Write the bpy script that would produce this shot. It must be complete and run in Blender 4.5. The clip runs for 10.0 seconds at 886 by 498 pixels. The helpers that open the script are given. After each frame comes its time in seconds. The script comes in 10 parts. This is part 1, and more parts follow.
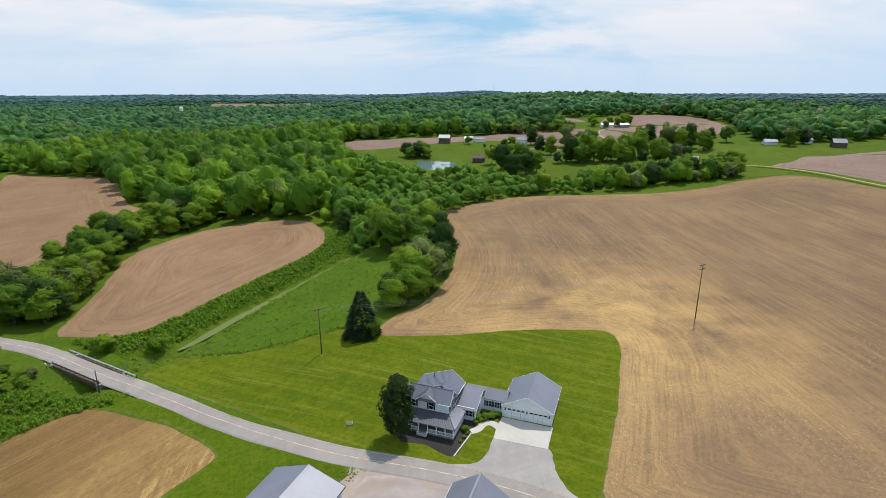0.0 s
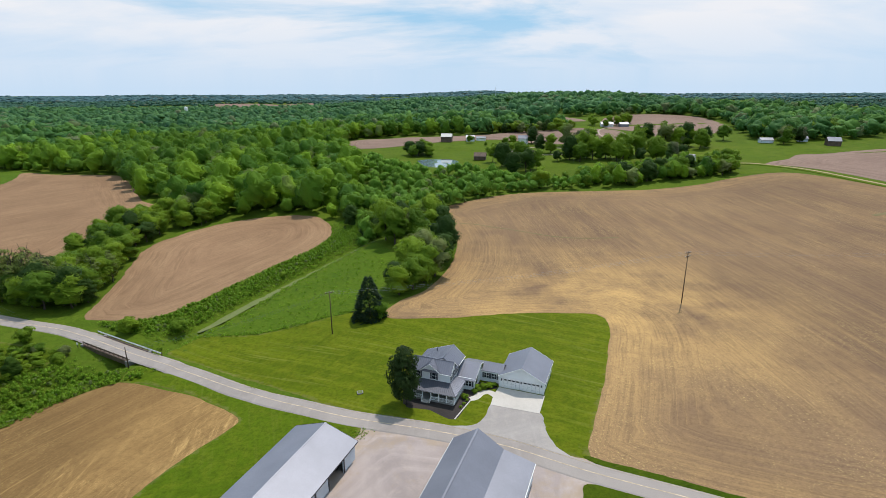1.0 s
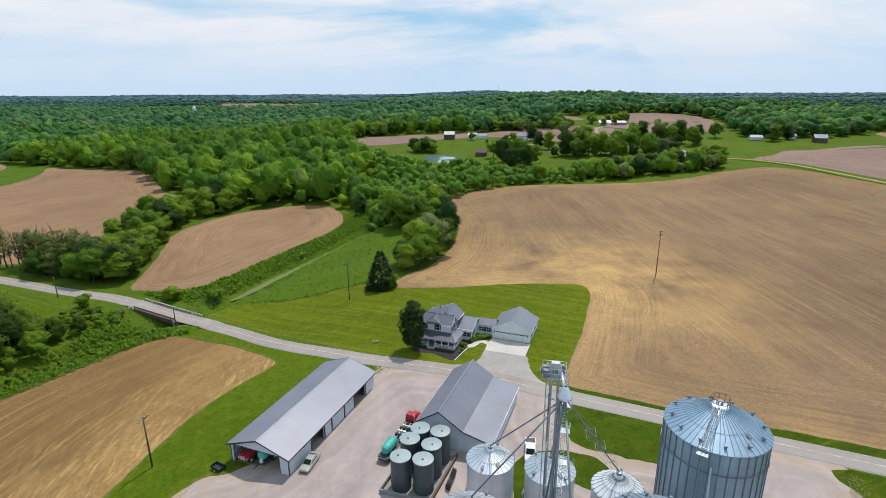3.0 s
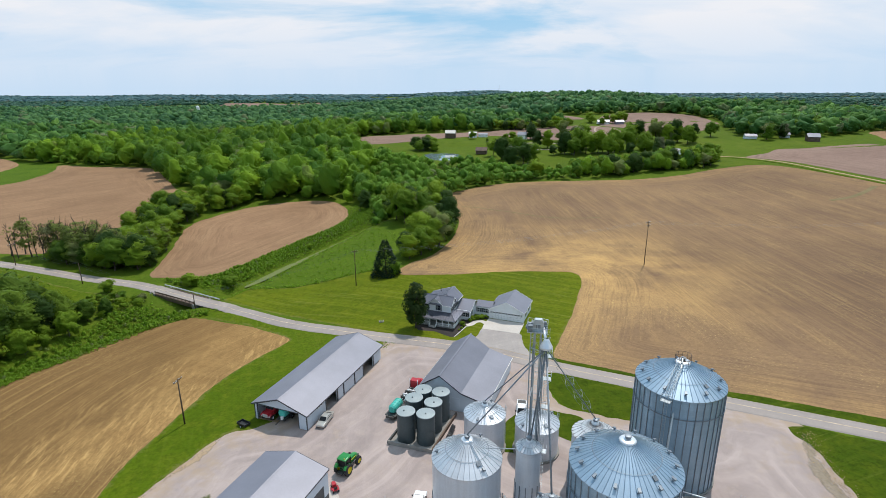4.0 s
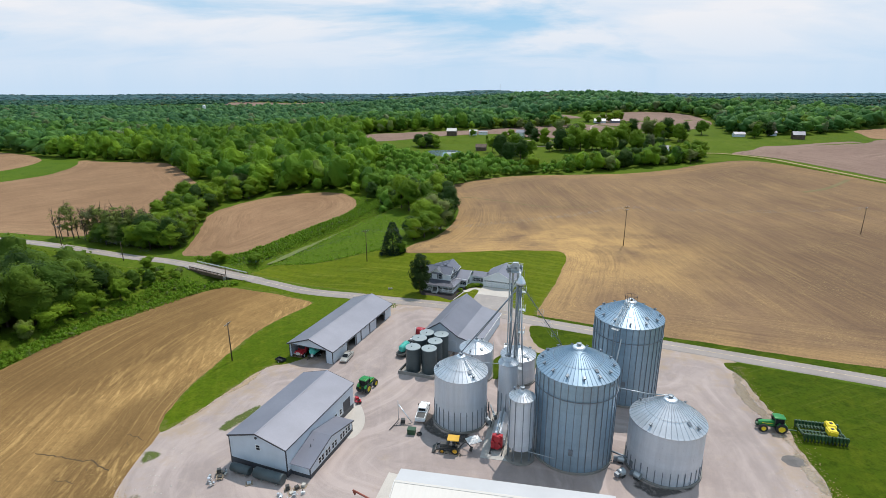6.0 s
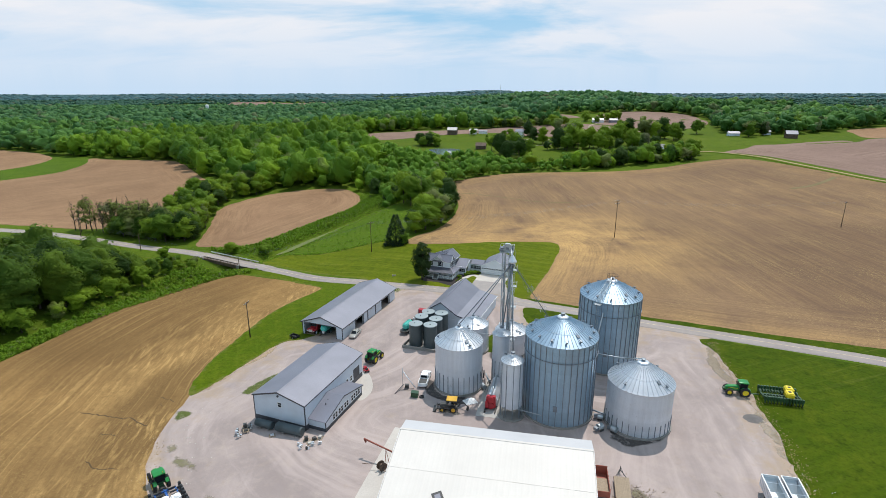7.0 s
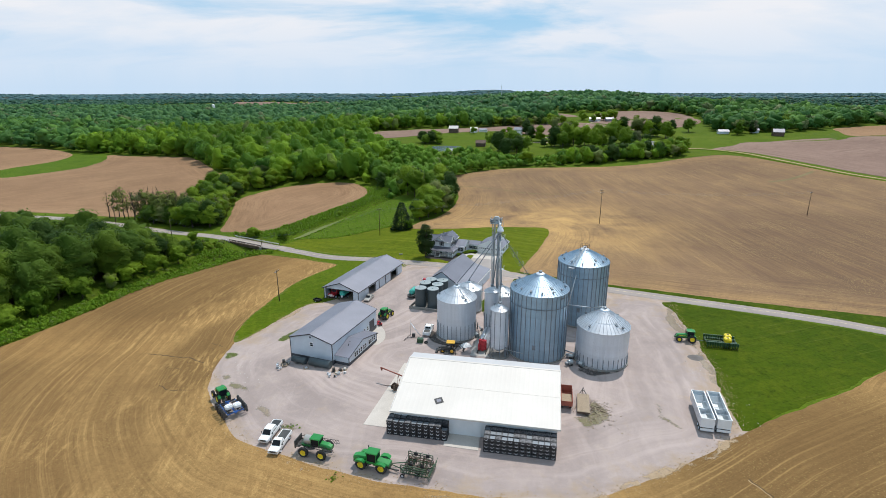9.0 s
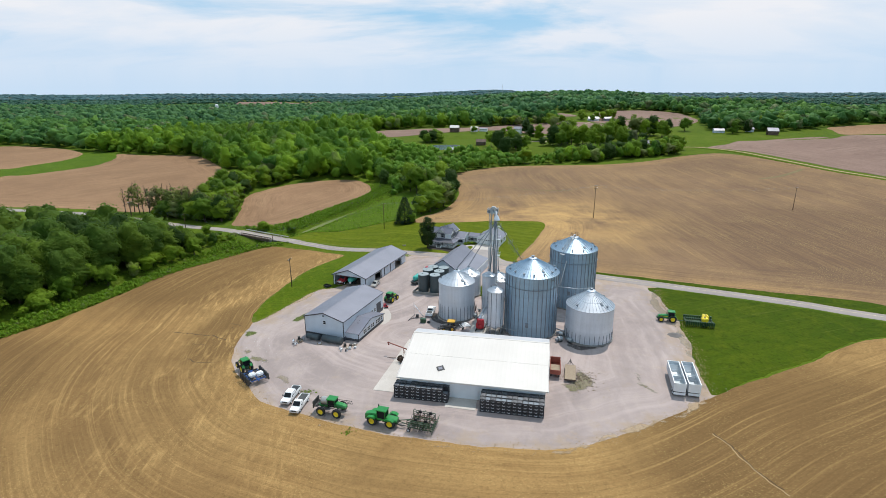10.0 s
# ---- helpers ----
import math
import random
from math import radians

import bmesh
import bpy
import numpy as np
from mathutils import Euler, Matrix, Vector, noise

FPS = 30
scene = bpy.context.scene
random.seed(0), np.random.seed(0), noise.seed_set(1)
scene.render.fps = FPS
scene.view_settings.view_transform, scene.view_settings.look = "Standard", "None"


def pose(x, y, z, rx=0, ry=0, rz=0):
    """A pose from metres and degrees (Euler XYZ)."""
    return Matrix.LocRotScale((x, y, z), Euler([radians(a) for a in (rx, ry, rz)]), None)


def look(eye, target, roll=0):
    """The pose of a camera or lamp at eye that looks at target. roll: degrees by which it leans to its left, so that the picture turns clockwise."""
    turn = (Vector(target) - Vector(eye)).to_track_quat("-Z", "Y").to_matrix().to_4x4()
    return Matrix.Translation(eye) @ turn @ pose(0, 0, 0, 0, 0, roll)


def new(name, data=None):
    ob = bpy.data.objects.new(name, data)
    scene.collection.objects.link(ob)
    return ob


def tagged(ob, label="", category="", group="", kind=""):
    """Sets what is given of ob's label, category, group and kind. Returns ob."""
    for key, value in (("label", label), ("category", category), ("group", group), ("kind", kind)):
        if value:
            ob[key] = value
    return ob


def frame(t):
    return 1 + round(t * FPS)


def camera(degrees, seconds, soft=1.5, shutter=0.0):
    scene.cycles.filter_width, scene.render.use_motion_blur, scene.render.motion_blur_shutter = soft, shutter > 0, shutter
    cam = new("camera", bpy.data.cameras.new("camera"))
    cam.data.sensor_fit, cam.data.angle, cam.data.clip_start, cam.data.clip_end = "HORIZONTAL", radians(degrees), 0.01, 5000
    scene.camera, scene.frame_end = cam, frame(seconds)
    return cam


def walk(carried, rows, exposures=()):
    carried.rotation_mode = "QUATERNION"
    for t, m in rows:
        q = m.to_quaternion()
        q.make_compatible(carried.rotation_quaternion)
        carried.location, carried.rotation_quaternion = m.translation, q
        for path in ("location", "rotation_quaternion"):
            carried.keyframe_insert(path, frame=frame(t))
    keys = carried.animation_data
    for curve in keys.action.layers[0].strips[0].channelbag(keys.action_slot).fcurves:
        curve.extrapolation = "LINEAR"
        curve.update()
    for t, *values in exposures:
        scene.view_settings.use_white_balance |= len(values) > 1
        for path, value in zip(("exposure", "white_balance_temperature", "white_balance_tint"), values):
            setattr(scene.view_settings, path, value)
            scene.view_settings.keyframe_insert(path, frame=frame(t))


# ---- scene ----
# ---------------------------------------------------------------- camera
cam = camera(79.5, 10.0, soft=0.25)
PATH = [
    (0, (-0.000, -0.000, 60.746), (0.137, 9.569, 57.845), -0.15),
    (0.5, (-0.039, -5.161, 60.679), (0.076, 4.408, 57.778), -0.19),
    (1, (-0.073, -10.473, 60.604), (0.022, -0.904, 57.703), -0.22),
    (1.5, (-0.101, -15.915, 60.524), (-0.023, -6.346, 57.623), -0.25),
    (2, (-0.119, -21.469, 60.441), (-0.057, -11.900, 57.540), -0.26),
    (2.5, (-0.127, -27.119, 60.357), (-0.078, -17.549, 57.456), -0.26),
    (3, (-0.123, -32.848, 60.275), (-0.086, -23.279, 57.373), -0.25),
    (3.5, (-0.106, -38.644, 60.195), (-0.080, -29.075, 57.293), -0.24),
    (4, (-0.076, -44.495, 60.122), (-0.060, -34.925, 57.219), -0.22),
    (4.5, (-0.034, -50.390, 60.056), (-0.026, -40.821, 57.152), -0.20),
    (5, (0.020, -56.321, 60.000), (0.020, -46.752, 57.096), -0.18),
    (5.5, (0.086, -62.280, 59.956), (0.079, -52.711, 57.052), -0.16),
    (6, (0.161, -68.263, 59.927), (0.147, -58.694, 57.021), -0.13),
    (6.5, (0.244, -74.265, 59.914), (0.223, -64.697, 57.008), -0.11),
    (7, (0.332, -80.284, 59.919), (0.304, -70.716, 57.013), -0.10),
    (7.5, (0.422, -86.320, 59.946), (0.387, -76.752, 57.039), -0.09),
    (8, (0.511, -92.373, 59.996), (0.468, -82.805, 57.087), -0.08),
    (8.5, (0.596, -98.446, 60.070), (0.544, -88.879, 57.161), -0.09),
    (9, (0.671, -104.544, 60.173), (0.610, -94.977, 57.263), -0.10),
    (9.5, (0.733, -110.671, 60.305), (0.661, -101.105, 57.394), -0.13),
    (10, (0.776, -116.836, 60.468), (0.692, -107.270, 57.556), -0.16),
]
walk(cam, [(t, look(eye, target, roll)) for t, eye, target, roll in PATH])

# ---------------------------------------------------------------- light
world = bpy.data.worlds.new("sky")
scene.world = world
world.use_nodes = True
wn, wl = world.node_tree.nodes, world.node_tree.links
SUN_AZ, SUN_EL = math.atan2(0.47, 0.88), radians(62)
sky = wn.new("ShaderNodeTexSky")
sky.sky_type, sky.sun_disc = "NISHITA", False
sky.sun_elevation, sky.sun_rotation = SUN_EL, SUN_AZ
sky.air_density, sky.dust_density, sky.ozone_density = 1.0, 0.6, 2.0
wc = wn.new("ShaderNodeTexCoord")
sep = wn.new("ShaderNodeSeparateXYZ")
wl.new(wc.outputs["Generated"], sep.inputs[0])


def wmath(op, a, b=None, clamp=False):
    n = wn.new("ShaderNodeMath")
    n.operation, n.use_clamp = op, clamp
    for i, v in enumerate((a, b)):
        if v is None:
            continue
        if isinstance(v, (int, float)):
            n.inputs[i].default_value = v
        else:
            wl.new(v, n.inputs[i])
    return n.outputs[0]


# high thin cloud: streaks laid on a flat layer far above
zup = wmath("MAXIMUM", sep.outputs[2], 0.03)
plane = wn.new("ShaderNodeCombineXYZ")
wl.new(wmath("ADD", wmath("MULTIPLY", wmath("DIVIDE", sep.outputs[0], wmath("ADD", zup, 0.24)), 0.55), 0.27), plane.inputs[0])
wl.new(wmath("DIVIDE", sep.outputs[1], wmath("ADD", zup, 0.24)), plane.inputs[1])
plane.inputs[2].default_value = 2.3
cloud = wn.new("ShaderNodeTexNoise")
cloud.inputs["Scale"].default_value, cloud.inputs["Detail"].default_value = 1.0, 8
cloud.inputs["Roughness"].default_value, cloud.inputs["Distortion"].default_value = 0.58, 0.35
wl.new(plane.outputs[0], cloud.inputs["Vector"])
cover = wn.new("ShaderNodeValToRGB")
cover.color_ramp.elements[0].position, cover.color_ramp.elements[0].color = 0.40, (0.04, 0.04, 0.04, 1)
cover.color_ramp.elements[1].position, cover.color_ramp.elements[1].color = 0.52, (0.97, 0.97, 0.97, 1)
# the cover opens a little higher up
opening = wmath("MULTIPLY", wmath("MULTIPLY", wmath("SUBTRACT", sep.outputs[2], 0.118), 14.0, True), 0.125)
wl.new(wmath("SUBTRACT", wmath("ADD", cloud.outputs[0], 0.055), opening), cover.inputs[0])
veil = wn.new("ShaderNodeTexNoise")
veil.inputs["Scale"].default_value, veil.inputs["Detail"].default_value = 2.0, 6
veil.inputs["Roughness"].default_value, veil.inputs["Distortion"].default_value = 0.55, 0.3
wl.new(plane.outputs[0], veil.inputs["Vector"])
tint = wn.new("ShaderNodeMix")
tint.data_type = "RGBA"
tint.inputs[6].default_value, tint.inputs[7].default_value = (11.0, 13.5, 16.4, 1), (15.6, 15.8, 16.6, 1)
wl.new(wmath("MULTIPLY", wmath("SUBTRACT", veil.outputs[0], 0.34), 3.6, True), tint.inputs[0])
air = wn.new("ShaderNodeMix")
air.data_type = "RGBA"
wl.new(cover.outputs[0], air.inputs[0])
blue = wn.new("ShaderNodeMix")
blue.data_type = "RGBA"
blue.inputs[0].default_value, blue.inputs[7].default_value = 0.85, (7.0, 12.2, 17.0, 1)
wl.new(sky.outputs[0], blue.inputs[6])
wl.new(blue.outputs[2], air.inputs[6])
wl.new(tint.outputs[2], air.inputs[7])
# pale haze low over the land
low = wn.new("ShaderNodeMix")
low.data_type = "RGBA"
low.inputs[7].default_value = (10.0, 13.0, 16.4, 1)
wl.new(wmath("MULTIPLY", wmath("SUBTRACT", 1.0, wmath("MULTIPLY", sep.outputs[2], 9.0, True)), 0.85), low.inputs[0])
wl.new(air.outputs[2], low.inputs[6])
wl.new(low.outputs[2], wn["Background"].inputs[0])
wn["Background"].inputs[1].default_value = 0.0555

sun = new("sun", bpy.data.lights.new("sun", "SUN"))
sun.data.energy, sun.data.angle, sun.data.color = 3.55, radians(0.6), (1.0, 0.950, 0.888)
sun.matrix_world = look((0, 0, 0), (-math.cos(SUN_EL) * math.sin(SUN_AZ), -math.cos(SUN_EL) * math.cos(SUN_AZ), -math.sin(SUN_EL)))

# ---------------------------------------------------------------- materials


def rgba(c):
    return (*c, 1.0)


class Nodes:
    """Small shorthand for a material's node tree."""

    def __init__(self, name):
        self.mat = bpy.data.materials.new(name)
        self.mat.use_nodes = True
        self.n, self.l = self.mat.node_tree.nodes, self.mat.node_tree.links
        self.bsdf = self.n["Principled BSDF"]
        self.coord = self.n.new("ShaderNodeTexCoord").outputs["Object"]

    def put(self, value, socket):
        if isinstance(value, (int, float)):
            socket.default_value = value
        elif isinstance(value, tuple):
            socket.default_value = value if len(value) == 4 or len(socket.default_value) == 3 else rgba(value)
        else:
            self.l.new(value, socket)

    def math(self, op, a, b=0.0, clamp=False):
        m = self.n.new("ShaderNodeMath")
        m.operation, m.use_clamp = op, clamp
        self.put(a, m.inputs[0]), self.put(b, m.inputs[1])
        return m.outputs[0]

    def noise(self, scale, detail=3, rough=0.55, vector=None, stretch=None, distortion=0.0):
        v = self.coord if vector is None else vector
        if stretch:
            mp = self.n.new("ShaderNodeMapping")
            mp.inputs["Scale"].default_value = stretch
            self.l.new(v, mp.inputs[0])
            v = mp.outputs[0]
        t = self.n.new("ShaderNodeTexNoise")
        t.inputs["Scale"].default_value, t.inputs["Detail"].default_value = scale, detail
        t.inputs["Roughness"].default_value, t.inputs["Distortion"].default_value = rough, distortion
        self.l.new(v, t.inputs["Vector"])
        return t.outputs[0]

    def ramp(self, fac, lo, hi):
        r = self.n.new("ShaderNodeMapRange")
        self.l.new(fac, r.inputs[0])
        r.inputs[1].default_value, r.inputs[2].default_value = lo, hi
        return r.outputs[0]

    def mix(self, fac, a, b):
        m = self.n.new("ShaderNodeMix")
        m.data_type = "RGBA"
        self.put(fac, m.inputs[0]), self.put(a, m.inputs[6]), self.put(b, m.inputs[7])
        return m.outputs[2]

    def bump(self, height, strength=0.3, distance=0.05):
        b = self.n.new("ShaderNodeBump")
        b.inputs["Strength"].default_value, b.inputs["Distance"].default_value = strength, distance
        self.l.new(height, b.inputs["Height"])
        self.l.new(b.outputs[0], self.bsdf.inputs["Normal"])

    def attr(self, name):
        a = self.n.new("ShaderNodeAttribute")
        a.attribute_name = name
        return a.outputs["Fac"]

    def done(self, color, rough=0.7, metal=0.0, spec=0.5):
        self.put(color, self.bsdf.inputs["Base Color"])
        self.put(rough, self.bsdf.inputs["Roughness"])
        self.put(metal, self.bsdf.inputs["Metallic"])
        self.bsdf.inputs["Specular IOR Level"].default_value = spec
        return self.mat


def plain(name, c, rough=0.5, metal=0.0, wear=0.18, scale=1.2, bump=0.0, spec=0.5):
    """Paint or metal with a little dirt at two scales and a slight change from piece to piece."""
    k = Nodes(name)
    dark = tuple(v * (1 - wear) for v in c)
    light = tuple(min(1, v * (1 + wear * 0.6) + 0.01) for v in c)
    a = k.ramp(k.noise(scale * 0.35, 3), 0.3, 0.7)
    b = k.ramp(k.noise(scale * 7, 4), 0.35, 0.75)
    col = k.mix(a, dark, light)
    col = k.mix(k.math("MULTIPLY", b, 0.35), col, tuple(v * (1 - wear * 1.6) for v in c))
    oi = k.n.new("ShaderNodeObjectInfo").outputs["Random"]
    hs = k.n.new("ShaderNodeHueSaturation")
    k.l.new(k.math("ADD", k.math("MULTIPLY", oi, wear * 0.5), 1 - wear * 0.25), hs.inputs["Value"])
    k.l.new(col, hs.inputs["Color"])
    if bump:
        k.bump(k.noise(scale * 9, 3), bump, 0.02)
    return k.done(hs.outputs[0], rough, metal, spec)


def soil_mat(name, base, pale, dark, rows=0.9, turn=0.0, band=(26.0, 60.0), strength=0.5, speck=0.4, gold=15.0, ridge=1.0, thick=None, dark_areas=(), tracks=0.5, comb=None):
    """Tilled ground: near its border the passes follow the border, further in they run straight; straw lies on them in flecks. comb: short pale scrapes at this turn, within so many metres of the border."""
    k = Nodes(name)
    edge = k.attr("edge")
    s = k.n.new("ShaderNodeSeparateXYZ")
    k.l.new(k.coord, s.inputs[0])
    x, y = s.outputs[0], s.outputs[1]
    ca, sa = math.cos(radians(turn)), math.sin(radians(turn))
    along = k.math("ADD", k.math("MULTIPLY", x, ca), k.math("MULTIPLY", y, sa))
    across = k.math("SUBTRACT", k.math("MULTIPLY", y, ca), k.math("MULTIPLY", x, sa))
    bend = k.math("MULTIPLY", k.math("SUBTRACT", k.noise(0.022, 2), 0.5), 1.6)

    def lines(freq, length, detail):
        a, b = k.n.new("ShaderNodeCombineXYZ"), k.n.new("ShaderNodeCombineXYZ")
        k.l.new(k.math("MULTIPLY", k.math("ADD", edge, bend), freq), a.inputs[0])
        k.l.new(k.math("MULTIPLY", x, length), a.inputs[1]), k.l.new(k.math("MULTIPLY", y, length), a.inputs[2])
        k.l.new(k.math("MULTIPLY", k.math("ADD", across, bend), freq), b.inputs[0])
        k.l.new(k.math("MULTIPLY", along, length), b.inputs[1])
        na, nb = k.noise(1.0, detail, 0.62, a.outputs[0]), k.noise(1.0, detail, 0.62, b.outputs[0])
        m = k.n.new("ShaderNodeMix")
        k.l.new(k.ramp(edge, *band), m.inputs[0])
        k.l.new(na, m.inputs[2]), k.l.new(nb, m.inputs[3])
        return m.outputs[0]

    broad, row, fine = lines(0.11, 0.012, 5), lines(0.75 * rows, 0.022, 3), lines(1.9 * rows, 0.06, 2)
    wide, mid, grain, fleck = k.noise(0.012, 4, 0.6), k.noise(0.07, 5, 0.62, distortion=0.6), k.noise(1.1, 5, 0.75), k.noise(2.6, 3, 0.8)
    col = k.mix(k.ramp(wide, 0.36, 0.64), dark, base)
    straw = k.math("MULTIPLY", k.ramp(broad, 0.40, 0.74), k.ramp(mid, 0.30, 0.66))
    col = k.mix(k.math("MULTIPLY", straw, strength), col, pale)
    near = k.math("MULTIPLY", k.ramp(edge, gold, 1.0), k.ramp(mid, 0.30, 0.60))
    col = k.mix(k.math("MULTIPLY", near, 0.8 * strength), col, pale)
    if thick:
        px, py = k.math("SUBTRACT", x, thick[0]), k.math("SUBTRACT", y, thick[1])
        way = k.math("SQRT", k.math("ADD", k.math("MULTIPLY", px, px), k.math("MULTIPLY", py, py)))
        heap = k.math("MULTIPLY", k.ramp(way, thick[2], thick[2] * 0.15), k.ramp(k.noise(0.045, 5, 0.65), 0.34, 0.60))
        col = k.mix(k.math("MULTIPLY", heap, 0.92), col, tuple(v * 1.04 for v in pale))
    # rounded areas of darker soil with a noisy outline
    for cx, cy, reach, squash in dark_areas:
        qx, qy = k.math("SUBTRACT", x, cx), k.math("MULTIPLY", k.math("SUBTRACT", y, cy), squash)
        way = k.math("SQRT", k.math("ADD", k.math("MULTIPLY", qx, qx), k.math("MULTIPLY", qy, qy)))
        area_mask = k.math("ADD", k.ramp(way, reach * 1.3, reach * 0.5), k.math("SUBTRACT", k.noise(0.035, 5, 0.65, distortion=1.0), 0.5))
        col = k.mix(k.math("MULTIPLY", k.ramp(area_mask, 0.25, 0.75), 0.8), col, tuple(v * 0.86 for v in dark))
    col = k.mix(k.math("MULTIPLY", k.ramp(row, 0.48, 0.72), 0.30 * ridge), col, pale)
    col = k.mix(k.math("MULTIPLY", k.ramp(row, 0.50, 0.26), 0.34 * ridge), col, tuple(v * 0.8 for v in dark))
    col = k.mix(k.math("MULTIPLY", k.ramp(fine, 0.52, 0.36), 0.55 * ridge), col, tuple(v * 0.70 for v in dark))
    col = k.mix(k.math("MULTIPLY", k.ramp(fine, 0.58, 0.74), 0.22 * ridge), col, pale)
    streak = lines(2.6 * rows, 0.014, 3)
    patchy = k.ramp(k.noise(0.03, 4, 0.6), 0.36, 0.60)
    col = k.mix(k.math("MULTIPLY", k.math("MULTIPLY", k.ramp(streak, 0.565, 0.635), patchy), tracks), col, tuple(min(0.6, v * 1.1) for v in pale))
    col = k.mix(k.math("MULTIPLY", k.ramp(streak, 0.435, 0.37), tracks * 0.8), col, tuple(v * 0.66 for v in dark))
    if comb:
        cc, cs = math.cos(radians(comb[0])), math.sin(radians(comb[0]))
        way = k.n.new("ShaderNodeCombineXYZ")
        k.l.new(k.math("MULTIPLY", k.math("ADD", k.math("MULTIPLY", x, cc), k.math("MULTIPLY", y, cs)), 0.16), way.inputs[0])
        k.l.new(k.math("MULTIPLY", k.math("SUBTRACT", k.math("MULTIPLY", y, cc), k.math("MULTIPLY", x, cs)), 0.85), way.inputs[1])
        scrape = k.noise(1.0, 4, 0.7, way.outputs[0], distortion=0.5)
        zone = k.math("MULTIPLY", k.ramp(edge, comb[1], comb[1] * 0.3), k.math("MULTIPLY", k.ramp(x, -14.0, -40.0), k.ramp(k.noise(0.045, 4, 0.6), 0.42, 0.60)))
        col = k.mix(k.math("MULTIPLY", k.math("MULTIPLY", k.ramp(scrape, 0.50, 0.66), zone), 0.62), col, tuple(min(0.6, v * 1.06) for v in pale))
        col = k.mix(k.math("MULTIPLY", k.math("MULTIPLY", k.ramp(scrape, 0.47, 0.34), zone), 0.5), col, dark)
    col = k.mix(k.math("MULTIPLY", k.ramp(mid, 0.54, 0.72), 0.45), col, dark)
    col = k.mix(k.math("MULTIPLY", k.ramp(grain, 0.48, 0.70), 0.38), col, tuple(v * 0.62 for v in dark))
    crumb = k.noise(3.4, 4, 0.8)
    col = k.mix(k.math("MULTIPLY", k.ramp(crumb, 0.52, 0.64), 0.34), col, tuple(v * 0.55 for v in dark))
    flecks = k.math("MULTIPLY", k.ramp(fleck, 0.56, 0.72), k.ramp(k.noise(0.05, 3), 0.35, 0.62))
    col = k.mix(k.math("MULTIPLY", flecks, speck), col, tuple(min(0.62, v * 1.35) for v in pale))
    k.bump(k.math("ADD", grain, k.math("ADD", k.math("MULTIPLY", row, 0.9), fine)), 0.6, 0.16)
    return k.done(col, 0.95, 0, 0.04)


def grass_mat(name, a, b, c, scale=0.06, rows=0.0, turn=0.0, bump=0.3, mottle=0.5, worn=False):
    """Grass: wide changes of green, worn yellowish clumps, dark tufts, and the passes of the mower."""
    k = Nodes(name)
    wide, mid, grain = k.noise(scale * 0.35, 4), k.noise(scale * 3, 5, 0.68, distortion=0.8), k.noise(1.3, 6, 0.78)
    col = k.mix(k.ramp(wide, 0.34, 0.66), a, b)
    col = k.mix(k.math("MULTIPLY", k.ramp(mid, 0.46, 0.66), 0.75), col, c)
    col = k.mix(k.math("MULTIPLY", k.ramp(k.noise(scale * 7, 5, 0.7), 0.50, 0.30), mottle), col, tuple(v * 0.62 for v in a))
    if rows:
        mp = k.n.new("ShaderNodeMapping")
        mp.inputs["Rotation"].default_value = (0, 0, radians(turn))
        k.l.new(k.coord, mp.inputs[0])
        w = k.noise(1.0, 3, 0.6, mp.outputs[0], (0.02, 0.42, 0.0))
        col = k.mix(k.math("MULTIPLY", k.ramp(w, 0.48, 0.62), rows), col, tuple(v * 1.3 for v in c))
        col = k.mix(k.math("MULTIPLY", k.ramp(w, 0.48, 0.36), rows * 0.5), col, tuple(v * 0.7 for v in a))
        cut = k.noise(1.0, 3, 0.55, mp.outputs[0], (0.03, 0.95, 0.0))
        col = k.mix(k.math("MULTIPLY", k.math("MULTIPLY", k.ramp(cut, 0.56, 0.64), k.ramp(k.noise(0.035, 3), 0.42, 0.62)), rows * 1.6), col, (0.235, 0.235, 0.045))
    col = k.mix(k.math("MULTIPLY", k.ramp(grain, 0.46, 0.68), 0.55), col, tuple(v * 0.45 for v in a))
    if worn:
        bare = k.math("ADD", k.ramp(k.attr("edge"), 1.8, 0.0), k.math("MULTIPLY", k.ramp(k.noise(0.5, 6, 0.75), 0.35, 0.65), 0.9))
        col = k.mix(k.math("MULTIPLY", k.ramp(bare, 1.1, 1.6), 0.5), col, (0.16, 0.145, 0.05))
    k.bump(grain, bump, 0.14)
    return k.done(col, 0.9, 0, 0.05)


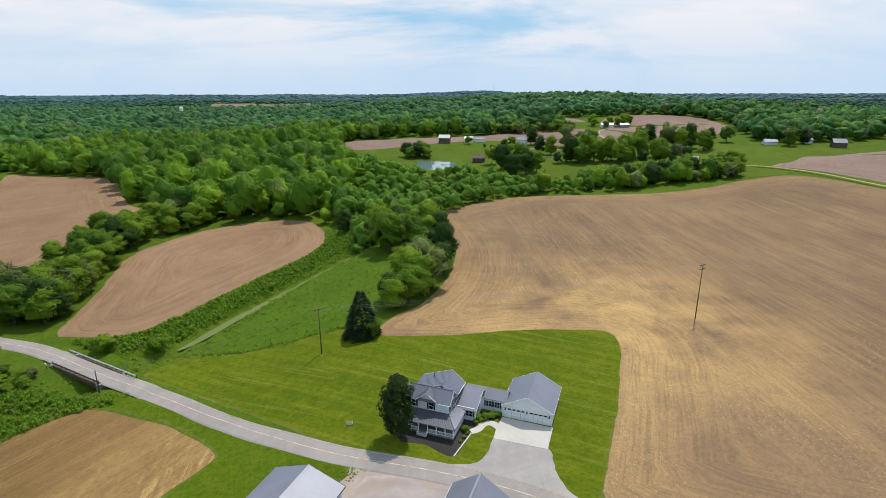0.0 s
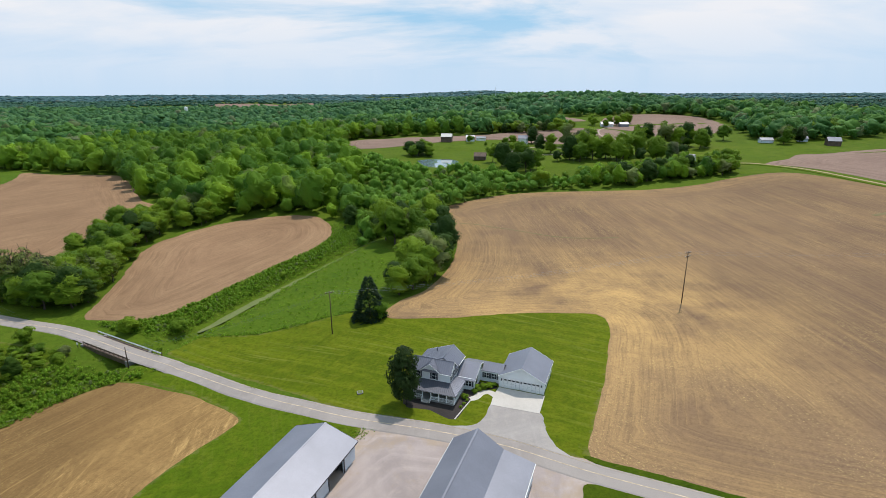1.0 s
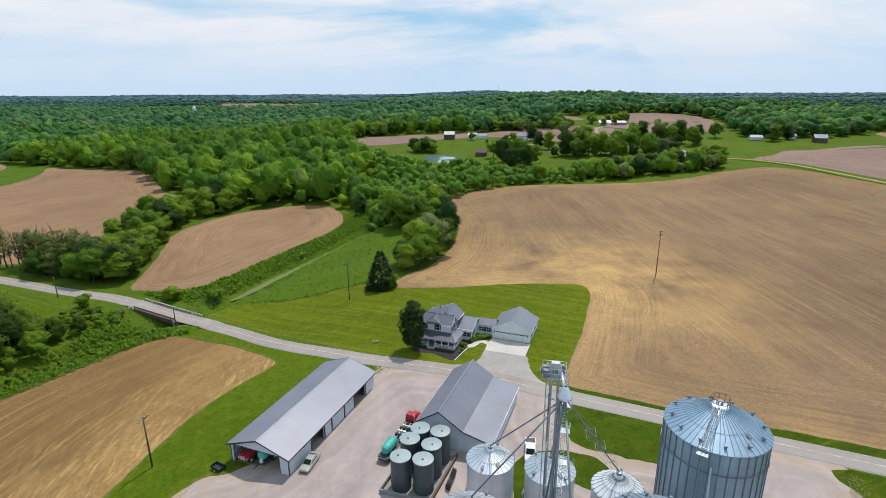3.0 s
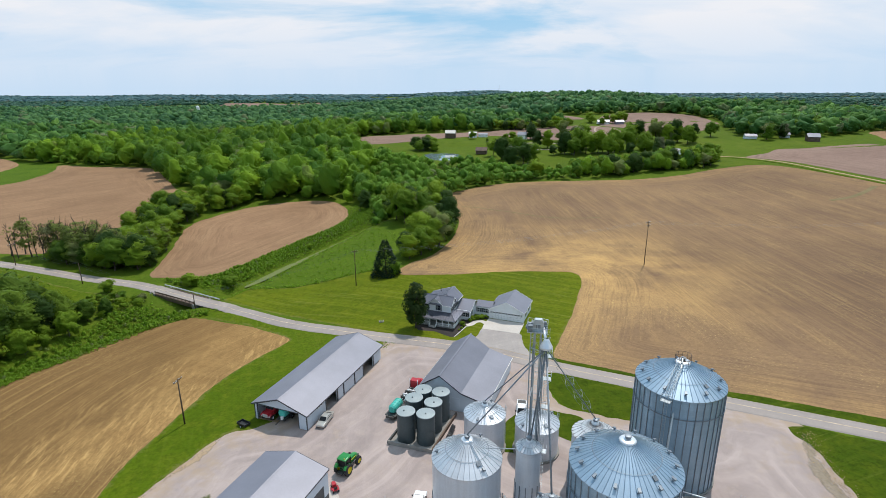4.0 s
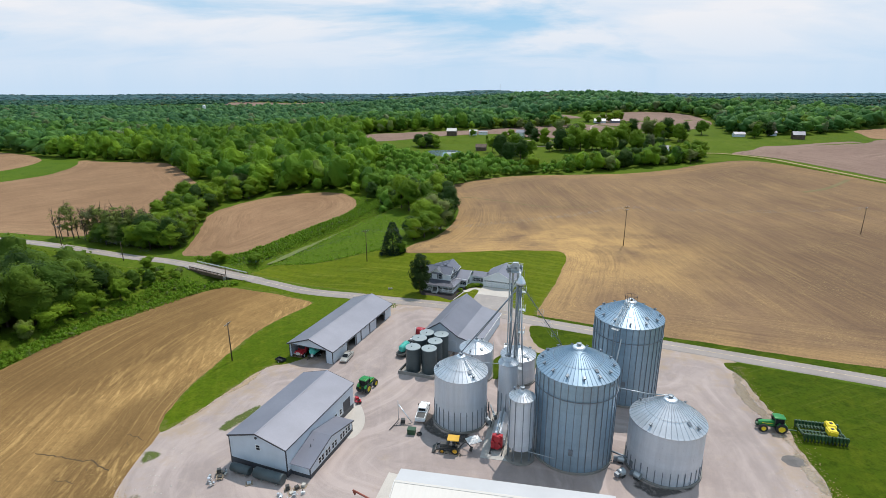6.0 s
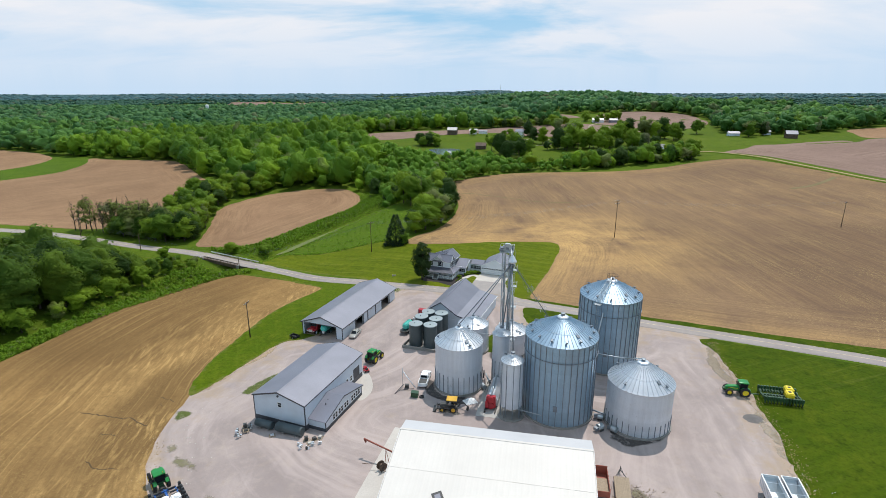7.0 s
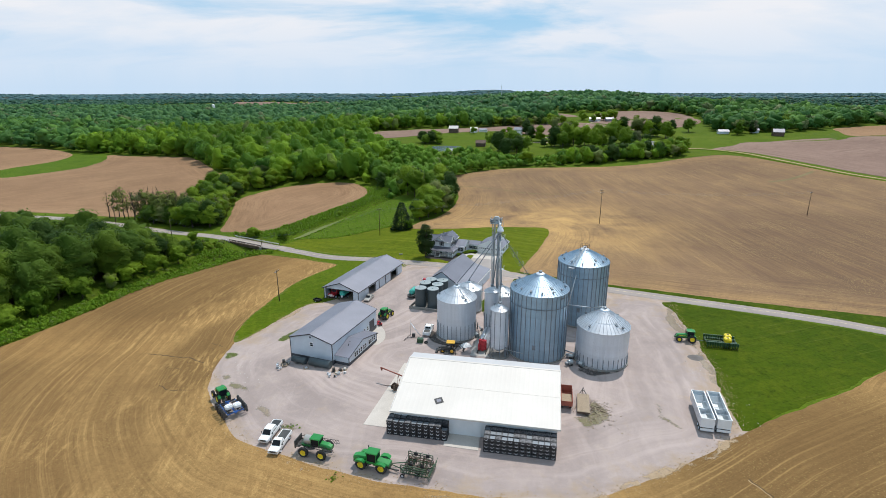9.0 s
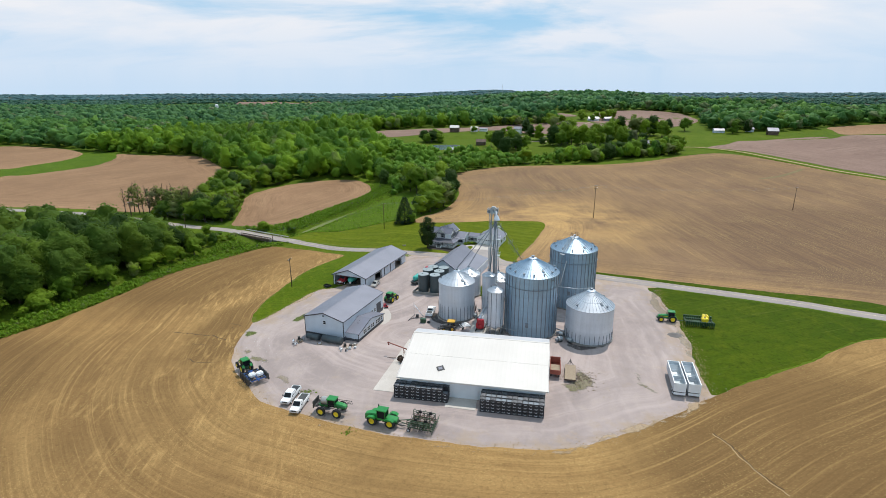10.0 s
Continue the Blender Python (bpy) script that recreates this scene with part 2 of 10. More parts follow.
def gravel_mat(name, a, b, c, bump=0.4, rim=None, thin=None):
    """Loose or worn ground. thin: it lies in a broken layer that runs out towards its border, within that many metres."""
    k = Nodes(name)
    if thin:
        lies = k.math("MULTIPLY", k.ramp(k.attr("edge"), 0.0, thin), 0.62)
        lies = k.math("ADD", lies, k.math("SUBTRACT", k.noise(0.9, 6, 0.78, distortion=0.8), 0.5))
        k.l.new(k.math("MULTIPLY", k.ramp(lies, 0.34, 0.60), 0.72), k.bsdf.inputs["Alpha"])
    wide, mid, grain = k.noise(0.05, 5, 0.65, distortion=1.2), k.noise(0.45, 5, 0.7), k.noise(7.0, 4, 0.8)
    track = k.noise(0.35, 4, 0.6, stretch=(1.0, 0.12, 1.0), distortion=0.6)
    col = k.mix(k.ramp(wide, 0.36, 0.62), a, b)
    col = k.mix(k.math("MULTIPLY", k.ramp(mid, 0.5, 0.74), 0.55), col, c)
    col = k.mix(k.math("MULTIPLY", k.ramp(track, 0.55, 0.7), 0.35), col, tuple(v * 1.18 for v in b))
    col = k.mix(k.math("MULTIPLY", k.ramp(grain, 0.42, 0.75), 0.35), col, tuple(v * 0.55 for v in a))
    if rim:
        lane = k.n.new("ShaderNodeCombineXYZ")
        k.l.new(k.math("MULTIPLY", k.math("ADD", k.attr("edge"), k.math("MULTIPLY", k.noise(0.03, 2), 9.0)), 0.33), lane.inputs[0])
        k.l.new(k.math("MULTIPLY", k.noise(0.02, 2), 3.0), lane.inputs[1])
        ruts = k.noise(1.0, 4, 0.62, lane.outputs[0])
        col = k.mix(k.math("MULTIPLY", k.ramp(ruts, 0.52, 0.66), 0.5), col, tuple(min(0.6, v * 1.22) for v in b))
        col = k.mix(k.math("MULTIPLY", k.ramp(ruts, 0.48, 0.36), 0.35), col, tuple(v * 0.84 for v in a))
        creep = k.math("ADD", k.ramp(k.attr("edge"), 9.0, 1.0), k.math("MULTIPLY", k.ramp(k.noise(0.22, 6, 0.7), 0.35, 0.65), 1.1))
        col = k.mix(k.math("MULTIPLY", k.ramp(creep, 0.9, 1.7), 0.75), col, rim)
        col = k.mix(k.math("MULTIPLY", k.ramp(k.noise(0.09, 5, 0.65, distortion=2.0), 0.57, 0.70), 0.16), col, rim)
    k.bump(grain, bump, 0.03)
    return k.done(col, 0.9, 0, 0.2)


def leaf_mat(name, a, b, c):
    """Foliage: each small clump of leaves has its own green; whole trees lean to one of two tones."""
    k = Nodes(name)
    isl = k.n.new("ShaderNodeNewGeometry").outputs["Random Per Island"]
    oi = k.n.new("ShaderNodeObjectInfo").outputs["Random"]
    tree = k.math("FRACT", k.math("ADD", k.math("ADD", k.math("MULTIPLY", k.noise(0.012, 2), 0.6), k.attr("tone")), oi))
    col = k.mix(tree, a, b)
    col = k.mix(k.math("MULTIPLY", k.ramp(k.noise(0.006, 3), 0.42, 0.62), 0.45), col, tuple(v * 0.62 for v in a))
    col = k.mix(k.math("MULTIPLY", k.ramp(tree, 0.935, 0.95), 0.75), col, (0.16, 0.15, 0.085))
    col = k.mix(k.math("MULTIPLY", isl, 0.24), col, c)
    col = k.mix(k.math("MULTIPLY", k.ramp(k.noise(1.3, 3), 0.45, 0.75), 0.32), col, tuple(v * 0.45 for v in a))
    col = k.mix(k.math("MULTIPLY", k.ramp(k.noise(3.1, 4, 0.75), 0.50, 0.68), 0.40), col, tuple(v * 0.42 for v in a))
    k.bump(k.noise(1.7, 5, 0.75), 0.7, 0.5)
    k.done(col, 0.72, 0, 0.16)
    tr = k.n.new("ShaderNodeBsdfTranslucent")
    k.l.new(k.mix(0.5, col, tuple(min(1, v * 1.7) for v in b)), tr.inputs[0])
    mx = k.n.new("ShaderNodeMixShader")
    mx.inputs[0].default_value = 0.20
    k.l.new(k.bsdf.outputs[0], mx.inputs[1])
    k.l.new(tr.outputs[0], mx.inputs[2])
    k.l.new(mx.outputs[0], k.n["Material Output"].inputs[0])
    return k.mat


def steel_mat(name, c, metal=0.75, rough=0.42, ring=0.85, ribs=0.1):
    """Galvanised sheet: weathered zinc, a seam at each ring of sheets, fine corrugation."""
    k = Nodes(name)
    s = k.n.new("ShaderNodeSeparateXYZ")
    k.l.new(k.coord, s.inputs[0])
    z = s.outputs[2]
    sheet = k.n.new("ShaderNodeTexWhiteNoise")
    sheet.noise_dimensions = "1D"
    k.l.new(k.math("FLOOR", k.math("DIVIDE", z, ring)), sheet.inputs["W"])
    run = k.noise(1.0, 4, 0.6, None, (1.6, 1.6, 0.12))
    col = k.mix(k.ramp(run, 0.34, 0.68), tuple(v * 0.86 for v in c), c)
    col = k.mix(k.math("MULTIPLY", sheet.outputs[0], 0.25), col, tuple(v * 0.66 for v in c))
    col = k.mix(k.math("MULTIPLY", k.ramp(k.noise(5, 4), 0.5, 0.8), 0.3), col, tuple(v * 0.6 for v in c))
    wave = k.math("SINE", k.math("MULTIPLY", z, 2 * math.pi / ribs))
    k.bump(wave, 0.35, ribs * 0.12)
    return k.done(col, k.ramp(k.noise(2.5, 3), -0.6 + rough, 1.2 + rough), metal, 0.5)


def glass_mat(name, c, rough=0.06):
    k = Nodes(name)
    return k.done(k.mix(k.ramp(k.noise(0.8, 2), 0.3, 0.7), tuple(v * 0.6 for v in c), c), rough + 0.15, 0.0, 0.12)


def wood_mat(name, c):
    k = Nodes(name)
    run = k.noise(2.0, 4, 0.6, None, (3.0, 3.0, 0.25))
    col = k.mix(k.ramp(run, 0.3, 0.7), tuple(v * 0.55 for v in c), c)
    k.bump(run, 0.3, 0.01)
    return k.done(col, 0.85, 0, 0.2)


M = dict(
    grass=grass_mat("rough_grass", (0.062, 0.105, 0.008), (0.094, 0.142, 0.010), (0.105, 0.142, 0.014)),
    lawn=grass_mat("mown_lawn", (0.077, 0.109, 0.005), (0.100, 0.131, 0.005), (0.136, 0.150, 0.009), 0.09, 0.26, 28, worn=True),
    lawn_deep=grass_mat("thick_lawn", (0.036, 0.066, 0.003), (0.056, 0.088, 0.004), (0.080, 0.104, 0.006), 0.06, 0.12, -20, mottle=0.7),
    lawn_plain=grass_mat("grass_strip", (0.058, 0.098, 0.004), (0.084, 0.128, 0.005), (0.106, 0.133, 0.008), 0.09, 0.07, 70, worn=True),
    meadow=grass_mat("pasture", (0.068, 0.112, 0.007), (0.096, 0.140, 0.009), (0.114, 0.144, 0.016), 0.02),
    hay=grass_mat("hay_strip", (0.058, 0.108, 0.007), (0.082, 0.138, 0.009), (0.104, 0.148, 0.012), 0.22, 0.05, 65, mottle=0.9, bump=0.6),
    soil_straw=soil_mat("stubble_soil", (0.238, 0.150, 0.088), (0.545, 0.338, 0.134), (0.170, 0.108, 0.069), 0.9, -88, (14, 34), 0.34, 0.75, 20.0, 0.52, (46.0, 132.0, 70.0), ((175.0, 85.0, 80.0, 1.0),), 0.17),
    soil_near=soil_mat("worked_soil", (0.268, 0.155, 0.060), (0.550, 0.350, 0.138), (0.174, 0.102, 0.042), 0.75, 60, (70, 140), 0.36, 0.42, 24.0, 0.30, None, ((72.0, -44.0, 44.0, 1.2), (-86.0, 58.0, 28.0, 0.7), (-56.0, 12.0, 10.0, 0.4), (-110.0, -20.0, 26.0, 0.8)), 0.26, (98.0, 46.0)),
    soil_red=soil_mat("red_soil", (0.296, 0.178, 0.102), (0.410, 0.265, 0.150), (0.212, 0.126, 0.072), 0.6, 60, (16, 34), 0.4, 0.25, 15.0, 0.6, None, (), 0.22),
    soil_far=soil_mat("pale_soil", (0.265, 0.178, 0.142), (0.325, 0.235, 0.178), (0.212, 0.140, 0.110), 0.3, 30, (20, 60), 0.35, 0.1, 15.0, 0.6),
    gravel=gravel_mat("limestone_gravel", (0.304, 0.248, 0.230), (0.398, 0.325, 0.298), (0.462, 0.376, 0.318), 0.4, (0.35, 0.26, 0.18)),
    rubble=gravel_mat("crumbled_edge", (0.300, 0.245, 0.180), (0.420, 0.350, 0.270), (0.120, 0.105, 0.045), 0.6, None, 1.1),
    sand=gravel_mat("sandy_edge", (0.400, 0.290, 0.180), (0.500, 0.375, 0.245), (0.290, 0.195, 0.105), 0.4, None, 0.9),
    concrete_mid=gravel_mat("grey_concrete", (0.400, 0.380, 0.350), (0.480, 0.455, 0.420), (0.330, 0.310, 0.280), 0.1),
    gravel_drive=gravel_mat("drive_gravel", (0.295, 0.262, 0.245), (0.375, 0.335, 0.310), (0.445, 0.395, 0.340), 0.4),
    dirt=gravel_mat("bare_dirt", (0.235, 0.165, 0.100), (0.315, 0.225, 0.140), (0.150, 0.120, 0.040)),
    asphalt=gravel_mat("worn_asphalt", (0.272, 0.235, 0.214), (0.330, 0.287, 0.262), (0.375, 0.325, 0.288), 0.15),
    concrete=gravel_mat("pale_concrete", (0.480, 0.435, 0.390), (0.560, 0.512, 0.460), (0.430, 0.385, 0.335), 0.08),
    concrete_dark=gravel_mat("old_concrete", (0.220, 0.210, 0.195), (0.300, 0.285, 0.260), (0.180, 0.170, 0.150), 0.15),
    creek=gravel_mat("creek_mud", (0.128, 0.160, 0.048), (0.162, 0.182, 0.066), (0.092, 0.138, 0.026)),
    gully=gravel_mat("weedy_gully", (0.150, 0.120, 0.050), (0.200, 0.150, 0.070), (0.110, 0.115, 0.030)),
    rill=gravel_mat("rill_soil", (0.075, 0.048, 0.023), (0.105, 0.068, 0.033), (0.065, 0.042, 0.021)),
    track=gravel_mat("pale_track", (0.330, 0.230, 0.125), (0.400, 0.285, 0.155), (0.250, 0.168, 0.088)),
    # near-black, thinning out towards its border
    dark_ground=gravel_mat("wet_ground", (0.045, 0.043, 0.042), (0.080, 0.075, 0.070), (0.130, 0.115, 0.095), 0.3, None, 0.8),
    slot=plain("pale_slot", (0.55, 0.56, 0.58), 0.6),
    line=plain("road_paint", (0.52, 0.40, 0.27), 0.7, wear=0.4, scale=3),
    roof_grey=plain("grey_roof_steel", (0.186, 0.188, 0.226), 0.46, 0.15, 0.10, 0.5),
    roof_dark=plain("slate_roof_steel", (0.185, 0.186, 0.222), 0.45, 0.15, 0.12, 0.5),
    roof_porch=plain("charcoal_roof_steel", (0.085, 0.085, 0.105), 0.5, 0.1, 0.12, 0.5),
    roof_white=plain("white_roof_steel", (0.650, 0.600, 0.545), 0.6, 0.0, 0.05, 0.4),
    # greyer copy of the white roof: the back slope's shade is in the colour
    roof_back=plain("white_roof_steel_shade_tone", (0.500, 0.495, 0.500), 0.55, 0.0, 0.06, 0.4),
    grass_thin=gravel_mat("ragged_grass", (0.062, 0.104, 0.006), (0.090, 0.130, 0.007), (0.150, 0.135, 0.050), 0.5, None, 0.9),
    weedy=gravel_mat("weedy_gravel", (0.215, 0.190, 0.110), (0.290, 0.250, 0.165), (0.120, 0.165, 0.028), 0.5, None, 1.3),
    dark_stone=gravel_mat("dark_crushed_stone", (0.130, 0.118, 0.112), (0.180, 0.165, 0.155), (0.220, 0.200, 0.180), 0.6),
    trim_dark=plain("charcoal_trim", (0.045, 0.048, 0.058), 0.5),
    wall_pale=plain("pale_grey_siding", (0.56, 0.61, 0.67), 0.5, 0.0, 0.08),
    wall_base=plain("charcoal_siding", (0.060, 0.064, 0.075), 0.55),
    wall_white=plain("white_siding", (0.76, 0.77, 0.78), 0.55, 0.0, 0.07),
    white=plain("white_paint", (0.78, 0.78, 0.77), 0.45, 0.0, 0.08),
    black=plain("black_paint", (0.018, 0.018, 0.02), 0.5),
    steel=steel_mat("galvanised_sheet", (0.68, 0.71, 0.76), 0.28, 0.40),
    steel_blue=steel_mat("new_galvanised_sheet", (0.330, 0.455, 0.560), 0.60, 0.34),
    steel_roof=plain("galvanised_roof", (0.60, 0.625, 0.66), 0.42, 0.66, 0.18, 1.0),
    steel_roof_blue=plain("new_galvanised_roof", (0.345, 0.450, 0.545), 0.40, 0.72, 0.16, 1.0),
    stiff=plain("dull_zinc", (0.215, 0.245, 0.275), 0.5, 0.4, 0.25),
    frame_steel=plain("galvanised_frame", (0.46, 0.50, 0.52), 0.45, 0.6, 0.2),
    tank=plain("grey_green_tank_steel", (0.070, 0.092, 0.098), 0.5, 0.2, 0.2, 0.8),
    tank_top=plain("tank_lid_steel", (0.30, 0.345, 0.350), 0.5, 0.2, 0.22, 0.9),
    teal=plain("teal_plastic", (0.060, 0.450, 0.370), 0.4, 0.0, 0.12),
    red=plain("red_paint", (0.42, 0.018, 0.028), 0.35, 0.0, 0.2),
    rust=plain("rust_red_paint", (0.300, 0.075, 0.045), 0.6, 0.0, 0.3),
    green=plain("tractor_green", (0.016, 0.225, 0.040), 0.32, 0.0, 0.15),
    green_dark=plain("implement_green", (0.022, 0.075, 0.030), 0.45, 0.0, 0.3),
    yellow=plain("bright_yellow", (0.78, 0.60, 0.02), 0.4, 0.0, 0.1),
    amber=plain("digger_yellow", (0.68, 0.38, 0.03), 0.45, 0.0, 0.2),
    blue=plain("planter_blue", (0.025, 0.110, 0.36), 0.4, 0.0, 0.2),
    silver=plain("silver_paint", (0.48, 0.46, 0.42), 0.32, 0.45, 0.08),
    alu=plain("aluminium", (0.70, 0.73, 0.77), 0.32, 0.55, 0.12),
    rubber=plain("tyre_rubber", (0.022, 0.022, 0.022), 0.85, 0.0, 0.3),
    mech=plain("oily_steel", (0.075, 0.075, 0.072), 0.55, 0.4, 0.35),
    mesh_brown=plain("rusty_steel", (0.130, 0.085, 0.060), 0.7, 0.3, 0.35),
    wood=wood_mat("weathered_planks", (0.42, 0.33, 0.235)),
    pole=wood_mat("utility_pole_wood", (0.130, 0.090, 0.060)),
    bark=wood_mat("bark", (0.105, 0.085, 0.065)),
    crate=plain("black_crate_plastic", (0.020, 0.021, 0.024), 0.5, 0.0, 0.3),
    crate_in=plain("grey_crate_load", (0.165, 0.165, 0.175), 0.7, 0.0, 0.85, 5.0),
    glass=glass_mat("dark_glass", (0.016, 0.020, 0.024), 0.15),
    leaf=leaf_mat("leaves", (0.073, 0.150, 0.008), (0.225, 0.330, 0.014), (0.196, 0.305, 0.023)),
    leaf_wood=leaf_mat("woodland_leaves", (0.036, 0.119, 0.011), (0.259, 0.410, 0.015), (0.188, 0.347, 0.021)),
    leaf_dark=leaf_mat("dark_leaves", (0.032, 0.070, 0.010), (0.053, 0.104, 0.013), (0.060, 0.112, 0.016)),
    leaf_yard=leaf_mat("yard_tree_leaves", (0.026, 0.050, 0.009), (0.040, 0.070, 0.012), (0.046, 0.078, 0.016)),
    leaf_spruce=leaf_mat("spruce_needles", (0.016, 0.036, 0.011), (0.024, 0.048, 0.014), (0.026, 0.052, 0.018)),
    leaf_bank=leaf_mat("bank_leaves", (0.051, 0.109, 0.010), (0.136, 0.215, 0.015), (0.127, 0.205, 0.018)),
    # a little more blue than the near woods: slight haze in the colour
    leaf_far_haze=leaf_mat("distant_leaves_haze_tint", (0.034, 0.120, 0.029), (0.142, 0.284, 0.040), (0.113, 0.254, 0.050)),
    leaf_thin=leaf_mat("thin_leaves", (0.130, 0.175, 0.036), (0.185, 0.225, 0.044), (0.195, 0.225, 0.060)),
    weed=leaf_mat("tall_weeds", (0.125, 0.245, 0.012), (0.205, 0.330, 0.016), (0.205, 0.330, 0.022)),
    leaf_brush=leaf_mat("brush_leaves", (0.087, 0.204, 0.018), (0.194, 0.342, 0.027), (0.194, 0.342, 0.037)),
    # next three bluer step by step: aerial haze put into the leaf colour
    leaf_ridge_haze=leaf_mat("ridge_leaves_haze_tint", (0.042, 0.134, 0.054), (0.135, 0.275, 0.070), (0.112, 0.245, 0.080)),
    leaf_haze=leaf_mat("haze_tinted_leaves", (0.046, 0.128, 0.088), (0.080, 0.175, 0.108), (0.075, 0.168, 0.110)),
    leaf_blue_haze=leaf_mat("far_off_leaves_haze_tint", (0.078, 0.165, 0.172), (0.096, 0.190, 0.190), (0.092, 0.186, 0.190)),
    stone=plain("grey_stone", (0.55, 0.51, 0.45), 0.85, 0.0, 0.3, 3.0, 0.3),
    mulch=gravel_mat("dark_mulch", (0.030, 0.026, 0.024), (0.050, 0.040, 0.036), (0.060, 0.050, 0.044)),
)
dusty = Nodes("dust_stained_roof")
dp = dusty.n.new("ShaderNodeVectorMath")
dp.operation = "NORMALIZE"
dusty.l.new(dusty.coord, dp.inputs[0])
runs = dusty.noise(9.0, 4, 0.65, dp.outputs[0], (1.0, 1.0, 0.15))
dcol = dusty.mix(dusty.math("MULTIPLY", dusty.ramp(runs, 0.46, 0.62), 0.75), (0.62, 0.64, 0.66), (0.12, 0.085, 0.065))
M["steel_roof_dust"] = dusty.done(dcol, 0.6, 0.25, 0.4)
water = Nodes("pond_water")
water.bump(water.noise(0.8, 3), 0.03, 0.03)
M["water"] = water.done((0.16, 0.225, 0.235), 0.03, 0.0, 1.0)

# ---------------------------------------------------------------- building blocks of meshes


def quad(bm, pts, smooth=False):
    f = bm.faces.new([bm.verts.new(p) for p in pts])
    f.smooth = smooth
    return f


def bm_box(bm, x0, x1, y0, y1, z0, z1):
    v = [bm.verts.new(p) for p in ((x0, y0, z0), (x1, y0, z0), (x1, y1, z0), (x0, y1, z0), (x0, y0, z1), (x1, y0, z1), (x1, y1, z1), (x0, y1, z1))]
    for i in ((3, 2, 1, 0), (4, 5, 6, 7), (0, 1, 5, 4), (1, 2, 6, 5), (2, 3, 7, 6), (3, 0, 4, 7)):
        bm.faces.new([v[j] for j in i])


def bm_tube(bm, p, q, r0, r1=None, n=8, caps=True):
    p, q = Vector(p), Vector(q)
    r1 = r0 if r1 is None else r1
    a = (q - p).normalized()
    u = a.orthogonal().normalized()
    w = a.cross(u)
    rings = []
    for c, r in ((p, r0), (q, r1)):
        rings.append([bm.verts.new(c + (u * math.cos(t) + w * math.sin(t)) * r) for t in [2 * math.pi * i / n for i in range(n)]])
    for i in range(n):
        f = bm.faces.new((rings[0][i], rings[0][(i + 1) % n], rings[1][(i + 1) % n], rings[1][i]))
        f.smooth = n > 6
    if caps:
        bm.faces.new(rings[0][::-1]), bm.faces.new(rings[1])


def bm_lathe(bm, profile, n=32, at=(0, 0, 0), axis="z"):
    """Rings between each pair of (radius, height); edges between the pairs stay sharp."""
    def pt(r, h, t):
        x, y = r * math.cos(t), r * math.sin(t)
        p = (x, y, h) if axis == "z" else (h, x, y) if axis == "x" else (x, h, y)
        return (p[0] + at[0], p[1] + at[1], p[2] + at[2])
    ts = [2 * math.pi * i / n for i in range(n)]
    for (r0, h0), (r1, h1) in zip(profile, profile[1:]):
        a = [bm.verts.new(pt(r0, h0, t)) for t in ts] if r0 > 1e-6 else [bm.verts.new(pt(0, h0, 0))]
        b = [bm.verts.new(pt(r1, h1, t)) for t in ts] if r1 > 1e-6 else [bm.verts.new(pt(0, h1, 0))]
        for i in range(n):
            j = (i + 1) % n
            f = [a[i % len(a)], a[j % len(a)], b[j % len(b)], b[i % len(b)]]
            f = [v for k, v in enumerate(f) if v not in f[:k]]
            if len(f) > 2:
                bm.faces.new(f).smooth = True


def bm_slab(bm, pts, depth):
    """A flat polygon given by its corners, with a thickness along the vector depth."""
    d = Vector(depth)
    a = [bm.verts.new(p) for p in pts]
    b = [bm.verts.new(Vector(p) + d) for p in pts]
    bm.faces.new(a[::-1]), bm.faces.new(b)
    for i in range(len(a)):
        j = (i + 1) % len(a)
        bm.faces.new((a[i], a[j], b[j], b[i]))


def bm_path(bm, pts, r, n=6):
    for p, q in zip(pts, pts[1:]):
        bm_tube(bm, p, q, r, r, n)


def mesh_of(name, bm, material):
    bmesh.ops.recalc_face_normals(bm, faces=bm.faces)
    me = bpy.data.meshes.new(name)
    bm.to_mesh(me)
    bm.free()
    me.materials.append(material)
    return me


def part(name, bm, material, parent, label="", m=None):
    """One mesh object under a thing or a part. bm: a bmesh, or a mesh that several parts share."""
    me = bm if isinstance(bm, bpy.types.Mesh) else mesh_of(name, bm, material)
    ob = new(name, me)
    ob.parent = parent
    if m is not None:
        ob.matrix_basis = m
    if label:
        ob["label"] = label
    return ob


def thing(name, m, label, category, group="", kind=""):
    ob = new(name)
    ob.empty_display_size = 0.5
    ob.matrix_basis = m
    return tagged(ob, label, category, group, kind)


def boxes(*bs):
    bm = bmesh.new()
    for b in bs:
        bm_box(bm, *b)
    return bm


def tubes(*ts, n=8):
    bm = bmesh.new()
    for t in ts:
        bm_tube(bm, *t, n=n)
    return bm


def slab(pts, depth):
    bm = bmesh.new()
    bm_slab(bm, pts, depth)
    return bm


def lathe(profile, n=32, at=(0, 0, 0), axis="z"):
    bm = bmesh.new()
    bm_lathe(bm, profile, n, at, axis)
    return bm


def setting(name, bm, material, label="", category=""):
    ob = new(name, bm if isinstance(bm, bpy.types.Mesh) else mesh_of(name, bm, material))
    return tagged(ob, label, category, kind="structure")

# ---------------------------------------------------------------- the lie of the land


def sm(a, b, v):
    v = min(1.0, max(0.0, (v - a) / (b - a)))
    return v * v * (3 - 2 * v)


CREEK = [(-20, 226), (-34, 204), (-47, 180), (-55, 162), (-61, 144), (-66, 131), (-73, 118), (-80, 110), (-88, 99), (-95, 84), (-105, 58), (-116, 34), (-128, 10), (-145, -30), (-175, -90)]
POND = (0, 404)


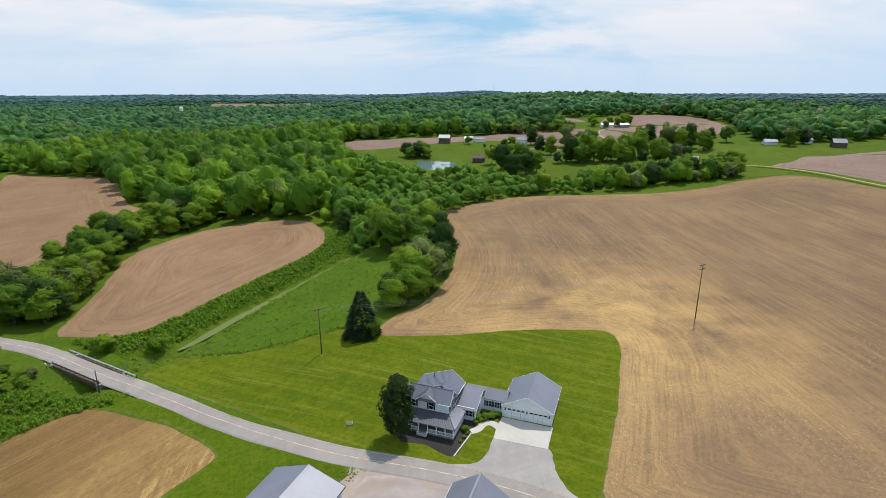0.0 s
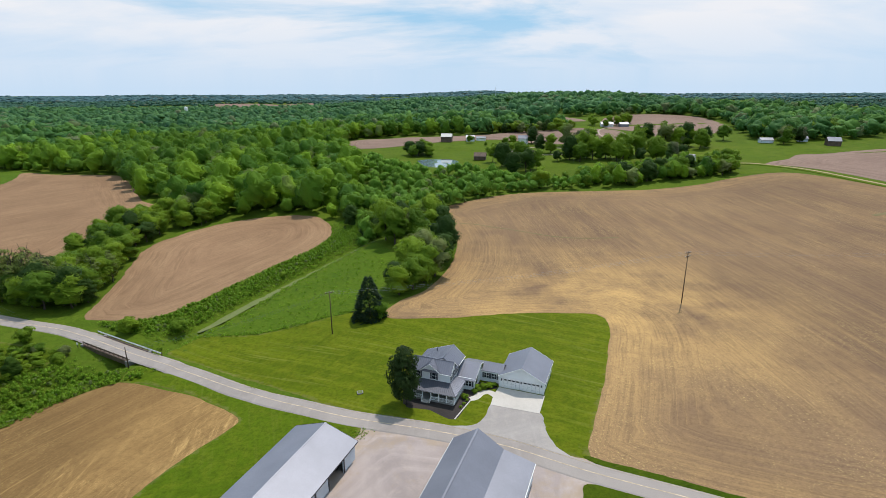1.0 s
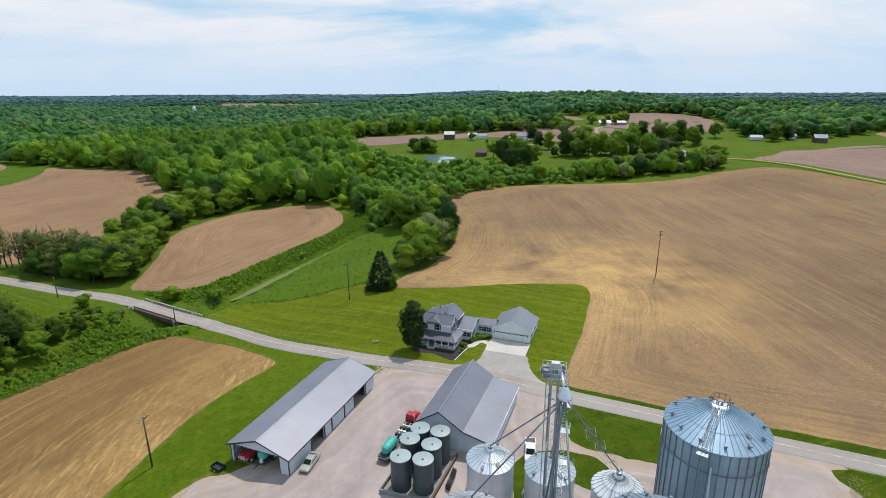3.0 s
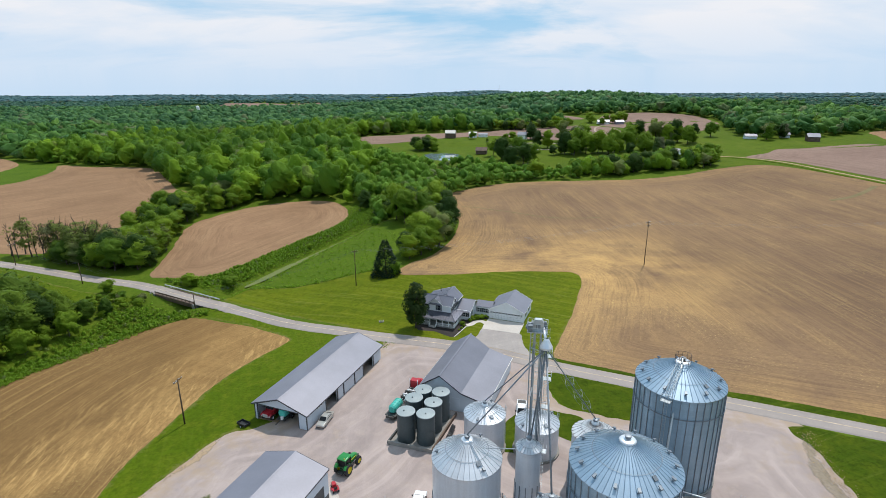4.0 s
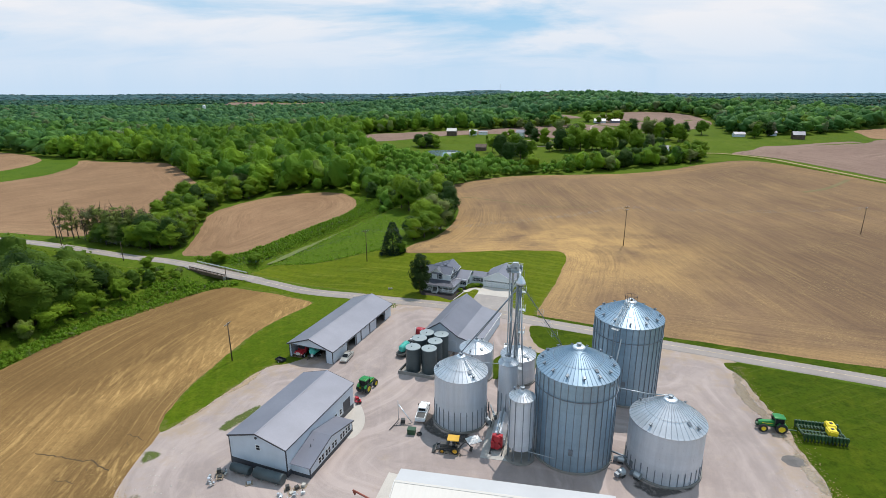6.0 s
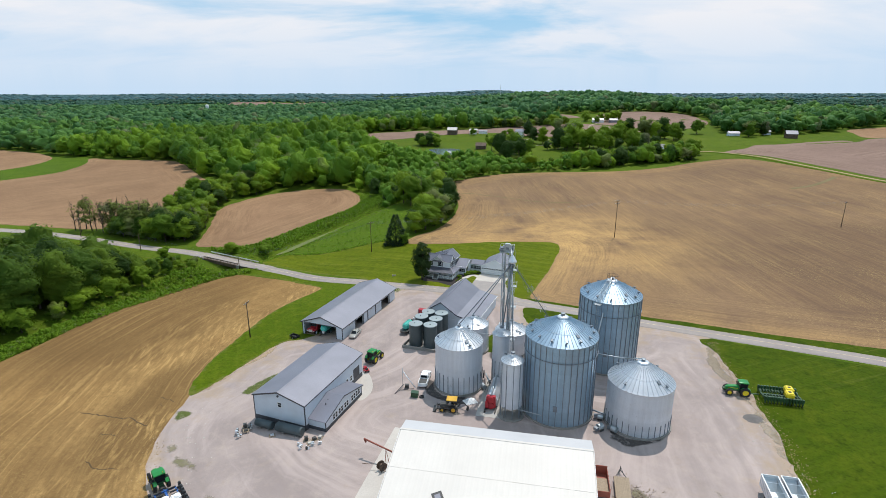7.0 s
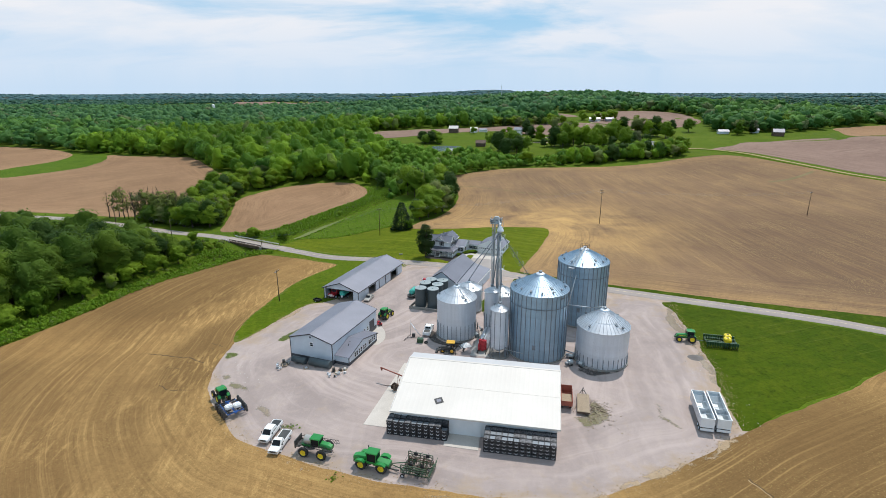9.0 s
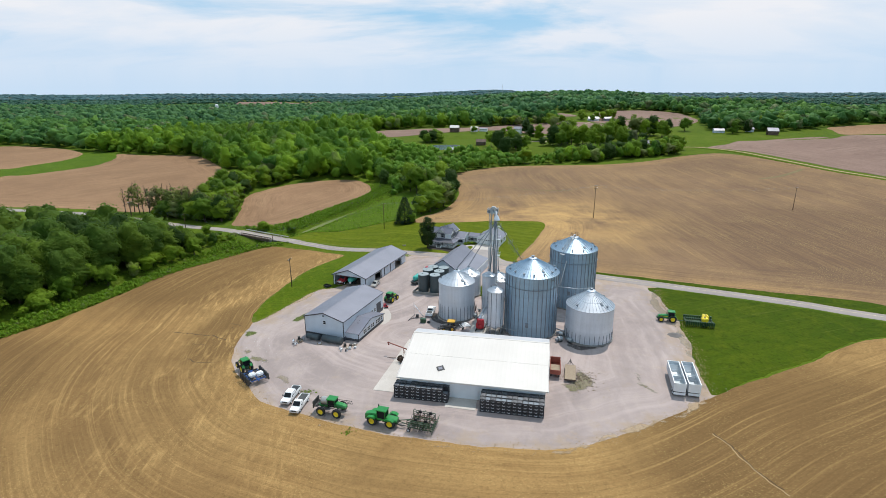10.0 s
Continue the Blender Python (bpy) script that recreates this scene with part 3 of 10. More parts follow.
def seg_dist(x, y, line):
    best = 1e9
    for (ax, ay), (bx, by) in zip(line, line[1:]):
        dx, dy = bx - ax, by - ay
        t = max(0, min(1, ((x - ax) * dx + (y - ay) * dy) / (dx * dx + dy * dy)))
        best = min(best, math.hypot(x - ax - t * dx, y - ay - t * dy))
    return best


def terrain(x, y):
    rise = 13 * sm(190, 620, y) * sm(-260, -40, x)
    rise += 5 * sm(90, 330, x) * sm(40, 330, y)
    rise += 8 * sm(600, 760, y) * sm(60, 240, x) * sm(620, 420, x)
    ridge = 8 * math.exp(-((y - 1330) / 330) ** 2) * sm(-470, -230, x) * sm(680, 470, x)
    west = -1.2 * sm(-25, -55, x) * sm(-60, 20, y)
    vale = -3.0 * sm(-8, -52, x) * sm(50, 95, y) * sm(-190, -120, x) * sm(340, 250, y)
    low_east = -20 * sm(430, 700, x) * sm(620, 980, y)
    h = rise + ridge + west + vale + low_east
    if -190 < x < 0 and -100 < y < 240:
        h -= 2.6 * math.exp(-(seg_dist(x, y, CREEK) / 3.6) ** 2)
    if abs(x + 87) < 20 and abs(y - 111) < 20:
        h -= 1.3 * math.exp(-((x + 86) ** 2 + (y - 113) ** 2) / 30)
    d = math.hypot((x - POND[0]) / 1.3, (y - POND[1]) / 1.95)
    if d < 40:
        h += (5.2 - h) * sm(40, 16, d) - 1.2 * sm(15, 10, d)
    if y > 1500 or abs(x) > 700:
        far = sm(700, 2200, math.hypot(x, y))
        h += far * 7 * noise.noise(Vector((x * 0.0011, y * 0.0011, 3.1)))
    return h


def spread(fine, steps, far):
    out, v, s = [], fine[1], steps
    n = int((fine[1] - fine[0]) / steps)
    out = [fine[0] + i * steps for i in range(n + 1)]
    for sign, limit in ((1, far[1]), (-1, far[0])):
        s, v = steps, fine[1] if sign > 0 else fine[0]
        while v * sign < limit * sign:
            s *= 1.12
            v += sign * s
            out.append(v)
    return sorted(out)


gx, gy = spread((-200, 120), 4.0, (-5200, 5200)), spread((-60, 240), 4.0, (-1600, 4950))
verts = [(x, y, terrain(x, y)) for y in gy for x in gx]
nx = len(gx)
faces = [(j * nx + i, j * nx + i + 1, (j + 1) * nx + i + 1, (j + 1) * nx + i) for j in range(len(gy) - 1) for i in range(nx - 1)]
me = bpy.data.meshes.new("ground")
me.from_pydata(verts, [], faces)
me.materials.append(M["grass"])
me.shade_smooth()
setting("ground", me, None, "green rough grassland rolling away to the horizon", "ground")

from mathutils.geometry import delaunay_2d_cdt


def curve_through(pts, step, closed=True):
    """A smooth line through the points, cut into short steps."""
    out, n = [], len(pts)
    for i in range(n if closed else n - 1):
        p0, p1, p2, p3 = (pts[(i + k) % n] if closed else pts[max(0, min(n - 1, i + k))] for k in (-1, 0, 1, 2))
        cuts = max(1, int(math.dist(p1, p2) / step))
        for c in range(cuts):
            t = c / cuts
            out.append(tuple(0.5 * (2 * b + (d - a) * t + (2 * a - 5 * b + 4 * d - e) * t * t + (3 * b - a - 3 * d + e) * t ** 3) for a, b, d, e in zip(p0, p1, p2, p3)))
    return out if closed else out + [pts[-1]]


def inside(x, y, poly):
    hit = False
    for (ax, ay), (bx, by) in zip(poly, poly[1:] + poly[:1]):
        if (ay > y) != (by > y) and x < (bx - ax) * (y - ay) / (by - ay) + ax:
            hit = not hit
    return hit


def drape(name, outline, cell, lift, material, label, category, ragged=0.5, smooth=True, rim=None):
    """A sheet that lies on the land within the outline; its attribute "edge" is the way to the nearest border, or to the rim if one is given."""
    line = curve_through(outline, min(cell * 0.5, 1.0 if cell < 4 else 2.0)) if smooth else outline
    if ragged:
        line = [(x + ragged * noise.noise(Vector((x * 0.13, y * 0.13, 7.7))) * 1.6 + ragged * noise.noise(Vector((x * 0.6, y * 0.6, 1.7))) * 1.1,
                 y + ragged * noise.noise(Vector((x * 0.13, y * 0.13, 2.2))) * 1.6 + ragged * noise.noise(Vector((x * 0.6, y * 0.6, 4.2))) * 1.1) for x, y in line]
    arr = np.array(line)
    lo, hi = arr.min(0), arr.max(0)
    xs, ys = np.meshgrid(np.arange(lo[0], hi[0], cell), np.arange(lo[1], hi[1], cell))
    pts = np.stack([xs.ravel(), ys.ravel()], 1)
    a, b = arr, np.roll(arr, -1, 0)

    def border(p, starts=a, ends=b):
        best = np.full(len(p), 1e9)
        for s, e in zip(starts, ends):
            d = e - s
            t = np.clip(((p - s) @ d) / max(d @ d, 1e-9), 0, 1)
            best = np.minimum(best, np.hypot(*(p - s - t[:, None] * d).T))
        return best
    within = np.zeros(len(pts), bool)
    for s, e in zip(a, b):
        cross = (s[1] > pts[:, 1]) != (e[1] > pts[:, 1])
        within ^= cross & (pts[:, 0] < (e[0] - s[0]) * (pts[:, 1] - s[1]) / (e[1] - s[1] + 1e-12) + s[0])
    pts = pts[within]
    pts = pts[border(pts) > cell * 0.35]
    allp = [Vector(p) for p in line] + [Vector(p) for p in pts]
    out = delaunay_2d_cdt(allp, [(i, (i + 1) % len(line)) for i in range(len(line))], [list(range(len(line)))], 1, 1e-5)
    v2 = np.array([tuple(v) for v in out[0]])
    # a narrow bank all round, down to the land
    n, m = len(line), len(v2)
    turn = 1 if sum(p[0] * q[1] - q[0] * p[1] for p, q in zip(line, line[1:] + line[:1])) > 0 else -1
    foot = []
    for i, (x, y) in enumerate(line):
        dx, dy = line[(i + 1) % n][0] - line[i - 1][0], line[(i + 1) % n][1] - line[i - 1][1]
        d = max(1e-6, math.hypot(dx, dy)) * turn
        foot.append((x + dy / d * 0.3, y - dx / d * 0.3))
    way = np.concatenate([border(v2), np.zeros(2 * n)])
    if rim:
        side = np.array(curve_through(rim, 2.0, False))
        way = border(np.concatenate([v2, np.array(line), np.array(foot)]), side[:-1], side[1:])
    me = bpy.data.meshes.new(name)
    me.from_pydata([(x, y, terrain(x, y) + lift) for x, y in v2] + [(x, y, terrain(x, y) + lift) for x, y in line] + [(x, y, terrain(x, y) - 0.03) for x, y in foot], [],
                   [tuple(f) for f in out[2]] + [(m + i, m + (i + 1) % n, m + n + (i + 1) % n, m + n + i) for i in range(n)])
    me.attributes.new("edge", "FLOAT", "POINT").data.foreach_set("value", way)
    me.materials.append(material)
    me.shade_smooth()
    ob = setting(name, me, None, label, category)
    return ob


# fields
FIELD_EAST = [(-14, 125), (-12, 136), (-4, 145), (4, 168), (8, 201), (4, 235), (-1, 254), (10, 268), (34, 287), (60, 295), (101, 298), (129, 300), (161, 310), (177, 319), (194, 327), (220, 335.5), (234, 331), (243, 318), (249, 303), (256, 283), (264, 262), (271, 243), (278, 219), (294, 165), (312, 95), (300, 20), (260, -55), (160, 12), (124, 27), (92, 38), (65, 48.6), (59.7, 50.5), (45.7, 56.1), (37.5, 60.1), (29.2, 63.6), (26, 65.4), (26.2, 68.5), (29.6, 76.5), (36.8, 93.5), (43.8, 113), (45.4, 120), (44, 125.6), (34, 126.8), (20.4, 126.9), (4, 124.4)]
FIELD_ISLAND = [(-105, 136), (-109, 154), (-117, 183), (-123, 206), (-119, 226), (-106, 248), (-86, 260), (-65, 260), (-53, 243), (-49, 224), (-53, 205), (-64, 180), (-74, 154), (-82, 138), (-90, 133.5), (-99, 134)]
FIELD_WEST = [(-323, 262), (-310, 274), (-292, 312), (-293, 340), (-303, 372), (-318, 402), (-289, 393), (-235, 383), (-194, 328), (-170, 292), (-151, 276), (-148, 250), (-145, 222), (-143, 195), (-145, 168), (-160, 157), (-176, 156), (-206, 161), (-250, 167), (-300, 190)]
FIELD_FAR_WEST = [(-491, 472), (-416, 454), (-367, 418), (-348, 390), (-340, 354), (-346, 322), (-354, 303), (-420, 300), (-480, 380)]
FIELD_SOUTH = [(-74, 98.5), (-67, 97), (-54, 92.5), (-43, 84.5), (-38.8, 80.8), (-43.3, 71.8), (-48.4, 59), (-51, 46), (-54, 28), (-52.5, 15), (-52, 3), (-48, -9), (-42, -17), (-35, -24.5), (-24, -29.5), (-11, -34), (-1, -36), (7, -37.5), (22, -38), (36, -32.5), (54, -22), (67, -15.5), (85, -7), (110, 5), (160, 4), (260, -70), (250, -200), (60, -260), (-120, -240), (-170, -140), (-136, -42), (-114, 6), (-108, 17), (-102, 34), (-94, 62), (-85, 86), (-80, 93)]
drape("field_east", FIELD_EAST, 5, 0.10, M["soil_straw"], "brown tilled field with pale corn stubble and straw", "field", 0.22)
drape("field_island", FIELD_ISLAND, 4, 0.10, M["soil_red"], "reddish-brown tilled field ringed by grass and trees", "field")
drape("field_west", FIELD_WEST, 5, 0.12, M["soil_red"], "reddish-brown tilled field below the woods", "field")
drape("field_far_west", FIELD_FAR_WEST, 8, 0.15, M["soil_red"], "reddish-brown tilled field beside a hay strip", "field")
drape("hay_strip", [(-354, 303), (-346, 322), (-340, 354), (-348, 390), (-367, 418), (-340, 421), (-318, 402), (-303, 372), (-293, 340), (-292, 312), (-310, 274), (-323, 262), (-345, 250)], 6, 0.07, M["hay"], "curved strip of green hay between two fields", "field")
drape("field_south", FIELD_SOUTH, 5, 0.06, M["soil_near"], "tan worked field with curved tyre tracks round the yard", "field", 0.3, True, [(-28, 104)] + FIELD_SOUTH[4:24] + [(190, 45)])
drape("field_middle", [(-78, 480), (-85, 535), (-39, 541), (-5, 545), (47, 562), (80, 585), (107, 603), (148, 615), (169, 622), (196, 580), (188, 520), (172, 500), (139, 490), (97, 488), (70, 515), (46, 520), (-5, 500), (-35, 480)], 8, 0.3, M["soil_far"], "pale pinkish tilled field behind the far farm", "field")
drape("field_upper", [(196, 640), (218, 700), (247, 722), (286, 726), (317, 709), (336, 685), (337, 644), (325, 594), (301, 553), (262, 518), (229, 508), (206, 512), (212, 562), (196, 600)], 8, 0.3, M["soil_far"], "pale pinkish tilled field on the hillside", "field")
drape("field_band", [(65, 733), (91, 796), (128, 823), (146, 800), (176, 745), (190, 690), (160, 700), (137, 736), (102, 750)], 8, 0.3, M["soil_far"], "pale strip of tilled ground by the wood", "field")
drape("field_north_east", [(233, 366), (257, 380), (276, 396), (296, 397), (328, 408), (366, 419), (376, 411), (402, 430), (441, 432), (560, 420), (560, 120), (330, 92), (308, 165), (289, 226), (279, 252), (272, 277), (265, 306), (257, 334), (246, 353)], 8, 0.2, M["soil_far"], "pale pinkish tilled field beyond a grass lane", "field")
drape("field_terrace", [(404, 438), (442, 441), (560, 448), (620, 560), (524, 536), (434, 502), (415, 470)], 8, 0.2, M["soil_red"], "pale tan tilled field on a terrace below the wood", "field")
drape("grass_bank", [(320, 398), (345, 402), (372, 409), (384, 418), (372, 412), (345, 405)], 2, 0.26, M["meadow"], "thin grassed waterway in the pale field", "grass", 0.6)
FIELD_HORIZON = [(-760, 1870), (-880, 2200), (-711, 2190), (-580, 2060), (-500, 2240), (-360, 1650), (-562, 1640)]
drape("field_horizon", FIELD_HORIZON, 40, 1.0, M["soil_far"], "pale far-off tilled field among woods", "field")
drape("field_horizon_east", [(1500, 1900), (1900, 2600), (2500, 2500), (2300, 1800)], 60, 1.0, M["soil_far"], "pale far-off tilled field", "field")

# lawns and pastures
drape("lawn_house", [(-70, 114), (-66, 122), (-54, 122.5), (-44, 124.5), (-32, 128.5), (-24, 131), (-14, 126), (4, 126), (19, 128), (34, 129), (43.5, 127), (45.5, 118), (41.5, 105), (34.5, 88), (29.8, 77), (26.3, 68.5), (25.2, 65.4), (8, 73.0), (-12, 79), (-22, 83.5), (-40, 96), (-55, 105)], 3, 0.04, M["lawn"], "bright mown lawn round the white farmhouse", "lawn", 0.25)
drape("lawn_strip", [(-70, 107), (-39, 90), (-22, 81), (-15.5, 77), (-15, 72.5), (-22, 63), (-29, 47.5), (-35, 41), (-40, 39), (-46, 28), (-49.5, 20), (-53, 17), (-54.5, 28), (-51.6, 46), (-49, 59), (-44, 72), (-39.6, 80.6), (-43.4, 85.2), (-54, 93.3), (-67, 98), (-74, 99.5)], 2.5, 0.09, M["lawn_plain"], "bright mown grass strip beside the machine shed", "lawn", 0.3)
drape("lawn_east", [(66, 39.5), (64.3, 31), (63, 18), (61, 5), (58, -7), (55.5, -17), (55.5, -21), (67, -14.5), (85, -6), (110, 6), (160, 2), (118, 14.5), (99, 24.5)], 3, 0.05, M["lawn_deep"], "thick dark green lawn beside the gravel yard", "lawn", 0.5)
drape("lawn_road", [(23.5, 59.5), (40, 53), (46, 50.0), (47.5, 45), (44, 39.6), (36, 41.5), (29, 44), (23.5, 48)], 2.5, 0.05, M["lawn_deep"], "green lawn wedge between road and grain bins", "lawn", 0.3)
drape("lawn_bins", [(9, 36), (13, 43), (20, 45), (26, 43), (27.5, 38.5), (23.5, 35.5), (18, 39), (12, 33)], 2, 0.045, M["lawn_deep"], "green grass patch behind the small bins", "lawn", 0.3)
drape("verge_east", [(24.5, 66), (26, 66), (29.5, 64.2), (38, 60.6), (46, 56.7), (60, 51), (65, 49.2), (92, 38.7), (124, 27.6), (124, 19), (103, 29.5), (75, 41.8), (52, 51), (33, 60)], 2.5, 0.12, M["lawn_deep"], "green grass verge between road and field", "verge", 0.2)
drape("pasture_creek", [(-24, 132), (-32, 129.5), (-44, 125.5), (-54, 123.5), (-64, 124.5), (-58, 146), (-50, 166), (-42, 184), (-30, 206), (-16, 180), (-18, 150)], 4, 0.07, M["hay"], "rough green pasture along the creek", "pasture", 0.4)
drape("pasture_far", [(-72, 457), (-40, 482), (-10, 508), (46, 528), (95, 520), (120, 496), (110, 440), (94, 375), (83, 332), (63, 332), (19, 357), (-4, 351), (-28, 378)], 6, 0.1, M["meadow"], "bright mown pasture round the pond", "pasture", 0.6)
drape("pasture_hill", [(137, 392), (174, 382), (200, 350), (198, 336), (232, 342), (262, 384), (300, 402), (362, 424), (410, 480), (330, 470), (285, 440), (262, 460), (245, 500), (210, 470), (150, 460)], 6, 0.1, M["meadow"], "bright green pasture on the far slope", "pasture", 0.6)
drape("meadow_road", [(-95, 113), (-120, 121), (-150, 134), (-182, 142), (-182, 112), (-150, 102), (-120, 108), (-104, 104)], 5, 0.08, M["lawn_plain"], "bright meadow beside the road", "meadow", 0.5)

CHANNEL = [(-24, 216), (-31, 205), (-42, 190), (-50, 175), (-55, 164), (-59.6, 153), (-63.5, 142.5), (-67.2, 133.2), (-69.4, 129.2)]

# pond
bm = lathe([(0, 0.0), (17.5, 0.0)], 48)
for v in bm.verts:
    a = math.atan2(v.co.y, v.co.x)
    v.co.x *= 1.3 * (1 + 0.06 * math.sin(3 * a)) * 0.86
    v.co.y *= 1.95 * (1 + 0.05 * math.cos(2 * a + 1)) * 0.86
setting("pond", bm, M["water"], "still farm pond reflecting the sky", "pond").location = (POND[0], POND[1], 4.85)

# yard and drives
drape("gravel_yard", [(-15, 76), (-4, 74.8), (8, 72), (24, 66.5), (36, 58), (23.5, 58.5), (22.8, 48), (29, 43.8), (36, 41.2), (44, 39.0), (47.5, 45), (46, 49.8), (51, 47.3), (60, 43.3), (66.2, 39.5), (64.5, 31), (63.2, 18), (61.2, 5), (58.2, -7), (55.9, -17), (57.5, -24), (37, -35), (22, -40.5), (7, -40), (-1, -38.6), (-12, -36.6), (-25.5, -32), (-37, -26.5), (-44.5, -18.5), (-50.5, -10), (-54.5, 3), (-54.5, 16), (-49, 20.5), (-46, 28.5), (-40, 39.5), (-35, 41.5), (-29, 48), (-22, 63.5), (-15, 72)], 2.5, 0.03, M["gravel"], "pale limestone gravel farmyard", "yard", 0.55)
drape("drive", [(0, 74.6), (5.7, 75.2), (7.6, 76.2), (9.1, 78.6), (10.2, 82.0), (12.5, 82.6), (17.5, 81.2), (19.4, 79.2), (19.6, 75.8), (19.9, 72.5), (20.6, 69.1), (22.2, 66.4), (25, 62.5), (12, 68)], 1.5, 0.075, M["gravel_drive"], "gravel drive up to the garage", "drive", 0.25)

EAST_EDGE = [(66.0, 38.0), (63.6, 31), (62.4, 22), (61.6, 12), (60.8, 4), (58.6, -6), (55.8, -15), (55.0, -19)]
drape("rubble_edge", [(x + 0.5, y) for x, y in EAST_EDGE] + [(x - w, y) for (x, y), w in zip(EAST_EDGE[::-1], (1.6, 2.6, 2.2, 3.4, 2.4, 3.6, 3.2, 2.0))], 1.5, 0.075, M["rubble"], "crumbled dirt and stones between gravel and lawn", "dirt", 0.8)
SOUTH_EDGE = [(-36, -25.6), (-24, -30.8), (-12, -34.9), (0, -37.4), (12, -38.6), (22, -38.4), (30, -35.2), (40, -30.4), (49, -25.4), (55.5, -21.5)]
drape("sandy_edge", [(x, y - w) for (x, y), w in zip(SOUTH_EDGE, (0.2, 0.9, 0.5, 1.0, 0.6, 1.2, 0.9, 1.6, 1.2, 0.4))] + [(x, y + w) for (x, y), w in zip(SOUTH_EDGE[::-1], (0.5, 1.6, 1.0, 1.8, 0.9, 0.7, 0.8, 0.5, 0.9, 0.2))], 1.5, 0.09, M["sand"], "pale sandy rim where the yard meets the field", "dirt", 0.8)
STRIP_EDGE = [(-15.4, 72.0), (-22, 63.2), (-25.5, 55), (-29, 47.7), (-35, 41.2), (-40, 39.2), (-43.4, 33.4), (-46, 28.2), (-49.5, 20.2), (-52.6, 17)]
drape("lawn_rim", [(x - 0.5 * w, y + 0.2) for (x, y), w in zip(STRIP_EDGE, (0.4, 0.9, 1.2, 0.7, 1.0, 1.3, 0.8, 1.2, 1.0, 0.5))] + [(x + w, y - 0.4 * w) for (x, y), w in zip(STRIP_EDGE[::-1], (0.8, 1.8, 1.4, 2.2, 1.2, 1.0, 1.8, 1.2, 1.6, 0.6))], 1.0, 0.055, M["sand"], "pale crumbled rim between lawn and gravel", "dirt", 0.9)

# the road: asphalt strip with a worn centre line
ROAD = [(-520, 205), (-400, 190), (-290, 168), (-220, 155), (-181, 147), (-150, 140.5), (-120, 131.6), (-104, 126.5), (-91, 119.5), (-78.5, 112.5), (-56, 101), (-43, 93.2), (-31, 85.4), (-17, 78.3), (0, 73.4), (12, 69), (25, 62.2), (42, 54.6), (51, 50), (70.5, 41.5), (101, 28), (120, 17.5), (170, -5), (260, -45), (400, -110)]


def ribbon(name, line, half, lift, material, label, category, step=2.0, side=0.0, bridge=True, foot=0.4, taper=0):
    pts = curve_through(line, step, False)
    vs, fs, foot, body, full = [], [], min(foot, 2.5 * half), half, lift
    for i, (x, y) in enumerate(pts):
        if taper:
            f = min(1.0, i / taper, (len(pts) - 1 - i) / taper)
            half, lift = body * max(0.1, f), full * f
        ax, ay = pts[max(0, i - 1)]
        bx, by = pts[min(len(pts) - 1, i + 1)]
        n = Vector((ay - by, bx - ax)).normalized()
        z = max(terrain(x, y), -4.6 if abs(x) < 200 else -99) if bridge else terrain(x, y)
        if bridge and -97 < x < -64:
            z = max(z, -3.9)
        vs += [(x + n.x * (side + s * half), y + n.y * (side + s * half), z + lift - 0.03 * abs(s)) for s in (-1, 0, 1)]
        vs += [(x + n.x * (side + s * (half + foot)), y + n.y * (side + s * (half + foot)), z - 0.02) for s in (-1, 1)]
        if i:
            k = 5 * i
            fs += [(k - 5, k - 4, k + 1, k), (k - 4, k - 3, k + 2, k + 1), (k - 2, k - 5, k, k + 3), (k - 3, k - 1, k + 4, k + 2)]
    me = bpy.data.meshes.new(name)
    me.from_pydata(vs, [], fs)
    me.materials.append(material)
    return setting(name, me, None, label, category)


ribbon("road", ROAD, 2.25, 0.16, M["asphalt"], "worn grey-brown country road", "road")
ribbon("road_line", ROAD, 0.10, 0.195, M["line"], "faded yellow centre line", "road marking")
ribbon("road_line_edge", ROAD, 0.05, 0.185, M["line"], "faded edge line", "road marking", side=2.0)

# far lanes and the farm drive beside the pond
LANE = [(205, 372), (223, 369), (238, 354), (248, 336), (255, 308), (263, 276), (270, 249), (282, 222), (300, 168), (320, 92)]
ribbon("lane_verge", LANE, 4.6, 0.28, M["meadow"], "grass verge along the gravel lane", "verge", 6)
ribbon("lane_east", LANE, 1.3, 0.42, M["track"], "pale gravel lane between two fields", "lane", 6)
ribbon("field_gully", [(10, 228.2), (17, 227.1), (24.2, 222.2), (31.2, 218.4), (37.8, 213.7), (48.3, 206.5), (59.3, 203.3), (75.6, 203.8)], 0.5, 0.16, M["gully"], "shallow weedy gully across the tilled field", "gully", 1.0)
ribbon("field_gully", [(205, 232), (222, 239), (240, 252), (252, 262)], 1.3, 0.16, M["gully"], "shallow weedy gully across the tilled field", "gully", 1.0)
ribbon("lane_farm", [(60, 440), (72, 462), (96, 468), (118, 450), (104, 430), (78, 428), (62, 438)], 1.1, 0.3, M["gravel"], "pale looping farm drive", "lane", 5)
ribbon("lane_hill", [(118, 452), (160, 500), (170, 560), (190, 610), (230, 640)], 0.9, 0.35, M["gravel"], "pale lane up the hill", "lane", 6)
ribbon("creek_bed", CHANNEL, 0.5, 0.40, M["creek"], "pale shallow creek channel among weeds", "creek", 2.0, 0.0, False, 1.2, 4)
def jagged(line, sway=0.2):
    return [(x + sway * noise.noise(Vector((x * 1.1, y * 1.1, 3.0))) * 2, y + sway * noise.noise(Vector((x * 1.1, y * 1.1, 8.0))) * 2) for x, y in curve_through(line, 0.5, False)]


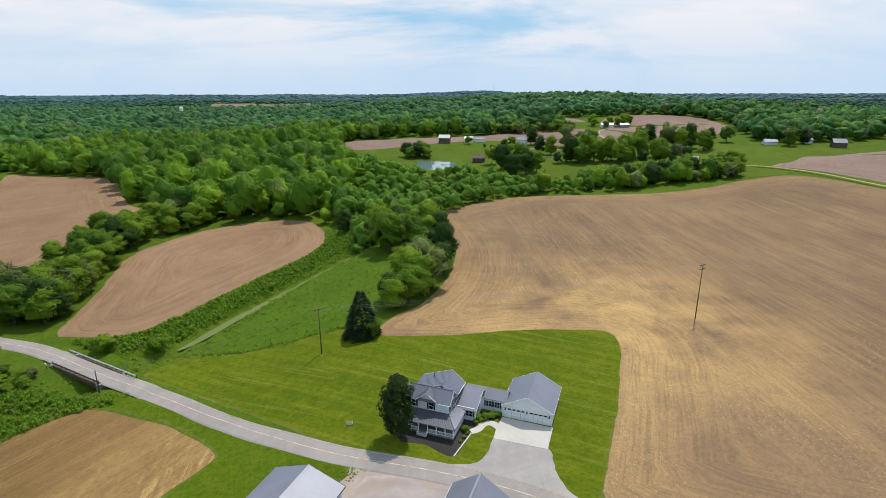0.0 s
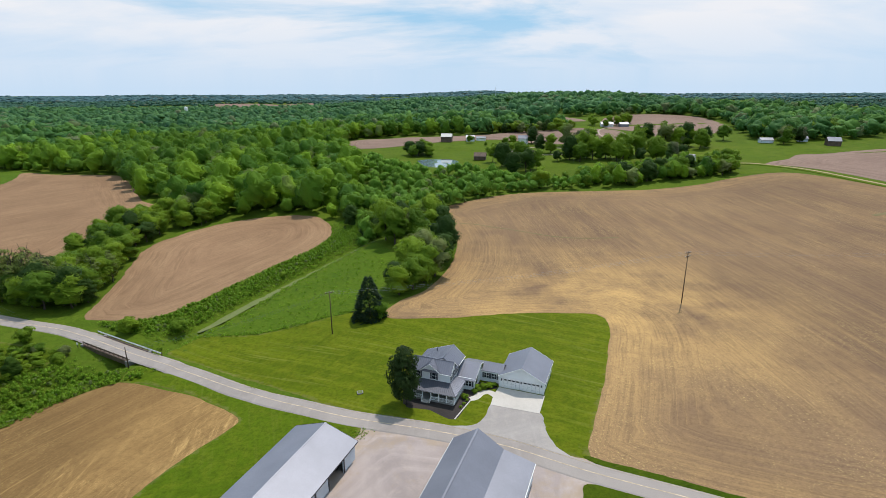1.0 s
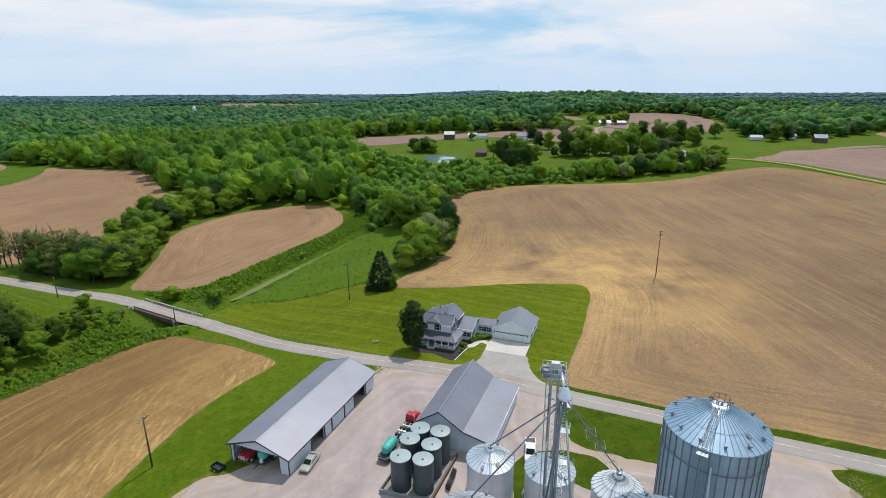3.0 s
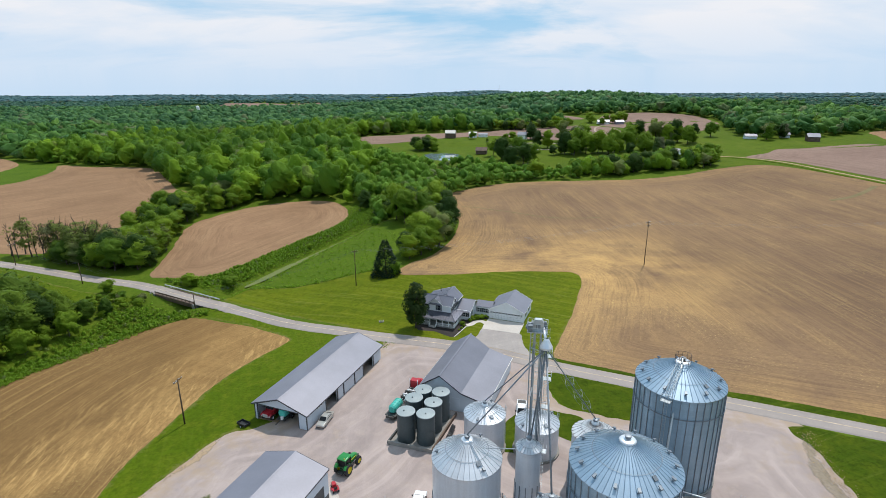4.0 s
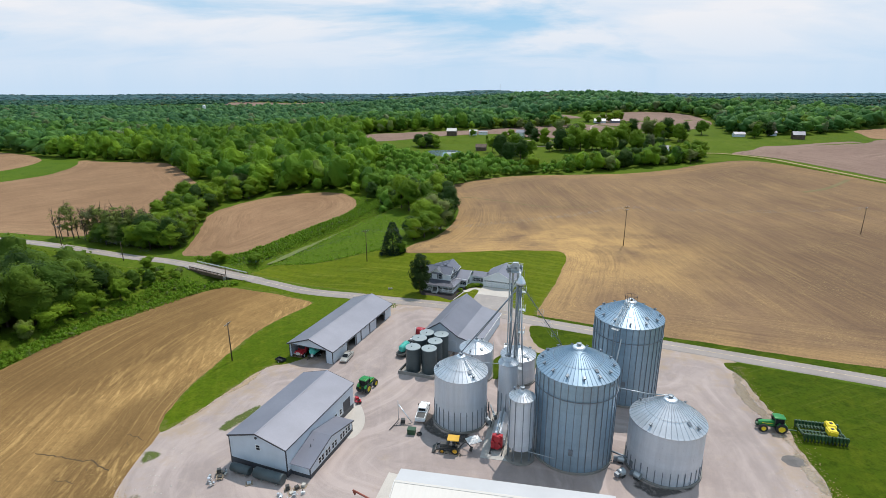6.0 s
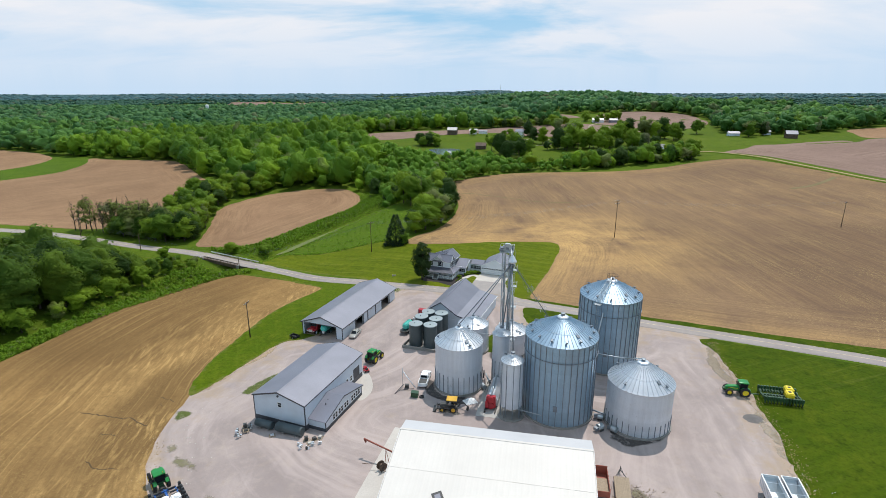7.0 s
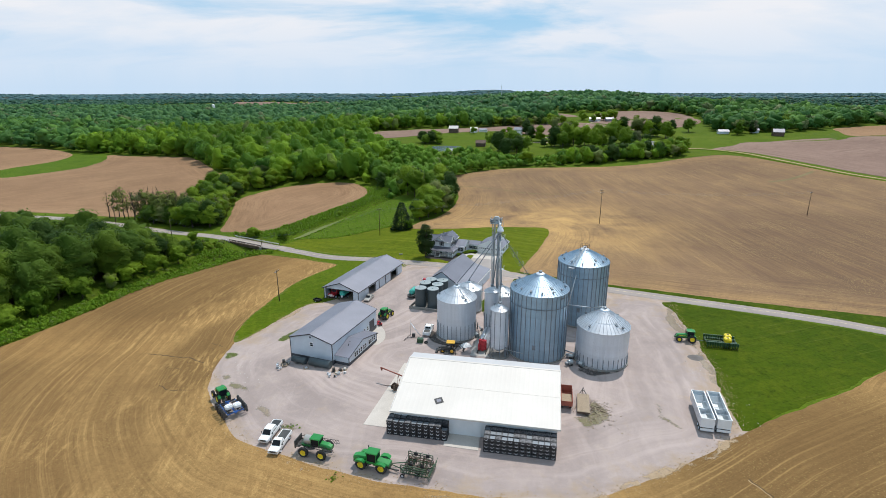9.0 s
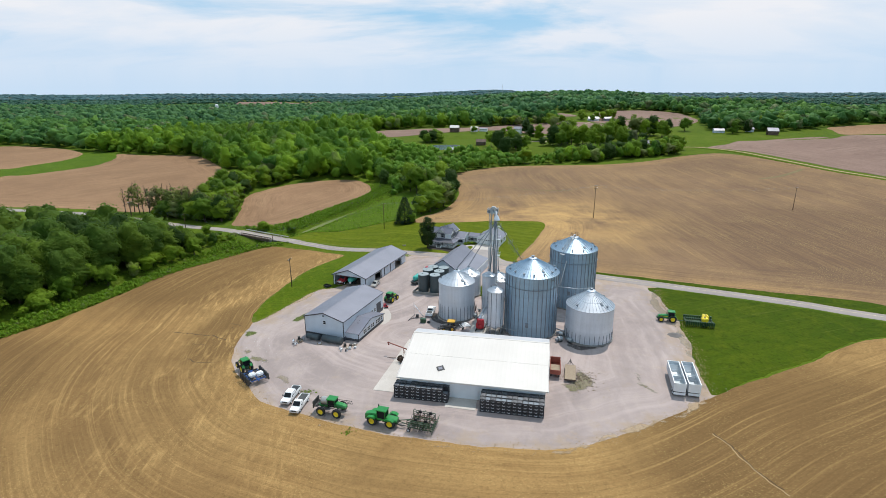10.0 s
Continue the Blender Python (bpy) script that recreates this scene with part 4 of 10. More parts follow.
for line, wide in (([(-73.0, 10.6), (-68.5, 9.8), (-64.0, 8.8), (-61.5, 8.2), (-60.3, 8.5), (-58.0, 7.0), (-55.2, 5.7), (-53.3, 5.4)], 0.17), ([(-65.1, 3.1), (-62.2, 3.3), (-59.6, 2.8), (-57.5, 1.6)], 0.10), ([(-62.8, -3.3), (-60, -4.6), (-58.1, -6.1), (-54, -6.2), (-50.5, -7.0)], 0.14),
                   ([(-60.1, 17.1), (-57.7, 15.5), (-55.4, 14.6), (-52.7, 12.3)], 0.12), ([(-60.3, 8.5), (-59.2, 5.6), (-57.2, 4.4)], 0.07), ([(-57.7, 15.5), (-56.8, 13.2), (-54.6, 11.2)], 0.07)):
    ribbon("erosion_rill", jagged(line), wide * 1.25, 0.08, M["rill"], "dark washed-out rill in the tan field", "rill", 0.4, 0.0, True, 0.25, 5)
ribbon("washed_track", jagged([(48.9, -33.5), (50.2, -37.0), (50.4, -39.0), (51.3, -43.0), (52.0, -45.5), (53.6, -49)]), 0.12, 0.085, M["track"], "pale washed-out track across the field", "track", 0.8)
ribbon("washed_track", jagged([(49.2, -33.5), (50.7, -37.8), (51.4, -43.0), (53.3, -47.7)]), 0.10, 0.095, M["rill"], "dark washed-out rill in the tan field", "rill", 0.8)

# ---------------------------------------------------------------- trees


def clump_list(r, radius, height, base, clumps):
    """The clumps of leaves that a crown is made of: centres on an uneven ellipsoid, and radii."""
    mid = base + height * 0.52
    cs = []
    for i in range(clumps):
        th, u = r.uniform(0, 2 * np.pi), r.uniform(-0.9, 1)
        w = np.sqrt(max(0, 1 - u * u)) * r.uniform(0.62, 1.0)
        cs.append((radius * w * np.cos(th), radius * w * np.sin(th), mid + height * 0.46 * u * r.uniform(0.7, 1.0), radius * r.uniform(0.26, 0.46)))
    return cs + [(0, 0, mid + height * 0.12, radius * 0.62)]


def leaf_cloud(n, radius, height, base, size, clumps, seed, flat=0.75, rough=0.26, cover=False):
    """Leaves that make a crown: clumps of them on an uneven ellipsoid, from base up to base + height.
    cover: they only dress the outside of the crown's dense heart."""
    r = np.random.default_rng(seed)
    out = []
    mid = base + height * 0.52
    cs = clump_list(r, radius, height, base, clumps)
    per = max(1, (2 * n if cover else n) // len(cs))
    for i, (cx, cy, cz, cr) in enumerate(cs):
        d = r.normal(size=(per, 3))
        d /= np.linalg.norm(d, axis=1)[:, None]
        d[:, 2] = np.where(r.random(per) < 0.75, np.abs(d[:, 2]), d[:, 2])
        p = np.array((cx, cy, cz)) + d * cr * (r.uniform(0.9, 1.12, (per, 1)) if cover else r.uniform(0.75, 1.06, (per, 1))) * np.array((1, 1, flat))
        if cover:
            free = np.ones(per, bool)
            for j, (ox, oy, oz, orad) in enumerate(cs):
                if j != i:
                    free &= np.linalg.norm((p - np.array((ox, oy, oz))) / np.array((1, 1, flat)), axis=1) > orad * 0.85
            p, d = p[free], d[free]
        m = len(p)
        if not m:
            continue
        whole = (p - np.array((0, 0, mid - height * 0.15))) / np.array((radius, radius, height * 0.5))
        nrm = d * 0.6 + whole * 0.75 + r.normal(scale=rough, size=(m, 3)) + np.array((0, 0, 0.15))
        nrm /= np.linalg.norm(nrm, axis=1)[:, None]
        a = np.cross(nrm, r.normal(size=(m, 3)))
        a /= np.linalg.norm(a, axis=1)[:, None]
        b = np.cross(nrm, a)
        s = size * r.uniform(0.6, 1.35, (m, 1))
        out.append(np.stack([p - a * s - b * s * 0.6, p + a * s * 0.9 - b * s * 0.7, p + a * s * r.uniform(-0.6, 0.6, (m, 1)) + b * s], 1))
    q = np.concatenate(out)
    return q if len(q) <= n else q[r.permutation(len(q))[:n]]


def heart(radius, height, base, clumps, seed, flat, around, rows, fill=0.93):
    """The dense, lumpy heart of a crown, just inside its outer leaves: points and faces."""
    cs = np.array(clump_list(np.random.default_rng(seed), radius, height, base, clumps))
    mid = np.array((0, 0, base + height * 0.52))
    p = (cs[:, :3] - mid) / np.array((1, 1, flat))
    th = np.arange(around) * 2 * np.pi / around
    ph = np.linspace(0, np.pi, rows + 1)
    d = np.array([(np.sin(b) * np.cos(a + 0.5 * k), np.sin(b) * np.sin(a + 0.5 * k), np.cos(b)) for k, b in enumerate(ph) for a in th])
    along = d @ p.T
    disc = along ** 2 - (p ** 2).sum(1) + (cs[:, 3] * 0.97) ** 2
    reach = np.where(disc > 0, along + np.sqrt(np.maximum(disc, 0)), 0).max(1)
    reach = np.maximum(reach, 0.42 * radius) * fill
    v = mid + d * reach[:, None] * np.array((1, 1, flat))
    v[:, 2] = np.maximum(v[:, 2], 0.2)
    f = []
    for k in range(rows):
        for i in range(around):
            j = (i + 1) % around
            a, b, c, e = k * around + i, k * around + j, (k + 1) * around + j, (k + 1) * around + i
            if k < rows - 1:
                f.append((a, e, c))
            if k > 0:
                f.append((a, c, b))
    return v, np.array(f)


def crown(n, radius, height, base, size, clumps, seed, flat=0.75, around=20, rows=11):
    return leaf_cloud(n, radius, height, base, size, clumps, seed, flat, 0.3, True), heart(radius, height, base, clumps, seed, flat, around, rows)


def crown_mesh(name, made, material, tone=None):
    """One mesh of a heart (smooth) and the leaves round it (flat)."""
    q, (v, f) = made
    n, m = len(q), len(v)
    me = bpy.data.meshes.new(name)
    me.vertices.add(m + 3 * n)
    me.vertices.foreach_set("co", np.concatenate([v, q.reshape(-1, 3)]).astype(np.float32).reshape(-1))
    idx = np.concatenate([f.reshape(-1), m + np.arange(3 * n)]).astype(np.int32)
    me.loops.add(len(idx))
    me.loops.foreach_set("vertex_index", idx)
    me.polygons.add(len(idx) // 3)
    me.polygons.foreach_set("loop_start", np.arange(0, len(idx), 3, dtype=np.int32))
    me.polygons.foreach_set("use_smooth", np.arange(len(idx) // 3) < len(f))
    if tone is not None:
        me.attributes.new("tone", "FLOAT", "POINT").data.foreach_set("value", np.asarray(tone, np.float32))
    me.update()
    me.validate()
    me.materials.append(material)
    return me


def quads_mesh(name, q, material, tone=None):
    q = np.asarray(q, np.float32)
    me = bpy.data.meshes.new(name)
    n, k = q.shape[:2]
    me.vertices.add(k * n)
    me.vertices.foreach_set("co", q.reshape(-1))
    me.loops.add(k * n)
    me.loops.foreach_set("vertex_index", np.arange(k * n, dtype=np.int32))
    me.polygons.add(n)
    me.polygons.foreach_set("loop_start", np.arange(0, k * n, k, dtype=np.int32))
    if tone is not None:
        me.attributes.new("tone", "FLOAT", "POINT").data.foreach_set("value", np.repeat(np.asarray(tone, np.float32), k))
    me.update()
    me.validate()
    me.materials.append(material)
    return me


def trunk_mesh(name, height, r, spread_, limbs, seed, material):
    rr = random.Random(seed)
    bm = bmesh.new()
    p, tip = Vector((0, 0, -0.4)), []
    n = 4
    for i in range(n):
        q = Vector((rr.uniform(-0.25, 0.25), rr.uniform(-0.25, 0.25), -0.4 + height * (i + 1) / n))
        bm_tube(bm, p, q, r * (1 - i / n * 0.75), r * (1 - (i + 1) / n * 0.75), 7)
        p = q
        tip.append(q)
    for i in range(limbs):
        s = tip[rr.randrange(1, n)] - Vector((0, 0, rr.uniform(0, height / n)))
        a = rr.uniform(0, 2 * math.pi)
        e = s + Vector((math.cos(a) * spread_ * rr.uniform(0.5, 1), math.sin(a) * spread_ * rr.uniform(0.5, 1), height * rr.uniform(0.12, 0.34)))
        m = (s + e) / 2 + Vector((0, 0, -0.3))
        bm_tube(bm, s, m, r * 0.34, r * 0.22, 5)
        bm_tube(bm, m, e, r * 0.22, r * 0.06, 5)
        for k in range(2):
            f = m + Vector((rr.uniform(-1, 1), rr.uniform(-1, 1), rr.uniform(0.4, 1.4))) * spread_ * 0.4
            bm_tube(bm, m, f, r * 0.12, r * 0.03, 4)
    return mesh_of(name, bm, material)


TREES = {}
for i in range(5):
    TREES["broad", i] = (trunk_mesh("trunk", 7.5, 0.30, 2.8, 5, 20 + i, M["bark"]), crown_mesh("crown", crown(1900, 4.3, 10.8, 0.2, 0.22, 26, 40 + i), M["leaf"]))
for i in range(3):
    TREES["dark", i] = (trunk_mesh("trunk", 7.5, 0.30, 2.8, 5, 30 + i, M["bark"]), crown_mesh("crown", crown(1900, 4.2, 11.0, 0.2, 0.22, 26, 60 + i), M["leaf_dark"]))
for i in range(3):
    TREES["bank", i] = (trunk_mesh("trunk", 8.0, 0.28, 2.8, 7, 33 + i, M["bark"]), crown_mesh("crown", crown(3400, 4.2, 10.8, 0.3, 0.18, 52, 63 + i, 0.75, 24, 13), M["leaf_bank"]))
for i in range(2):
    TREES["bank_dark", i] = (trunk_mesh("trunk", 8.0, 0.28, 2.8, 7, 36 + i, M["bark"]), crown_mesh("crown", crown(3400, 4.0, 10.8, 0.3, 0.18, 52, 66 + i, 0.75, 24, 13), M["leaf_dark"]))
for i in range(3):
    TREES["bush", i] = (trunk_mesh("trunk", 1.6, 0.10, 0.8, 4, 70 + i, M["bark"]), crown_mesh("crown", crown(1000, 1.9, 3.0, 0.1, 0.13, 16, 75 + i, 0.75, 16, 8), M["leaf"]))
for i in range(2):
    TREES["thin", i] = (trunk_mesh("trunk", 9.5, 0.22, 1.6, 15, 90 + i, M["bark"]), quads_mesh("crown", leaf_cloud(1100, 2.4, 9.0, 1.2, 0.20, 20, 95 + i), M["leaf_thin"]))
for i in range(2):
    TREES["bare", i] = (trunk_mesh("trunk", 10, 0.20, 1.5, 18, 110 + i, M["bark"]), quads_mesh("crown", leaf_cloud(70, 1.6, 8, 3.0, 0.16, 9, 115 + i), M["leaf_thin"]))

LABELS = {"bank": "tall leafy green tree on the creek bank", "bank_dark": "dark green leafy tree on the creek bank", "broad": "leafy green broadleaf tree with a full rounded crown", "dark": "dark green tree with a dense crown", "bush": "low leafy green bush",
          "thin": "thin half-leafed tree with bare branches", "bare": "nearly bare dead-looking tree"}
tree_count = 0


def tree(kind, x, y, scale=1.0, tall=1.0, group="", label="", i=None, name="tree"):
    global tree_count
    tree_count += 1
    r = random.Random(tree_count)
    i = r.randrange(sum(1 for k in TREES if k[0] == kind)) if i is None else i
    trunk, crown = TREES[kind, i]
    m = Matrix.Translation((x, y, terrain(x, y))) @ Matrix.Rotation(r.uniform(0, 6.28), 4, "Z") @ Matrix.Diagonal((scale, scale, scale * tall, 1))
    t = thing("bush" if kind == "bush" else name, m, label or LABELS[kind], "bush" if kind == "bush" else "tree", group)
    part("trunk", trunk, None, t)
    part("crown", crown, None, t)
    return t


def scatter(poly, gap, seed):
    """Uneven points within an outline, no two closer than the gap."""
    r = random.Random(seed)
    xs, ys = [p[0] for p in poly], [p[1] for p in poly]
    cells, out = set(), []
    tries = int((max(xs) - min(xs)) * (max(ys) - min(ys)) / gap ** 2 * 3)
    for _ in range(tries):
        x, y = r.uniform(min(xs), max(xs)), r.uniform(min(ys), max(ys))
        c = (int(x // gap), int(y // gap))
        if c in cells or not inside(x, y, poly):
            continue
        if any((c[0] + i, c[1] + j) in cells for i, j in ((1, 0), (-1, 0), (0, 1), (0, -1))) and r.random() < 0.45:
            continue
        cells.add(c)
        out.append((x, y))
    return out


# trees that stand by themselves or in rows that can be counted
rt = random.Random(11)
for x, y in scatter([(-140, 144), (-108, 140), (-113, 158), (-120, 180), (-126, 206), (-123, 230), (-112, 252), (-140, 258), (-148, 240), (-150, 215), (-140, 180)], 6.2, 3):
    tree("broad" if rt.random() < 0.8 else "dark", x, y, rt.uniform(0.7, 1.1), rt.uniform(0.85, 1.15), "trees between the fields")
for x, y in ((-167, 153), (-163, 151), (-158, 154), (-154, 152), (-148, 153), (-143, 151)):
    tree("bare", x, y, rt.uniform(1.0, 1.35), 1.0, "bare trees by the road")
for x, y in ((-150, 154), (-145, 154), (-141, 152), (-137, 154), (-133, 151), (-129, 153), (-143, 157), (-136, 158), (-131, 157), (-126, 152), (-134, 148), (-122, 149), (-140, 149)):
    tree("thin", x, y, rt.uniform(1.15, 1.45), 1.05, "thin trees by the road")
for x, y in ((-126, 144), (-121, 142), (-117, 145), (-113, 143), (-122, 149), (-116, 150)):
    tree("dark" if rt.random() < 0.4 else "broad", x, y, rt.uniform(0.95, 1.2), 0.95, "trees by the road")
for kind, x, y, size, tall in (("broad", -12.0, 141.5, 0.85, 1.0), ("broad", -8.0, 146, 1.05, 0.95), ("dark", -13.5, 147.5, 0.85, 0.95), ("broad", -4.5, 152, 1.25, 0.95), ("broad", -1.0, 158, 1.2, 1.0), ("broad", -8.5, 156, 1.3, 1.0),
                               ("broad", -5.5, 163, 1.35, 1.0), ("dark", 1.5, 170, 1.0, 1.05), ("broad", -10.0, 166, 1.0, 0.95), ("dark", 3.0, 180, 1.15, 1.25), ("dark", 1.5, 187, 1.1, 1.2), ("broad", -5.0, 178, 1.1, 0.95)):
    tree(kind, x, y, size, tall, "trees at the field corner")
for kind, x, y, size, tall in (("broad", -17.6, 197, 1.2, 1.25), ("broad", -22, 205, 1.3, 1.25), ("broad", -9.2, 202, 1.15, 1.1), ("broad", -2.7, 224, 1.2, 1.1), ("dark", -31, 214, 0.75, 1.0), ("dark", -41, 235, 0.95, 1.0)):
    tree(kind, x, y, size, tall, "trees along the creek")
for x, y in scatter([(-4, 190), (4, 198), (6, 205), (3, 232), (-2, 250), (-30, 240), (-34, 222), (-18, 210)], 7.0, 9):
    tree("broad" if rt.random() < 0.8 else "dark", x, y, rt.uniform(0.7, 1.05), rt.uniform(0.85, 1.1), "trees along the creek")
CREEK_WOOD = [(-116, 94), (-109, 80), (-113, 52), (-121, 32), (-131, 12), (-150, -25), (-205, -25), (-240, 60), (-196, 100), (-160, 103), (-128, 100), (-120, 99)]
inner = []
for x, y in scatter(CREEK_WOOD, 6.6, 12):
    near = seg_dist(x, y, CREEK)
    if near > 30 or y < -5 or (near < 6 and rt.random() < 0.5):
        inner.append((x, y))
        continue
    s = (0.58 + 0.25 * sm(6, 16, near) + 0.62 * sm(98, 66, y)) * rt.uniform(0.85, 1.15)
    tree(rt.choice(("bank", "bank", "bank", "bank", "bank_dark")), x, y, s, rt.uniform(0.95, 1.25), "trees along the lower creek")
for x, y, s in ((-121, 62, 1.15), (-119, 70, 1.05), (-116, 76, 1.0), (-112, 82, 0.95), (-109, 88, 0.88), (-106, 93, 0.72), (-102.5, 97, 0.55), (-99.5, 101, 0.42),
                (-124, 72, 1.1), (-121, 80, 1.05), (-117, 86, 1.0), (-113, 91, 0.9), (-110, 96, 0.75), (-126, 80, 1.1), (-122, 88, 0.95), (-117, 93, 0.85), (-105, 100, 0.5)):
    tree(rt.choice(("bank", "bank", "bank_dark")), x, y, s, rt.uniform(1.0, 1.25), "trees along the lower creek")
for x, y in scatter([(-98, 103), (-93, 108.5), (-95, 113.5), (-102, 113), (-112, 117), (-114, 108), (-105, 102)], 2.6, 67):
    tree("bush", x, y, rt.uniform(0.35, 0.85), rt.uniform(0.8, 1.1), "bushes along the creek")
for x, y in ((-164, 156), (-160, 154), (-156, 156), (-152, 153.5), (-148, 155.5), (-144, 153), (-140, 155), (-136, 152), (-131, 150), (-127, 149), (-119, 152), (-115, 158), (-114, 166)):
    tree("thin", x, y, rt.uniform(1.0, 1.35), rt.uniform(1.0, 1.25), "thin trees by the road")
for x, y in scatter([(-152, 150.5), (-140, 147.5), (-127, 143.5), (-119, 144), (-120, 150), (-140, 154), (-154, 155)], 3.4, 68):
    tree("bush", x, y, rt.uniform(0.9, 1.7), rt.uniform(1.0, 1.4), "bushes by the road")
for x, y in ((-150, 96), (-146, 99), (-143, 94), (-140, 97)):
    tree("thin", x, y, rt.uniform(1.0, 1.2), 1.1, "thin trees along the lower creek")
for x, y, s in ((-85.6, 125.2, 1.45), (-72.6, 127.2, 1.3), (-110.1, 120.2, 1.3), (-101.7, 113.2, 0.9), (-95.2, 112.6, 0.8), (-56, 171, 0.7), (-100, 100, 0.8), (-92, 93, 0.6), (-97, 106, 0.7), (-113, 104, 0.9), (-120, 112, 0.5)):
    tree("bush", x, y, s, 1.0, "bushes along the creek")
for x, y in scatter([(60, 304), (92, 306), (104, 320), (90, 330), (55, 325)], 11, 31):
    tree("bush" if rt.random() < 0.35 else "broad", x, y, rt.uniform(0.45, 0.85) * (1.6 if rt.random() < 0.2 else 1), 0.95, "hedgerow trees beyond the field")
for x, y, s in ((-16, 438, 1.35), (-23, 441, 1.2), (-8, 442, 1.2), (-12, 448, 1.3), (-20, 434, 1.0), (-6, 436, 0.9), (31, 497, 0.8), (62, 478, 0.8), (69, 486, 0.9), (88, 492, 1.5), (44, 480, 0.35), (50, 470, 0.4), (259, 477, 1.5), (296, 448, 1.5), (188, 640, 1.1), (212, 632, 1.2), (206, 640, 1.2), (196, 622, 0.9), (64, 452, 0.7), (58, 420, 0.6), (100, 405, 0.9), (92, 398, 0.9)):
    tree(rt.choice(("broad", "broad", "broad", "dark")), x, y, s, 0.9, "trees round the far farms")
for x, y, size in ((102, 402, 1.3), (112, 409, 1.5), (120, 403, 1.4), (131, 407, 1.3), (108, 395, 1.1), (94, 436, 1.1), (86, 440, 1.0), (115, 474, 1.4), (124, 432, 1.5), (116, 424, 1.4), (42, 396, 1.0), (47, 378, 1.2), (60, 377, 1.3), (61, 358, 1.2), (50, 344, 1.1), (70, 366, 1.0),
                   (144, 405, 1.4), (158, 415, 1.4), (136, 394, 1.2), (152, 388, 0.8), (164, 390, 1.3), (167, 368, 1.2), (182, 388, 0.9), (218, 435, 1.2), (198, 458, 1.5), (213, 454, 1.5), (205, 448, 1.2), (185, 470, 1.4), (176, 462, 1.3), (228, 447, 1.1), (172, 416, 1.1)):
    tree(rt.choice(("broad", "broad", "dark")), x, y, size * 1.15, 1.15, "trees round the far farms")
    if size > 1.15:
        tree("broad", x + rt.uniform(3, 6), y + rt.uniform(-4, 4), size * rt.uniform(0.55, 0.85), 1.1, "trees round the far farms")
for x, y in scatter([(106, 316), (145, 324), (180, 330), (196, 338), (208, 362), (198, 366), (176, 350), (140, 342), (110, 336)], 9, 34):
    tree(rt.choice(("broad", "broad", "broad", "dark")), x, y, rt.uniform(0.8, 1.2), 1.0, "hedgerow trees beyond the field")

for x, y in scatter([(60, 572), (110, 584), (152, 606), (156, 620), (110, 600), (60, 588)], 8, 35):
    tree(rt.choice(("broad", "broad", "broad", "dark")), x, y, rt.uniform(0.9, 1.3), 0.95, "trees between the far fields")
for x, y, s in ((300, 492, 1.2), (308, 462, 1.5), (316, 458, 1.3), (333, 478, 1.2), (345, 490, 1.3), (383, 512, 1.5), (396, 500, 1.5), (372, 498, 1.3), (189, 653, 1.3), (222, 642, 1.3), (230, 646, 1.2)):
    tree(rt.choice(("broad", "broad", "broad", "dark")), x, y, s, 0.95, "trees round the far farms")

for x, y, s in ((-146, 150, 0.8), (-142, 147, 0.9), (-138, 152, 1.0), (-134, 148, 0.9), (-131, 155, 1.0), (-128, 146, 0.85), (-124, 151, 0.95), (-120, 146, 0.9), (-144, 156, 0.8), (-126, 158, 1.0)):
    tree("bank", x, y, s, 0.95, "trees by the road", "leafy green tree beside the road")
for (ax, ay), (bx, by) in zip([(-99, 92), (-104, 72), (-111, 48), (-119, 28), (-130, 4)], [(-104, 72), (-111, 48), (-119, 28), (-130, 4), (-140, -16)]):
    for i in range(5):
        f = (i + rt.uniform(-0.3, 0.3)) / 5
        tree("bush", ax + (bx - ax) * f - rt.uniform(0.5, 5.0), ay + (by - ay) * f + rt.uniform(-1, 1), rt.choice((0.6, 0.8, 1.1, 1.7, 2.0)), rt.uniform(0.9, 1.5), "bushes along the creek")

# the dark yard tree and the conifer
q = np.concatenate([leaf_cloud(2500, 2.5, 7.4, 5.0, 0.22, 34, 7, 0.9), leaf_cloud(2500, 2.9, 6.4, 3.0, 0.22, 34, 9, 0.9), leaf_cloud(2200, 2.6, 5.2, 0.8, 0.22, 30, 8, 0.9)])
t = thing("yard_tree", pose(-6.9, 82.8, 0), "dark green yard tree beside the white farmhouse", "tree")
part("trunk", trunk_mesh("trunk", 9.5, 0.32, 1.7, 12, 4, M["bark"]), None, t)
part("crown", quads_mesh("crown", q, M["leaf_yard"]), None, t)
r5 = np.random.default_rng(9)
qs = []
for lay in range(26):
    h = 0.5 + lay * 0.44
    rad = 4.6 * (1 - (h / 12.4) ** 1.3) + 0.25
    n = int(26 + rad * 26)
    th = r5.uniform(0, 2 * np.pi, n)
    rr_ = rad * np.sqrt(r5.uniform(0.35, 1.0, n)) * (1 + 0.12 * np.sin(5 * th + lay))
    p = np.stack([rr_ * np.cos(th), rr_ * np.sin(th), h + r5.uniform(-0.3, 0.3, n) - 0.22 * rr_ + 0.5], 1)
    out_ = np.stack([np.cos(th), np.sin(th), np.full(n, -0.25)], 1)
    side_ = np.stack([-np.sin(th), np.cos(th), np.zeros(n)], 1) + r5.normal(scale=0.25, size=(n, 3))
    s = r5.uniform(0.3, 0.55, (n, 1))
    qs.append(np.stack([p - side_ * s * 0.5, p + side_ * s * 0.5, p + out_ * s * 1.3 + side_ * s * 0.3, p + out_ * s * 1.3 - side_ * s * 0.3], 1))
t = thing("conifer", pose(-19.2, 126, terrain(-19.2, 126)), "dark green conical spruce at the lawn's edge", "tree")
